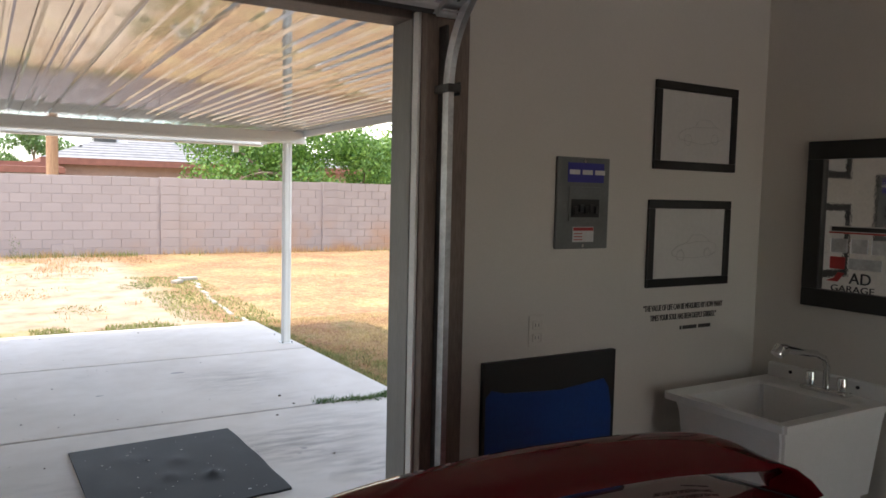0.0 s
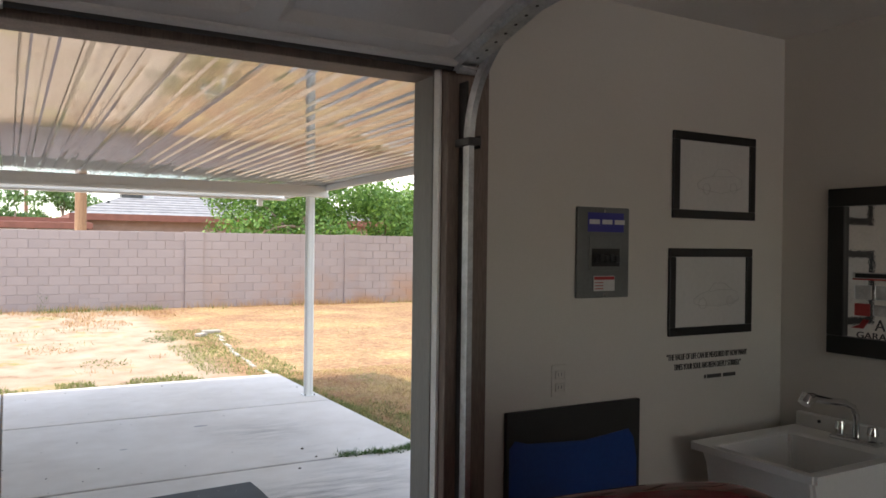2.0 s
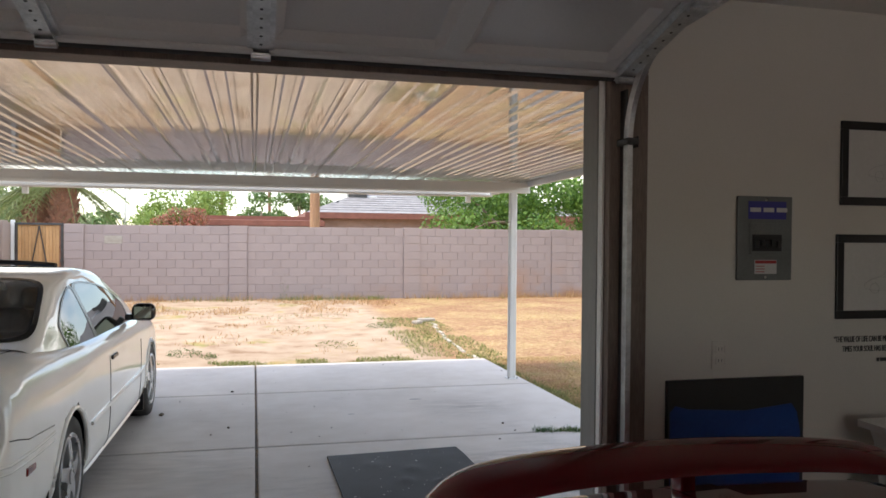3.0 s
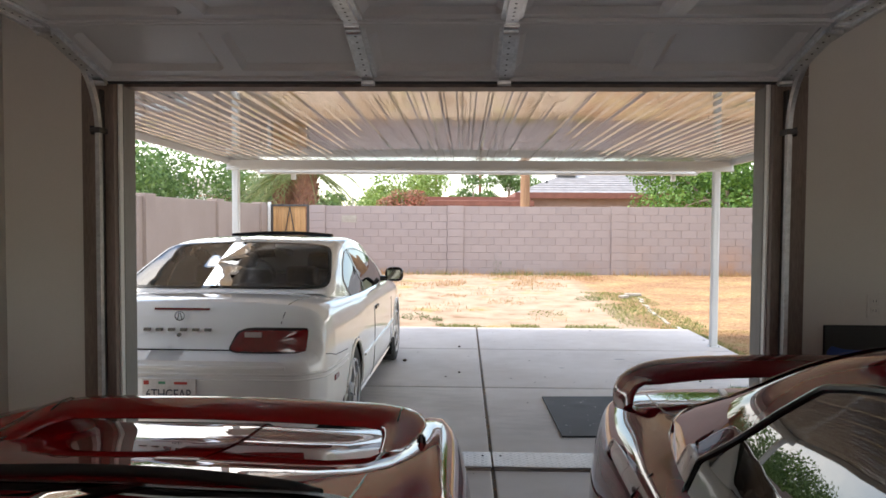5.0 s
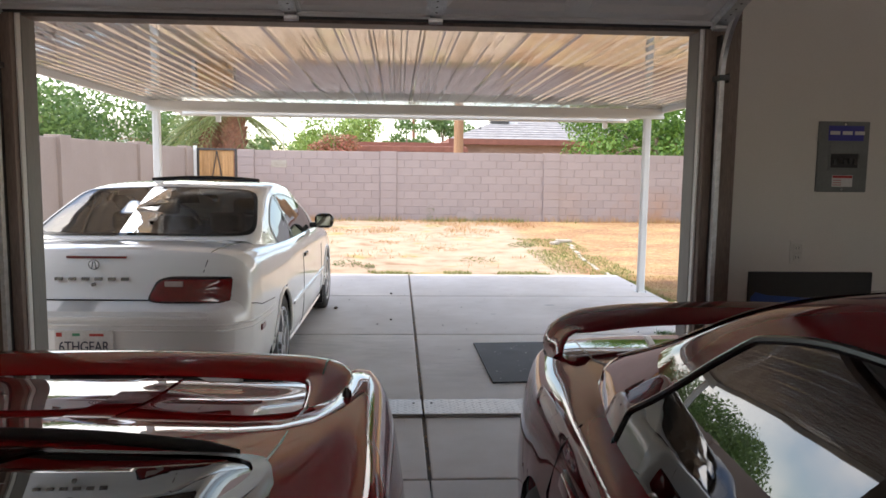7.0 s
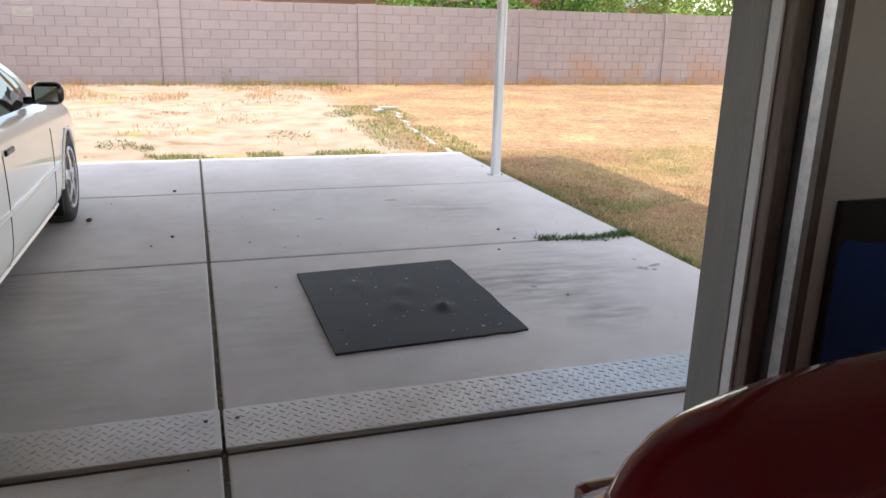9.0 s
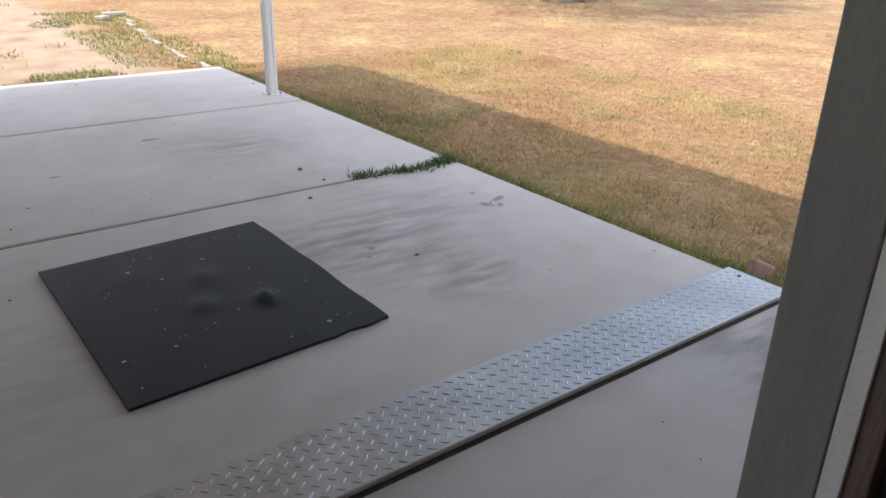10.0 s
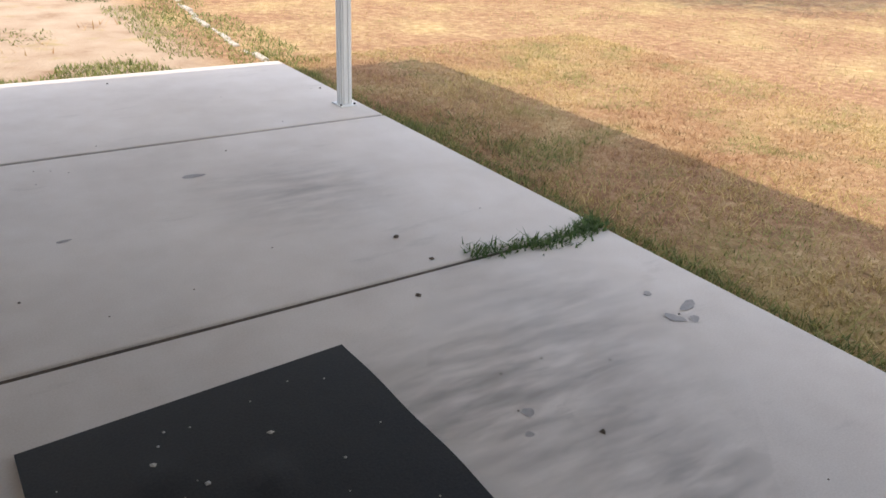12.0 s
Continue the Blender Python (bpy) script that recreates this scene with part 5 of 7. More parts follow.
stop = Shell([
    (0.98, cabin_profile(0.60, 0.865, 0.57, 0.885, 0.01)),
    (1.30, cabin_profile(0.66, 0.86, 0.55, 0.965, 0.03)),
    (1.75, cabin_profile(0.73, 0.85, 0.51, 1.075, 0.04)),
    (2.10, cabin_profile(0.75, 0.83, 0.49, 1.145, 0.05)),
    (2.45, cabin_profile(0.755, 0.81, 0.49, 1.165, 0.05)),
    (2.75, cabin_profile(0.75, 0.79, 0.51, 1.12, 0.05)),
    (3.15, cabin_profile(0.74, 0.77, 0.56, 0.96, 0.04)),
    (3.55, cabin_profile(0.70, 0.72, 0.62, 0.75, 0.01)),
], 120, 26)
e_rear = Patch(stop, 1.03, -0.55, 0.55, 2.05, -0.48, 0.48, 8)
e_front = Patch(stop, 2.72, -0.44, 0.44, 3.5, -0.55, 0.55, 7)
e_side = [Patch(stop, 2.0, s * 0.93, s * 0.58, 3.2, s * 0.93, s * 0.68, 6) for s in (1, -1)]
part("roof", skin(stop, [e_rear, e_front, *e_side], caps=False), M_TRIM, sc, "black roof panel", soft=True, angle=60)
for nm, w in (("engine_glass", e_rear), ("windscreen", e_front), *[("door_window", w) for w in e_side]):
    ob = part(nm, w.pane(), M_DARKGLASS, sc, "dark tinted glass", soft=True, angle=None)
    part("window_trim", w.border(0.05), M_TRIM, ob, soft=True, angle=None)
part("engine_bay", boxed(-0.62, 0.62, 1.0, 2.1, 0.5, 0.80, 0.02), M_CABIN, sc)
seatset(sc, ((2.35, 1.02),), 0.36, 0.8)
# black vent slot ahead of the lid
bm = bmesh.new()
q = [(x, 0.90 - 0.0 + 0.10 * (x / 0.55) ** 2, 0.887) for x in np.linspace(-0.52, 0.52, 15)]
tube(bm, q, [0.016 if 0 < i < 14 else 0.008 for i in range(15)], 10)
part("vent_slot", bm, M_CABIN, sc, "black air slot", soft=True)
# full-width wing that grows out of the fenders
keys = [(-0.625, 0.85, 0.80, 0.5, 0.0), (-0.62, 0.60, 0.818, 0.55, 0.0), (-0.612, 0.40, 0.834, 0.6, -0.05), (-0.60, 0.27, 0.845, 0.75, -0.1), (-0.555, 0.20, 0.851, 0.95, -0.12), (-0.47, 0.175, 0.854, 1.0, -0.12), (0, 0.155, 0.858, 1.0, -0.12)]
keys = keys + [(-x, y, z, c, -t if abs(x) > 0.605 else t) for x, y, z, c, t in keys[-2::-1]]
part("wing", wing(spread(keys, 71), 0.20, 0.042), M_RED, sc, "deep red wing", soft=True, angle=60)
for sx in (-1, 1):
    bm = bmesh.new()
    tube(bm, [(sx * 0.585, 0.125, 0.866), (sx * 0.585, 0.17, 0.882), (sx * 0.585, 0.22, 0.884), (sx * 0.585, 0.28, 0.868), (sx * 0.585, 0.315, 0.846)], 0.003, 6)
    part("wing_seam", bm, M_TRIM, sc)
    bm = bmesh.new()
    tube(bm, [span(slow, y, sx * x) for y, x in ((0.22, 0.585), (0.36, 0.585), (0.6, 0.585), (0.9, 0.585), (1.05, 0.58), (1.22, 0.60))], 0.0035, 6)
    part("lid_seam", bm, M_TRIM, sc)
    for wy in (0.93, 3.46):
        wheel(sc, sx * 0.78, wy, sx, 0.31, 0.215, 0.22)
        well(sc, sx * 0.85, wy, sx, 0.335)
    part("tail_lamp", boxed(*sorted((sx * 0.12, sx * 0.66)), 0.02, 0.08, 0.60, 0.69, 0.012), M_TAIL, sc)
bm = bmesh.new()
ap = slow.at(0.52, -0.36, 0.0)
rod(bm, ap, ap + Vector((0, 0, 0.016)), 0.014, 0.012, 14)
rod(bm, ap + Vector((0, 0, 0.016)), ap + Vector((0, 0, 0.024)), 0.008, 0.006, 10)
part("aerial_cap", bm, M_TRIM, sc, "black aerial cap", soft=True)
part("under_tray", boxed(-0.68, 0.68, 0.15, 4.2, 0.14, 0.26), M_CABIN, sc)

# -- dark wine sedan, nose to the back wall --
sd = thing("sedan", "dark wine red sedan with a rear wing on its boot", "car", pose(1.07, 1.66, 0, 0, 0, 180))
dlow = Shell([
    (0.00, [(0.55, 0.33), (0.60, 0.35), (0.64, 0.46), (0.64, 0.54), (0.63, 0.58), (0.60, 0.61), (0.45, 0.615), (0.2, 0.615), (0, 0.615)]),
    (0.06, [(0.61, 0.28), (0.66, 0.32), (0.685, 0.46), (0.685, 0.56), (0.675, 0.62), (0.64, 0.66), (0.5, 0.66), (0.2, 0.66), (0, 0.66)]),
    (0.13, [(0.66, 0.25), (0.715, 0.30), (0.735, 0.46), (0.73, 0.60), (0.71, 0.74), (0.67, 0.82), (0.53, 0.84), (0.2, 0.845), (0, 0.845)]),
    (0.26, [(0.70, 0.23), (0.765, 0.28), (0.785, 0.46), (0.78, 0.62), (0.75, 0.79), (0.695, 0.865), (0.55, 0.89), (0.2, 0.90), (0, 0.905)]),
    (0.70, [(0.75, 0.20), (0.825, 0.26), (0.85, 0.46), (0.845, 0.64), (0.80, 0.82), (0.72, 0.895), (0.56, 0.92), (0.2, 0.935), (0, 0.94)]),
    (1.10, [(0.76, 0.18), (0.835, 0.25), (0.86, 0.46), (0.855, 0.66), (0.815, 0.85), (0.73, 0.915), (0.56, 0.935), (0.2, 0.94), (0, 0.94)]),
    (1.80, lower_profile(0.86, 0.18, 0.90, 0.91, 0.0)),
    (2.70, lower_profile(0.86, 0.18, 0.88, 0.89, 0.0)),
    (3.30, lower_profile(0.85, 0.19, 0.85, 0.88, 0.01)),
    (4.00, lower_profile(0.83, 0.22, 0.74, 0.78, 0.02)),
    (4.38, lower_profile(0.74, 0.26, 0.62, 0.64, 0.01)),
    (4.50, lower_profile(0.58, 0.30, 0.52, 0.53, 0.0)),
], 170, 26)
part("body", skin(dlow, arches=((0.98, 0.31, 0.335), (3.58, 0.31, 0.335))), M_WINE, sd, soft=True, angle=50)
dtop = Shell([
    (0.72, cabin_profile(0.60, 0.90, 0.57, 0.935, 0.01)),
    (0.95, cabin_profile(0.69, 0.90, 0.565, 1.02, 0.03)),
    (1.30, cabin_profile(0.745, 0.89, 0.565, 1.15, 0.05)),
    (1.68, cabin_profile(0.765, 0.885, 0.565, 1.30, 0.055)),
    (1.95, cabin_profile(0.77, 0.88, 0.565, 1.345, 0.05)),
    (2.40, cabin_profile(0.77, 0.875, 0.565, 1.36, 0.05)),
    (2.75, cabin_profile(0.77, 0.87, 0.575, 1.30, 0.05)),
    (3.10, cabin_profile(0.765, 0.86, 0.60, 1.16, 0.05)),
    (3.50, cabin_profile(0.74, 0.85, 0.66, 0.93, 0.02)),
    (3.62, cabin_profile(0.71, 0.85, 0.67, 0.885, 0.01)),
], 130, 26)
d_rear = Patch(dtop, 0.79, -0.52, 0.52, 1.72, -0.48, 0.48, 6)
d_front = Patch(dtop, 2.78, -0.47, 0.47, 3.56, -0.5, 0.5, 7)
d_r = [Patch(dtop, 1.335, s * 0.94, s * 0.80, 2.156, s * 0.95, s * 0.63, 9, 0.45) for s in (1, -1)]
d_f = [Patch(dtop, 2.164, s * 0.95, s * 0.63, 3.25, s * 0.95, s * 0.72, 16) for s in (1, -1)]
part("roof", skin(dtop, [d_rear, d_front, *d_r, *d_f], caps=False), M_WINE, sd, soft=True, angle=60)
for nm, w in (("rear_window", d_rear), ("windscreen", d_front), *[("rear_door_window", w) for w in d_r], *[("front_door_window", w) for w in d_f]):
    ob = part(nm, w.pane(), M_DARKGLASS, sd, "dark tinted glass", soft=True, angle=None)
    side = w in d_r or w in d_f
    part("window_trim", w.border(0.012 if side else 0.035, 0.006, 0.988 if side else 0.975), M_TRIM, ob, soft=True, angle=None)
    if side:
        part("window_seal", tube(bmesh.new(), w.ring(1.012, 0.003, 180), 0.0085, 8, True), M_TRIM, ob, "glossy black window seal", soft=True)
seatset(sd, ((1.75, 1.12), (2.55, 1.16)), 0.36, 0.9)
part("cabin_floor", boxed(-0.75, 0.75, 1.2, 3.4, 0.24, 0.34), M_CABIN, sd)
part("parcel_shelf", boxed(-0.6, 0.6, 0.9, 1.6, 0.84, 0.88, 0.01), M_CABIN, sd)
part("dashboard", boxed(-0.68, 0.68, 3.0, 3.45, 0.55, 0.88, 0.06, 3), M_CABIN, sd, soft=True)
keys = [(-0.70, 0.45, 0.85, 0.9, 0.0), (-0.69, 0.415, 0.893, 0.9, -0.05), (-0.655, 0.365, 0.938, 0.95, -0.15), (-0.54, 0.315, 0.968, 1.0, -0.25), (-0.3, 0.272, 0.980, 1.0, -0.25), (0, 0.255, 0.984, 1.0, -0.25)]
keys = keys + [(-x, y, z, c, t) for x, y, z, c, t in keys[-2::-1]]
part("wing", wing(spread(keys, 45), 0.185, 0.032, False), M_WINE, sd, "dark wine wing", soft=True, angle=60)
bm = bmesh.new()
box(bm, -0.022, 0.022, 0.245, 0.31, 0.895, 0.972, 0.012, 3)
part("wing_post", bm, M_WINE, sd, soft=True)
for sx in (-1, 1):
    for wy in (0.98, 3.58):
        wheel(sd, sx * 0.755, wy, sx, 0.31, 0.205, 0.195)
        well(sd, sx * 0.82, wy, sx, 0.335)
    bm = bmesh.new()
    tube(bm, [span(dlow, y, sx * x) for y, x in ((0.14, 0.585), (0.2, 0.59), (0.3, 0.60), (0.5, 0.61), (0.66, 0.615), (0.74, 0.60))], 0.003, 6)
    part("lid_seam", bm, M_TRIM, sd)
    part("tail_lamp", boxed(*sorted((sx * 0.25, sx * 0.61)), 0.06, 0.12, 0.68, 0.80, 0.015), M_TAIL, sd)
    bm = bmesh.new()
    tube(bm, [dlow.at(y, sx * v, 0.001) for y, v in ((1.16, 0.45), (1.13, 0.52), (1.10, 0.6), (1.20, 0.66), (1.30, 0.74), (1.34, 0.90))], 0.0035, 6)
    part("door_gap", bm, M_TRIM, sd)
    bm = bmesh.new()
    tube(bm, [dlow.at(2.16, sx * v, 0.001) for v in np.linspace(0.5, 0.92, 10)], 0.0035, 6)
    part("door_gap", bm, M_TRIM, sd)
    hp = level(dlow, 1.30, 0.765, sx, 0.0)
    bm = boxed(-0.004, 0.004, 1.22, 1.38, hp.z - 0.026, hp.z + 0.026, 0.003, 2)
    for v in bm.verts:
        v.co.x += level(dlow, v.co.y, v.co.z, sx, 0.0).x
    ha = part("door_handle", bm, M_TRIM, sd, "recessed dark door handle", soft=True)
    bm = boxed(-0.012, 0.012, 1.226, 1.374, hp.z - 0.016, hp.z + 0.021, 0.007, 3)
    for v in bm.verts:
        v.co.x += level(dlow, v.co.y, v.co.z, sx, 0.0).x
    part("pull", bm, M_WINE, ha, soft=True)
    bm = bmesh.new()
    tube(bm, [dlow.at(y, sx * 0.70, 0.003) for y in np.linspace(1.36, 3.2, 12)], 0.012, 6)
    part("side_moulding", bm, M_WINE, sd, soft=True)
    bm = boxed(*sorted((sx * 0.84, sx * 1.0)), 2.95, 3.06, 0.90, 1.01, 0.03, 3)
    part("door_mirror", bm, M_WINE, sd, soft=True)
    part("b_pillar_trim", boxed(*sorted((sx * 0.58, sx * 0.59)), 2.13, 2.18, 0.95, 1.2), M_TRIM, sd)
part("under_tray", boxed(-0.66, 0.66, 0.15, 4.3, 0.14, 0.26), M_CABIN, sd)

# ---- on the garage walls ----
M_BLACKFRAME = plain("black_frame", (0.014, 0.014, 0.014), 0.4)
M_PAPER = surface("drawing_paper", (0.58, 0.56, 0.53), (0.64, 0.62, 0.59), 0.8, 0, 3, 60, 0.05, 0.4)
M_PENCIL = plain("pencil_line", (0.47, 0.455, 0.43), 0.8)
M_PANELGREY = surface("panel_grey_steel", (0.14, 0.15, 0.145), (0.18, 0.19, 0.185), 0.45, 0.1, 6, 90, 0.05, 0.4)
M_BLUELABEL = plain("blue_label", (0.05, 0.05, 0.28), 0.5)
M_WHITELABEL = plain("white_label", (0.62, 0.61, 0.60), 0.5)
M_REDLABEL = plain("red_label", (0.42, 0.04, 0.04), 0.5)
M_BREAKER = plain("breaker_black", (0.02, 0.02, 0.02), 0.45)
M_TUB = surface("white_tub_plastic", (0.84, 0.83, 0.80), (0.89, 0.88, 0.85), 0.35, 0, 3, 80, 0.05, 0.4)
M_MIRROR = plain("mirror_silver", (0.88, 0.88, 0.88), 0.02, 1.0)
M_BLUEPRINT = surface("blue_print", (0.006, 0.03, 0.16), (0.012, 0.06, 0.27), 0.3, 0, 2, 60, 0.02, 0.3)
M_VINYL = plain("dark_vinyl", (0.06, 0.055, 0.05), 0.6)


def picture(x0, x1, z0, z1, seed):
    th = thing("picture_frame", "black framed faint pencil drawing of a car", "picture", group="framed drawings")
    w = 0.034
    for a, b, c, d in ((x0, x1, z1 - w, z1), (x0, x1, z0, z0 + w), (x0, x0 + w, z0 + w, z1 - w), (x1 - w, x1, z0 + w, z1 - w)):
        part("frame_bar", boxed(a, b, WIN - 0.014, WIN - 0.001, c, d, 0.003), M_BLACKFRAME, th)
    part("paper", boxed(x0 + w, x1 - w, WIN - 0.006, WIN - 0.002, z0 + w, z1 - w), M_PAPER, th)
    cx, cz, s = (x0 + x1) / 2 + 0.03, (z0 + z1) / 2 - 0.01, 0.13
    rr = np.random.default_rng(seed)
    lines = [[(-1, -0.15), (-0.75, 0.02), (-0.35, 0.08), (-0.1, 0.32), (0.35, 0.34), (0.7, 0.12), (1, 0.04), (1.02, -0.2), (0.8, -0.28)],
             [(-1, -0.15), (-0.98, -0.3), (-0.7, -0.36), (0.1, -0.4), (0.8, -0.28)], [(-0.3, 0.08), (0.1, 0.12), (0.68, 0.1)],
             [(-0.6 + 0.16 * math.cos(a), -0.3 + 0.17 * math.sin(a)) for a in np.linspace(0, 6.3, 14)], [(0.62 + 0.15 * math.cos(a), -0.24 + 0.16 * math.sin(a)) for a in np.linspace(0, 6.3, 14)]]
    for ln in lines:
        tb = tube(bmesh.new(), [(cx + s * u + rr.normal(0, 0.002), WIN - 0.0062, cz + s * v + rr.normal(0, 0.002)) for u, v in ln], 0.0011, 5)
        part("pencil_stroke", tb, M_PENCIL, th)


picture(2.290, 2.766, 1.710, 2.053, 1)
picture(2.275, 2.753, 1.245, 1.591, 2)

bp = thing("breaker_panel", "grey steel electrical breaker panel on the wall", "electrical panel")
px0, px1, pz0, pz1, pf = 1.812, 2.058, 1.406, 1.737, WIN - 0.016
part("cover", boxed(px0, px1, pf, WIN - 0.001, pz0, pz1, 0.004), M_PANELGREY, bp)
part("inner_door", boxed(px0 + 0.05, px1 - 0.045, pf - 0.006, pf - 0.0005, pz0 + 0.10, pz0 + 0.225, 0.003), M_PANELGREY, bp)
part("breaker_window", boxed(px0 + 0.06, px1 - 0.055, pf - 0.009, pf - 0.0065, pz0 + 0.115, pz0 + 0.18), M_BREAKER, bp)
for k in range(5):
    part("breaker", boxed(px0 + 0.066 + k * 0.025, px0 + 0.085 + k * 0.025, pf - 0.019, pf - 0.0095, pz0 + 0.128 + 0.006 * (k % 2), pz0 + 0.155 + 0.006 * (k % 2), 0.002, 1), M_DARKMETAL, bp)
lb = part("blue_label", boxed(px0 + 0.045, px1 - 0.03, pf - 0.002, pf - 0.0005, pz1 - 0.09, pz1 - 0.02), M_BLUELABEL, bp)
for k in range(3):
    part("label_field", boxed(px0 + 0.052 + k * 0.06, px0 + 0.10 + k * 0.06, pf - 0.003, pf - 0.0022, pz1 - 0.062, pz1 - 0.045), M_WHITELABEL, lb)
lb = part("warning_label", boxed(px0 + 0.075, px0 + 0.175, pf - 0.002, pf - 0.0005, pz0 + 0.025, pz0 + 0.08), M_WHITELABEL, bp)
part("label_band", boxed(px0 + 0.077, px0 + 0.173, pf - 0.003, pf - 0.0022, pz0 + 0.066, pz0 + 0.078), M_REDLABEL, lb)
for k in range(3):
    part("label_line", boxed(px0 + 0.08 + 0.0, px0 + 0.12, pf - 0.003, pf - 0.0022, pz0 + 0.032 + k * 0.011, pz0 + 0.035 + k * 0.011), M_REDLABEL, lb)
for z in (pz0 + 0.012, pz1 - 0.014):
    part("screw", rod(bmesh.new(), ((px0 + px1) / 2, pf, z), ((px0 + px1) / 2, pf - 0.004, z), 0.006, seg=10), M_CHROME, bp)

ot = thing("wall_outlet", "pale wall outlet, almost wall coloured", "outlet")
part("plate", boxed(1.711, 1.781, WIN - 0.006, WIN - 0.0005, 1.058, 1.172, 0.003), M_WALL, ot)
for z in (1.09, 1.135):
    part("socket", boxed(1.727, 1.765, WIN - 0.008, WIN - 0.0065, z - 0.014, z + 0.016, 0.003), M_WALL, ot)
    for dx in (-0.007, 0.007):
        part("slot", boxed(1.746 + dx - 0.001, 1.746 + dx + 0.001, WIN - 0.0085, WIN - 0.0081, z - 0.004, z + 0.008), M_BREAKER, ot)

# quotation lettered on the wall
qt = thing("wall_lettering", "small dark vinyl quotation lettered on the wall", "lettering")
ob = lettering("line", "\u201cTHE VALUE OF LIFE CAN BE MEASURED BY HOW MANY", 0.034, M_VINYL, qt, pose(2.507, WIN - 0.0012, 1.160, 90, 0, 0), 1.0, 0.535)
ob = lettering("line", "TIMES YOUR SOUL HAS BEEN DEEPLY STIRRED.\u201d", 0.034, M_VINYL, qt, pose(2.509, WIN - 0.0012, 1.120, 90, 0, 0), 1.0, 0.53)
for a, b in ((2.486, 2.497), (2.503, 2.586), (2.596, 2.671)):
    part("signature_bar", boxed(a, b, WIN - 0.0015, WIN - 0.0004, 1.066, 1.081), M_VINYL, qt)

# printed canvas, black above and blue below
cv = thing("canvas_print", "unframed canvas print, black above a glossy blue shape", "picture")
part("canvas", boxed(1.512, 2.119, WIN - 0.022, WIN - 0.001, 0.42, 1.022, 0.003), M_BREAKER, cv)
bm = bmesh.new()
prism(bm, [(1.522, 0.43), (2.102, 0.43), (2.102, 0.80), (2.085, 0.88), (2.06, 0.915), (1.85, 0.895), (1.60, 0.91), (1.545, 0.925), (1.522, 0.90)], 1, WIN - 0.0235, WIN - 0.0222)
part("blue_area", bm, M_BLUEPRINT, cv, "blue printed area")

# mirror with stickers on the side wall
mr = thing("wall_mirror", "rectangular wall mirror in a wide black frame", "mirror")
y0, y1, z0, z1, w = 1.345, 2.01, 1.176, 1.838, 0.072
for a, b, c, d in ((y0, y1, z1 - w, z1), (y0, y1, z0, z0 + w), (y0, y0 + w, z0 + w, z1 - w), (y1 - w, y1, z0 + w, z1 - w)):
    part("frame_bar", boxed(XR - 0.03, XR - 0.001, a, b, c, d, 0.004), M_BLACKFRAME, mr)
part("mirror_glass", boxed(XR - 0.012, XR - 0.003, y0 + w, y1 - w, z0 + w, z1 - w), M_MIRROR, mr)
st = part("sticker", boxed(XR - 0.0135, XR - 0.0122, 1.665, 1.91, 1.475, 1.505), M_WHITELABEL, mr)
part("sticker_bars", boxed(XR - 0.0145, XR - 0.0138, 1.675, 1.90, 1.484, 1.501), M_BREAKER, st)
part("sticker_band", boxed(XR - 0.0145, XR - 0.0138, 1.665, 1.91, 1.475, 1.481), M_REDLABEL, st)
for k in range(3):
    a = 1.90 - k * 0.082
    part("sticker", boxed(XR - 0.0135, XR - 0.0122, a - 0.066, a, 1.40, 1.455, 0.004), M_GALV, mr, "pale square decal")
part("sticker", boxed(XR - 0.0135, XR - 0.0122, 1.84, 1.90, 1.335, 1.383, 0.003), M_REDLABEL, mr, "red square decal")
part("sticker", boxed(XR - 0.0135, XR - 0.0122, 1.695, 1.825, 1.338, 1.38, 0.003), M_GALV, mr)
bm = bmesh.new()
prism(bm, [(1.915, 1.285), (1.865, 1.285), (1.84, 1.32), (1.865, 1.322), (1.88, 1.30)], 0, XR - 0.0135, XR - 0.0122)
part("sticker", bm, M_REDLABEL, mr)
face = Matrix(((0, 0, -1, XR - 0.0125), (-1, 0, 0, 1.775), (0, 1, 0, 1.30), (0, 0, 0, 1)))
lettering("sticker_letters", "AD", 0.062, M_BREAKER, mr, face)
lettering("sticker_letters", "GARAGE", 0.036, M_BREAKER, mr, Matrix.Translation((0, 0.03, -0.042)) @ face, 1.0, 1.25)

# laundry tub and tap
tb = thing("laundry_tub", "white plastic laundry tub against the wall", "sink")
SX, EX, SY, EY, RZ = 2.295, XR - 0.004, 1.615, 2.14, 0.855
bm = bmesh.new()


def loop(ix, iy, z, jx=None):
    return [bm.verts.new(p) for p in ((SX + ix, SY + iy, z), (EX - (ix if jx is None else jx), SY + iy, z), (EX - (ix if jx is None else jx), EY - iy, z), (SX + ix, EY - iy, z))]


rings = [loop(0.07, 0.06, 0.50, 0.03), loop(0.045, 0.035, 0.78, 0.01), loop(0.03, 0.03, 0.826, 0.0), loop(0.0, 0.0, 0.832, 0.0), loop(0.0, 0.0, 0.858, 0.0), loop(0.012, 0.012, RZ, 0.004), loop(0.045, 0.05, RZ, 0.14), loop(0.06, 0.065, 0.845, 0.155), loop(0.09, 0.09, 0.52, 0.17)]
for a, b in zip(rings, rings[1:]):
    for k in range(4):
        bm.faces.new((a[k], a[(k + 1) % 4], b[(k + 1) % 4], b[k]))
bm.faces.new(rings[0][::-1])
bm.faces.new(rings[-1])
bmesh.ops.recalc_face_normals(bm, faces=bm.faces)
bmesh.ops.bevel(bm, geom=[e for e in bm.edges if abs(e.verts[0].co.z - e.verts[1].co.z) > 0.01], offset=0.012, segments=2, affect="EDGES")
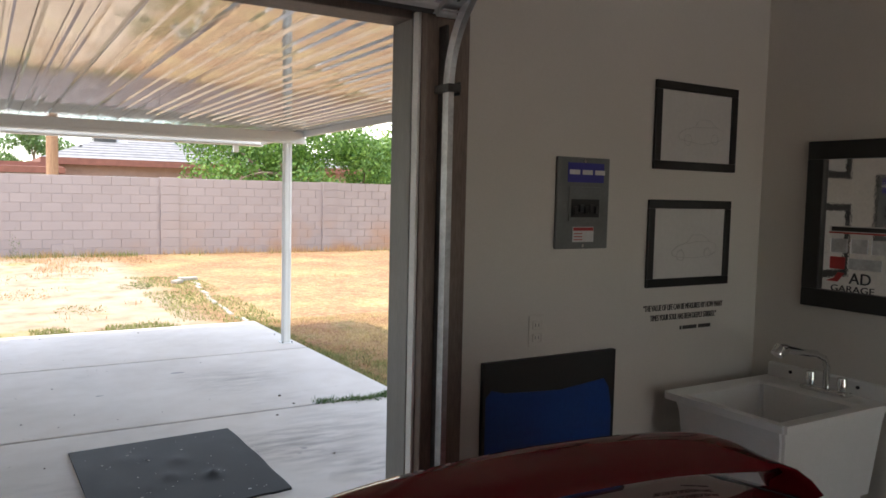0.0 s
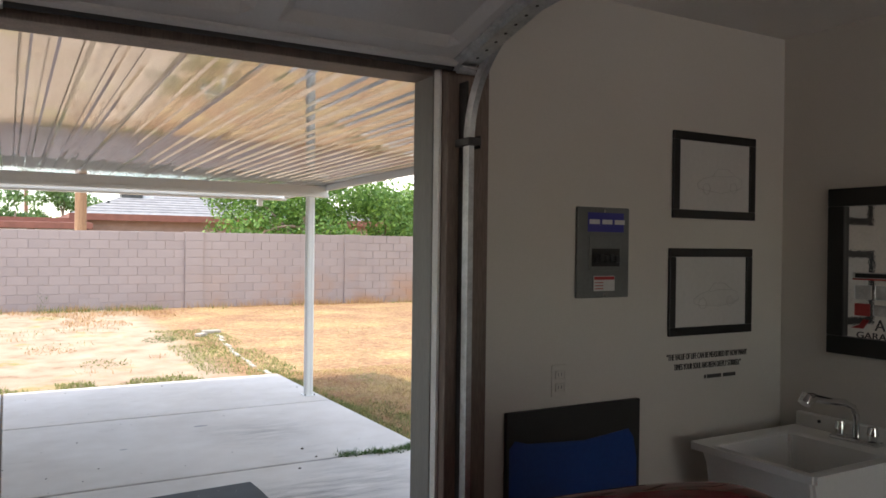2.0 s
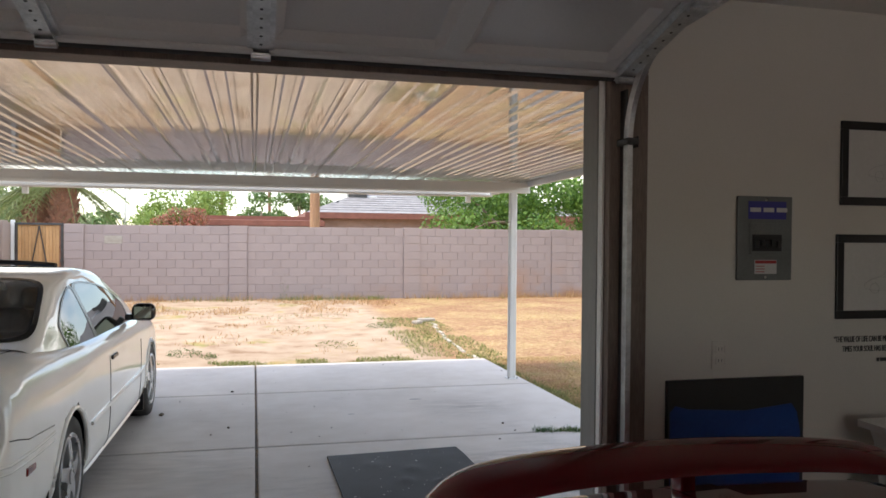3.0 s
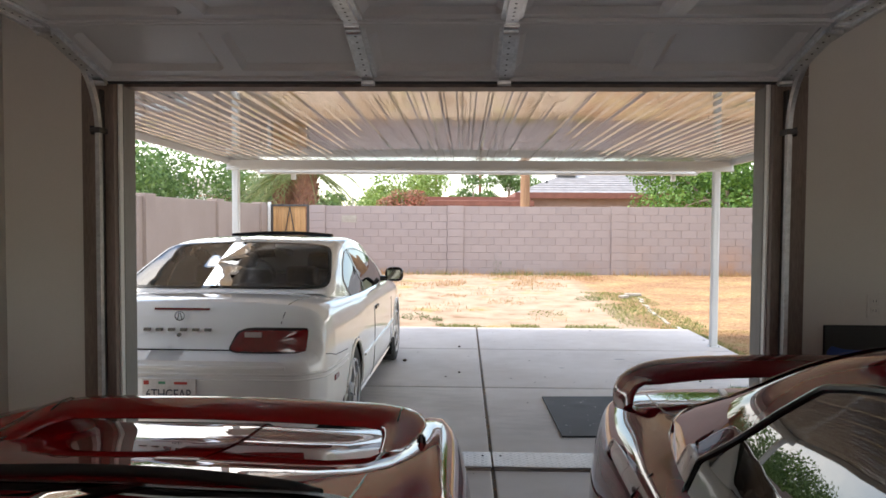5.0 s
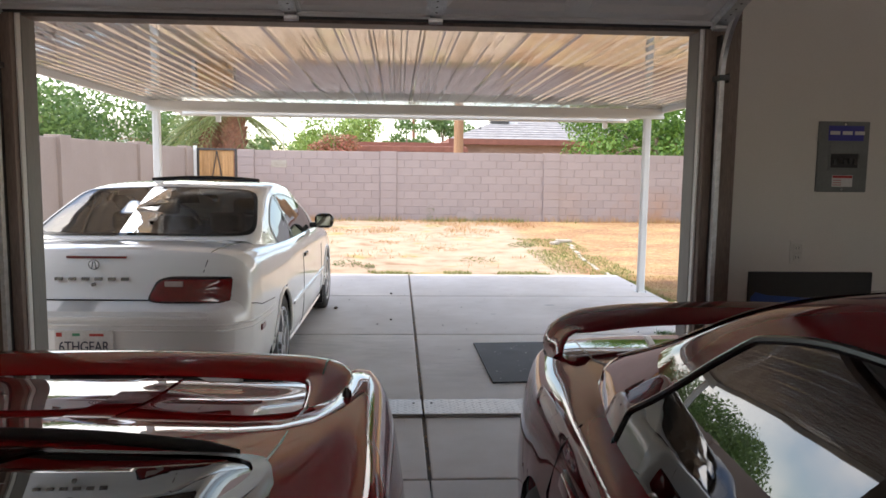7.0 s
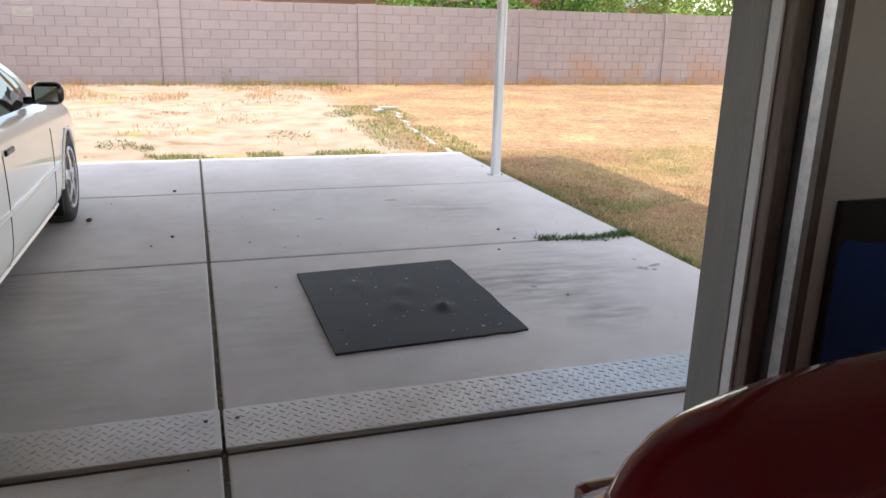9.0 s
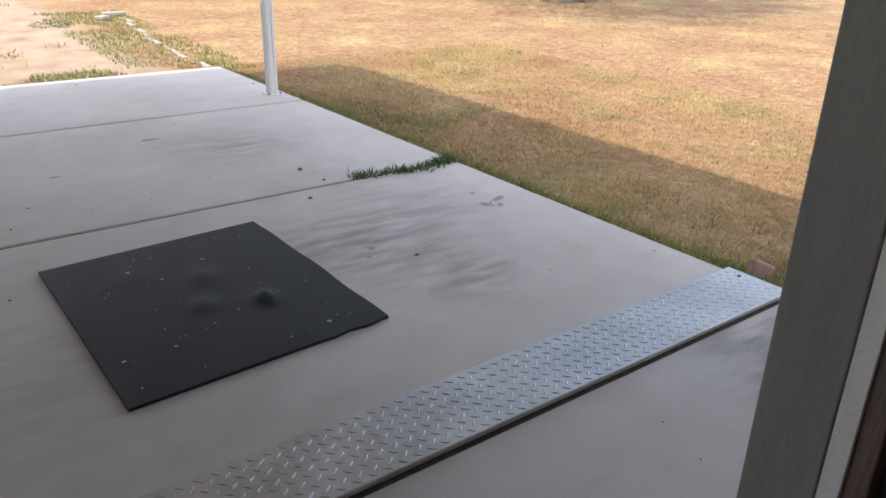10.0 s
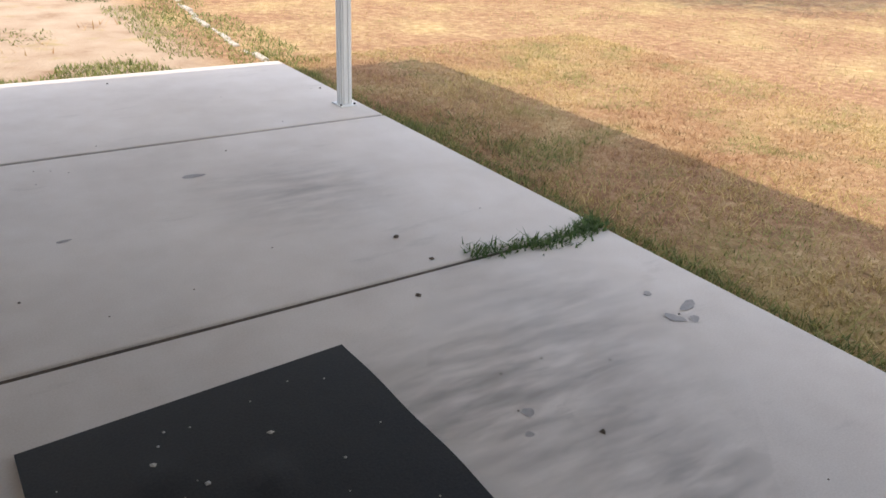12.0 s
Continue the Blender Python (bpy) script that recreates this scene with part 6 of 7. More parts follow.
part("basin", bm, M_TUB, tb, soft=True, angle=35)
part("splash_back", boxed(EX - 0.03, EX, SY, EY, RZ - 0.002, RZ + 0.06, 0.008), M_TUB, tb)
for x in (SX + 0.09, EX - 0.09):
    for y in (SY + 0.09, EY - 0.09):
        part("leg", boxed(x - 0.02, x + 0.02, y - 0.02, y + 0.02, 0, 0.501, 0.004), M_TUB, tb)
part("drain", rod(bmesh.new(), (2.55, 1.88, 0.5205), (2.55, 1.88, 0.523), 0.035, seg=20), M_CHROME, tb)
for y in (SY + 0.13, EY - 0.11):
    part("fixing_screw", rod(bmesh.new(), (EX - 0.03, y, RZ + 0.035), (EX - 0.034, y, RZ + 0.035), 0.007, seg=10), M_BREAKER, tb)
fc = thing("tap", "chrome two-handle tap with a pull-out spray head", "tap")
fx, fy = EX - 0.085, 1.84
part("base", boxed(fx - 0.03, fx + 0.03, fy - 0.095, fy + 0.095, RZ, RZ + 0.018, 0.008, 3), M_CHROME, fc, soft=True)
for y in (fy - 0.065, fy + 0.065):
    hd = bmesh.new()
    rod(hd, (fx, y, RZ + 0.022), (fx, y, RZ + 0.045), 0.016, seg=16)
    rod(hd, (fx, y, RZ + 0.040), (fx, y, RZ + 0.070), 0.021, 0.017, seg=16)
    part("handle", hd, M_CHROME, fc, soft=True)
bm = bmesh.new()
tube(bm, [(fx, fy, RZ + 0.02), (fx, fy, RZ + 0.10), (fx - 0.015, fy + 0.003, RZ + 0.135), (fx - 0.06, fy + 0.01, RZ + 0.155)], [0.013, 0.012, 0.012, 0.012], 14)
part("spout", bm, M_CHROME, fc, soft=True)
bm = bmesh.new()
tube(bm, [(fx - 0.06, fy + 0.01, RZ + 0.155), (fx - 0.14, fy + 0.025, RZ + 0.168), (fx - 0.21, fy + 0.04, RZ + 0.182)], [0.015, 0.014, 0.016], 14)
tube(bm, [(fx - 0.205, fy + 0.04, RZ + 0.182), (fx - 0.235, fy + 0.045, RZ + 0.18), (fx - 0.25, fy + 0.047, RZ + 0.162)], [0.019, 0.027, 0.023], 16)
part("spray_head", bm, M_CHROME, fc, soft=True)

# ---- rubber mat, stains, litter on the slab ----
bm = bmesh.new()
N = 28
c = [Vector((0.505, 3.862, 0)), Vector((1.462, 3.915, 0)), Vector((1.447, 5.095, 0)), Vector((0.486, 5.04, 0))]
gridp = []
for i in range(N + 1):
    row = []
    for j in range(N + 1):
        u, v = i / N, j / N
        p = c[0] * (1 - u) * (1 - v) + c[1] * u * (1 - v) + c[2] * u * v + c[3] * (1 - u) * v
        if u > 0.75:
            p.x += (u - 0.75) * 4 * (0.007 * math.exp(-((v - 0.55) / 0.3) ** 2) + 0.003 * math.sin(v * 17))
        if v < 0.1 and u > 0.7:
            p.y += 0.005 * math.sin(u * 40)
        z = 0.013
        for bu, bv, s, h in ((0.68, 0.35, 0.035, 0.028), (0.45, 0.42, 0.05, 0.014), (0.55, 0.62, 0.05, 0.012), (0.3, 0.75, 0.06, 0.008)):
            z += h * math.exp(-((u - bu) ** 2 + (v - bv) ** 2) / s**2)
        row.append((p.x, p.y, z))
    gridp.append(row)
vs = sheet(bm, gridp)
edge = [vs[i][0] for i in range(N + 1)] + [vs[N][j] for j in range(1, N + 1)] + [vs[i][N] for i in range(N - 1, -1, -1)] + [vs[0][j] for j in range(N - 1, 0, -1)]
lowv = [bm.verts.new((v.co.x, v.co.y, 0.001)) for v in edge]
for i in range(len(edge)):
    bm.faces.new((edge[i], lowv[i], lowv[(i + 1) % len(edge)], edge[(i + 1) % len(edge)]))
bmesh.ops.recalc_face_normals(bm, faces=bm.faces)
mat_ob = solo("rubber_mat", bm, M_MAT, "black rubber mat with bumps and pale flecks on the slab", "mat", soft=True)


def blotch(bm, x, y, rx, ry, turn, seed, z=0.0012, ragged=1.0):
    rr = np.random.default_rng(seed)
    n = 26
    ph = rr.uniform(0, 6.3, 4)
    mid = bm.verts.new((x, y, z))
    rim = []
    for k in range(n):
        a = 2 * math.pi * k / n
        r = 1 + ragged * (0.22 * math.sin(2 * a + ph[0]) + 0.16 * math.sin(3 * a + ph[1]) + 0.10 * math.sin(7 * a + ph[2]) + rr.normal(0, 0.04))
        u, v = rx * r * math.cos(a), ry * r * math.sin(a)
        rim.append(bm.verts.new((x + u * math.cos(turn) - v * math.sin(turn), y + u * math.sin(turn) + v * math.cos(turn), z)))
    for k in range(n):
        bm.faces.new((mid, rim[k], rim[(k + 1) % n]))
    return bm


def soft_stain(name, dark, amount, x, y, rad):
    """A stain that fades out from its middle into the concrete colour."""
    m, n, l, b = nodes_of(name)
    g = n.new("ShaderNodeNewGeometry")
    mp = n.new("ShaderNodeMapping")
    mp.vector_type = "POINT"
    mp.inputs["Location"].default_value = (-x / rad, -y / rad, 0)
    mp.inputs["Scale"].default_value = (1 / rad, 1 / rad, 0)
    l.new(g.outputs["Position"], mp.inputs["Vector"])
    ln = n.new("ShaderNodeVectorMath")
    ln.operation = "LENGTH"
    l.new(mp.outputs["Vector"], ln.inputs[0])
    nz = n.new("ShaderNodeTexNoise")
    nz.inputs["Scale"].default_value, nz.inputs["Detail"].default_value, nz.inputs["Roughness"].default_value = 3.0, 5, 0.55
    smear = n.new("ShaderNodeMapping")
    smear.inputs["Rotation"].default_value, smear.inputs["Scale"].default_value = (0, 0, 0.55), (1.2, 4.6, 1.0)
    l.new(g.outputs["Position"], smear.inputs["Vector"])
    l.new(smear.outputs["Vector"], nz.inputs["Vector"])
    fade = n.new("ShaderNodeMapRange")
    fade.inputs["From Min"].default_value, fade.inputs["From Max"].default_value = 1.0, 0.15
    l.new(ln.outputs["Value"], fade.inputs["Value"])
    rp = n.new("ShaderNodeMapRange")
    rp.inputs["From Min"].default_value, rp.inputs["From Max"].default_value = 0.36, 0.66
    l.new(nz.outputs["Fac"], rp.inputs["Value"])
    mu = n.new("ShaderNodeMath")
    mu.operation = "MULTIPLY"
    l.new(fade.outputs["Result"], mu.inputs[0])
    l.new(rp.outputs["Result"], mu.inputs[1])
    am = n.new("ShaderNodeMath")
    am.operation, am.use_clamp = "MULTIPLY", True
    am.inputs[1].default_value = amount * 0.42
    l.new(mu.outputs["Value"], am.inputs[0])
    b.inputs["Base Color"].default_value = (*dark, 1)
    b.inputs["Roughness"].default_value = 0.6
    tr = n.new("ShaderNodeBsdfTransparent")
    mx = n.new("ShaderNodeMixShader")
    l.new(am.outputs["Value"], mx.inputs["Fac"])
    l.new(tr.outputs["BSDF"], mx.inputs[1])
    l.new(b.outputs["BSDF"], mx.inputs[2])
    l.new(mx.outputs["Shader"], n["Material Output"].inputs["Surface"])
    return m


def stain(x, y, rx, ry, turn, seed, dark=(0.12, 0.11, 0.10), amount=1.6):
    m = soft_stain("stain", dark, amount, x, y, max(rx, ry))
    bm = bmesh.new()
    blotch(bm, x, y, max(rx, ry) * 1.1, max(rx, ry) * 1.1, turn, seed, 0.0012 + 0.0002 * (seed % 5))
    part("stain", bm, m, pat, kind="stuff")


stain(2.58, 2.74, 0.56, 0.30, 0.2, 1, (0.10, 0.085, 0.075), 2.0)
stain(1.95, 4.45, 0.60, 0.42, 0.6, 2, (0.15, 0.135, 0.125), 0.6)
stain(1.62, 4.70, 0.30, 0.50, 0.3, 3, (0.15, 0.14, 0.13), 0.6)
stain(1.95, 4.02, 0.30, 0.22, 0.4, 4, (0.15, 0.14, 0.13), 0.6)
stain(2.25, 5.0, 0.5, 0.35, 0.7, 5, (0.16, 0.15, 0.14), 0.45)
stain(0.35, 4.2, 0.45, 0.6, 0.1, 6, (0.17, 0.155, 0.14), 0.4)
stain(-0.75, 3.9, 0.5, 0.4, 0.1, 7, (0.17, 0.16, 0.145), 0.2)
stain(1.9, 6.4, 0.6, 0.4, 0.3, 8, (0.18, 0.17, 0.16), 0.6)
stain(-1.2, 5.1, 0.9, 1.6, 0.0, 9, (0.15, 0.14, 0.13), 0.2)
stain(-0.5, 4.9, 0.7, 0.5, 0.4, 10, (0.18, 0.17, 0.15), 0.2)
for x, y, rx, ry, tn, sd_ in ((2.57, 4.68, 0.050, 0.030, 1.9, 11), (2.685, 4.72, 0.062, 0.028, 0.35, 12), (2.63, 4.64, 0.03, 0.022, 0.9, 18), (2.62, 4.86, 0.022, 0.02, 0, 13), (1.76, 4.52, 0.028, 0.022, 0.3, 14), (1.70, 4.44, 0.02, 0.014, 0.3, 15), (1.50, 6.86, 0.08, 0.03, 0.1, 16), (0.82, 6.35, 0.045, 0.014, 0.1, 17)):
    part("spill", blotch(bmesh.new(), x, y, rx * 0.75, ry * 0.8, tn, sd_, 0.0022, 0.5), M_STAIN, pat, kind="stuff")

# flecks on the mat and crumbs on the slab
fl = np.random.default_rng(21)
verts, faces = [], []
for k in range(46):
    u, v = fl.uniform(0.06, 0.94, 2)
    p = c[0] * (1 - u) * (1 - v) + c[1] * u * (1 - v) + c[2] * u * v + c[3] * (1 - u) * v
    s = fl.choice([0.003, 0.005, 0.009], p=[0.6, 0.3, 0.1])
    z = 0.0145
    for bu, bv, q, h in ((0.68, 0.35, 0.035, 0.028), (0.45, 0.42, 0.05, 0.014), (0.55, 0.62, 0.05, 0.012), (0.3, 0.75, 0.06, 0.008)):
        z += h * math.exp(-((u - bu) ** 2 + (v - bv) ** 2) / q**2)
    base = len(verts)
    for a in range(5):
        r = s * fl.uniform(0.6, 1.4)
        verts.append((p.x + r * math.cos(a * 1.257), p.y + r * math.sin(a * 1.257), z))
    verts.append((p.x, p.y, z + 0.003))
    faces += [(base + a, base + (a + 1) % 5, base + 5) for a in range(5)]
tagged(from_arrays("mat_flecks", verts, faces, M_SPECK), "pale dried flecks scattered over the rubber mat", "debris", kind="stuff")
verts, faces = [], []
for k in range(70):
    x, y, s = fl.uniform(-1.0, 2.85), fl.uniform(2.4, 9.0), fl.choice([0.004, 0.007, 0.012], p=[0.6, 0.32, 0.08])
    base = len(verts)
    for a in range(4):
        r = s * fl.uniform(0.5, 1.5)
        verts.append((x + r * math.cos(a * 1.57 + k), y + r * math.sin(a * 1.57 + k), 0.0015))
    verts.append((x, y, 0.002 + s * 0.7))
    faces += [(base + a, base + (a + 1) % 4, base + 4) for a in range(4)]
tagged(from_arrays("slab_crumbs", verts, faces, M_DARKGAP), "dark crumbs and bits of leaf on the concrete", "debris", kind="stuff")
for x, y, s in ((-0.80, 6.62, 0.022), (-0.22, 6.05, 0.012), (-0.23, 7.55, 0.014), (2.03, 5.75, 0.011)):
    bm = bmesh.new()
    bmesh.ops.create_icosphere(bm, subdivisions=2, radius=s)
    for v in bm.verts:
        v.co *= 1 + 0.35 * noise.noise(v.co * 60 + Vector((x, y, 0)))
        v.co.z = max(-s * 0.5, v.co.z * 0.7)
    bmesh.ops.translate(bm, vec=(x, y, s * 0.5 + 0.001), verts=bm.verts)
    solo("pebble", bm, M_DARKGAP, "dark dry clod lying on the concrete", "pebble", group="clods on the slab")


# ---- blades, weeds and leaves ----
def blades(name, pts, height, spread_, material, label, category, width=0.004, per=1, seed=1):
    r = np.random.default_rng(seed)
    pts = np.repeat(np.asarray(pts), per, axis=0)
    n = len(pts)
    h = height * r.uniform(0.45, 1.25, n)
    a = r.uniform(0, 2 * np.pi, n)
    lean = r.uniform(0.2, 1.0, n) * spread_ * h
    base = pts + np.column_stack([r.normal(0, 0.012, n), r.normal(0, 0.012, n), np.zeros(n)])
    side = np.column_stack([-np.sin(a), np.cos(a), np.zeros(n)]) * (width * r.uniform(0.6, 1.4, n))[:, None]
    tip = base + np.column_stack([np.cos(a) * lean, np.sin(a) * lean, h])
    v = np.stack([base - side, base + side, tip], axis=1).reshape(-1, 3)
    me = bpy.data.meshes.new(name)
    me.from_pydata(v.tolist(), [], np.arange(3 * n).reshape(-1, 3).tolist())
    me.materials.append(material)
    return tagged(new(name, me), label, category, kind="stuff")


def scatter(n, x0, x1, y0, y1, seed, keep=None):
    r = np.random.default_rng(seed)
    x, y = r.uniform(x0, x1, n), r.uniform(y0, y1, n)
    out = []
    for a, b in zip(x, y):
        if keep is None or keep(a, b):
            out.append((a, b, ground_z(a, b) - 0.004))
    return np.array(out)


def patchy(f, lo, off=0.0):
    return lambda x, y: noise.noise((x * f + off, y * f, off)) > lo


def soft_patch(f, lo, off, fade):
    """Tufts that thin out towards the rim of each patch."""
    dice = np.random.default_rng(int(off * 10) + 5)
    return lambda x, y: noise.noise((x * f + off, y * f, off)) + 0.4 * noise.noise((x * f * 4, y * f * 4, off)) - lo - fade(x, y) > dice.uniform(-0.3, 0.45)


tufted = soft_patch(1.7, -0.12, 3, lambda x, y: 0.9 * max(0.0, math.hypot((x - 3.75) / 1.2, (y - 2.75) / 0.8) - 0.55))
verge = soft_patch(1.6, 0.0, 1, lambda x, y: 0.7 * max(0.0, x - 3.05))


blades("lawn_blades", np.vstack([scatter(105000, 2.94, 6.6, 1.6, 9.6, 3), scatter(26000, 3.3, 13, 9.4, 18.9, 4, patchy(0.5, -0.25)), scatter(26000, 6.6, 13, 1, 9.6, 41)]), 0.030, 2.2, M_DRY, "dry straw-coloured lawn blades", "grass", 0.0028, 1, 5)
blades("green_lawn_blades", np.vstack([scatter(17000, 2.93, 4.0, 2.2, 8.0, 6, verge), scatter(6000, 2.93, 3.12, 2.3, 9.2, 7), scatter(17000, 3.0, 5.2, 1.9, 3.9, 8, tufted), scatter(5000, 4, 12, 4, 18, 9, patchy(0.6, 0.32, 9))])[::1], 0.042, 1.9, M_GREEN, "green grass tufts along the slab edge", "grass", 0.0035, 1, 10)
blades("dirt_edge_grass", np.vstack([scatter(8000, -2.9, 3.1, 9.25, 9.9, 11, patchy(1.1, -0.05)), scatter(6500, -5, 3.2, 9.8, 18.8, 12, patchy(0.7, 0.22, 5)), scatter(5500, 2.2, 3.4, 9.3, 14.5, 13, patchy(1.2, -0.25, 2))]), 0.045, 1.6, M_GREEN, "thin green weeds over the bare dirt", "weeds", 0.006, 1, 14)
blades("straw_weeds", np.vstack([scatter(9000, -5.2, 3.2, 15.5, 18.9, 15, patchy(0.6, 0.05, 7)), scatter(3500, -5, 3, 10, 16, 16, patchy(0.9, 0.3, 4))]), 0.07, 1.2, M_STRAW, "dead reddish straw over the dirt", "weeds", 0.007, 1, 17)
clumpy = soft_patch(3.2, 0.10, 6, lambda x, y: 0.25 * max(0.0, x - 3.6))
blades("straw_tufts", np.vstack([scatter(30000, 2.94, 5.6, 1.7, 8.6, 44, clumpy), scatter(9000, 5.4, 12, 3, 16, 45, patchy(1.5, 0.25, 2))]), 0.055, 1.7, M_DRY, "longer dry grass tufts in the lawn", "grass", 0.0032, 1, 46)
blades("verge_tufts", scatter(16000, 2.94, 4.9, 1.9, 4.1, 47, soft_patch(3.6, 0.05, 8, lambda x, y: 0.7 * max(0.0, math.hypot((x - 3.7) / 1.0, (y - 2.7) / 0.75) - 0.6))), 0.075, 1.4, M_GREEN, "longer green grass tufts beside the slab", "grass", 0.0038, 1, 48)
r18 = np.random.default_rng(18)
blades("wall_weeds", np.array([(x + r18.normal(0, 0.12), 18.75 + r18.normal(0, 0.09), 0.0) for x in r18.uniform(-4.5, 13, 120) for _ in range(22)]), 0.20, 0.55, M_STRAW, "tall dry weeds along the foot of the wall", "weeds", 0.006, 1, 19)
blades("wall_green_weeds", np.array([(x + r18.normal(0, 0.15), 18.6 + r18.normal(0, 0.14), 0.0) for x in list(r18.uniform(0.2, 3.0, 26)) + list(r18.uniform(-4.5, 12, 18)) for _ in range(26)]), 0.16, 0.7, M_GREEN, "green weeds along the foot of the wall", "weeds", 0.006, 1, 20)


def clump(x, y, rad, hgt, n, material, label, seed):
    r = np.random.default_rng(seed)
    verts, faces = [], []
    for _ in range(n):
        a, q = r.uniform(0, 6.283), rad * math.sqrt(r.uniform(0, 1))
        p = np.array((x + q * math.cos(a), y + q * math.sin(a), ground_z(x, y) + hgt * r.uniform(0.0, 1.0) * (1 - 0.6 * q / rad)))
        d = r.normal(0, 1, 3)
        d /= np.linalg.norm(d)
        e = np.cross(d, (0.2, 0.5, 0.8))
        s = r.uniform(0.012, 0.026)
        base = len(verts)
        verts += [tuple(p - d * s), tuple(p + e * s * 0.35), tuple(p + d * s), tuple(p - e * s * 0.35)]
        faces.append((base, base + 1, base + 2, base + 3))
    return tagged(from_arrays("weed_clump", verts, faces, material), label, "weed", group="weed clumps", kind="stuff")


clump(-0.95, 10.6, 0.25, 0.12, 240, M_WEED, "dark green weed clump on the bare dirt", 31)
clump(-0.6, 10.3, 0.12, 0.10, 120, M_WEED, "dark green weed clump on the bare dirt", 32)
clump(2.2, 13.2, 0.30, 0.10, 260, M_WEED, "grey-green weed clump on the bare dirt", 33)
clump(0.6, 12.6, 0.35, 0.06, 200, M_STRAW, "dead brown weed clump on the bare dirt", 34)
clump(-0.4, 13.6, 0.3, 0.06, 200, M_STRAW, "dead brown weed clump on the bare dirt", 35)
clump(1.2, 11.2, 0.35, 0.07, 200, M_GREEN, "pale green weed clump on the bare dirt", 36)
clump(0.7, 18.7, 0.12, 0.75, 110, M_WEED, "tall dark weed by the block wall", 37)
# weeds that fill the end of a slab joint
r = np.random.default_rng(40)
pts = np.array([(x, 5.42 + r.normal(0, 0.03) + 0.03 * math.sin(x * 9), 0.0) for x in 2.92 - 0.72 * r.uniform(0, 1, 760) ** 1.6])
blades("joint_weeds", pts, 0.030, 2.2, M_WEED, "green weeds growing from a slab joint", "weeds", 0.0045, 1, 42)
pts = np.array([(r.normal(0, 0.006), y, -0.008) for y in r.uniform(2.3, 9.2, 260)])
blades("joint_moss", pts, 0.012, 1.0, M_STRAW, "dry bits caught in the long joint", "weeds", 0.004, 1, 43)

# ---- edging stones, loose block, hose, can, pavers ----
ed = thing("edging", "row of pale concrete edging stones beside the lawn", "edging")
for k in range(14):
    y = 9.35 + k * 0.33
    x = 2.92 + 0.006 * k * k * 0.33 + 0.02 * math.sin(k * 1.7)
    bm = boxed(-0.032, 0.032, -0.155, 0.155, -0.08, -0.006 + 0.012 * math.sin(k * 2.3), 0.016, 2)
    bmesh.ops.rotate(bm, cent=(0, 0, 0), matrix=Matrix.Rotation(0.12 * math.sin(k * 3.1) - 0.05, 3, "Z"), verts=bm.verts)
    bmesh.ops.translate(bm, vec=(x, y, ground_z(x, y) + 0.02), verts=bm.verts)
    part("stone", bm, M_STONE, ed)
for x, y, a, w in ((3.2, 13.95, 0.1, 0.16), (2.95, 13.6, 0.7, 0.09)):
    bm = boxed(-w, w, -0.07, 0.07, -0.03, 0.03, 0.015, 2)
    bmesh.ops.rotate(bm, cent=(0, 0, 0), matrix=Matrix.Rotation(a, 3, "Z"), verts=bm.verts)
    bmesh.ops.translate(bm, vec=(x, y, ground_z(x, y) + 0.025), verts=bm.verts)
    solo("paving_block", bm, M_STONE, "loose pale paving block lying in the grass", "stone", group="loose blocks")
hz = ground_z(4.3, 2.7)
hs = bmesh.new()
pts = []
rr = np.random.default_rng(50)
for k in range(7 * 28):
    a = 2 * math.pi * k / 28
    turn = k // 28
    ra = 0.30 - 0.018 * (turn % 4) + 0.03 * math.sin(a * 0.93 + turn * 1.7)
    pts.append((4.33 + ra * math.cos(a) + 0.03 * math.sin(turn * 2.1), 2.73 + ra * 0.86 * math.sin(a) + 0.03 * math.cos(turn * 1.3), hz + 0.02 + 0.011 * turn + 0.008 * math.sin(a * 2 + turn)))
tube(hs, pts, 0.0095, 8)
solo("garden_hose", hs, M_HOSE, "coiled green garden hose lying on the grass", "hose", soft=True)
cz = ground_z(5.15, 2.78)
cn = thing("rubbish_can", "beige plastic rubbish can standing on the lawn", "rubbish can")
bm = bmesh.new()
seg = 40
prof_c = [(0.185, 0.0), (0.192, 0.02), (0.205, 0.30), (0.215, 0.52), (0.228, 0.525), (0.230, 0.555), (0.218, 0.56), (0.205, 0.54), (0.19, 0.05)]
rings = [[bm.verts.new((5.15 + q * math.cos(2 * math.pi * k / seg), 2.78 + q * math.sin(2 * math.pi * k / seg), cz + z)) for k in range(seg)] for q, z in prof_c]
for a, b in zip(rings, rings[1:]):
    for k in range(seg):
        bm.faces.new((a[k], a[(k + 1) % seg], b[(k + 1) % seg], b[k]))
bm.faces.new(rings[0][::-1])
bm.faces.new(rings[-1])
bmesh.ops.recalc_face_normals(bm, faces=bm.faces)
part("tub", bm, M_CAN, cn, soft=True, angle=40)
bm = bmesh.new()
tube(bm, [(5.15 + 0.225 * math.cos(a), 2.78 + 0.225 * math.sin(a), cz + 0.50 - 0.06 * math.sin((a - 3.6) / 1.3 * math.pi)) for a in np.linspace(3.6, 4.9, 12)], 0.006, 8)
part("bail_handle", bm, M_GALV, cn)
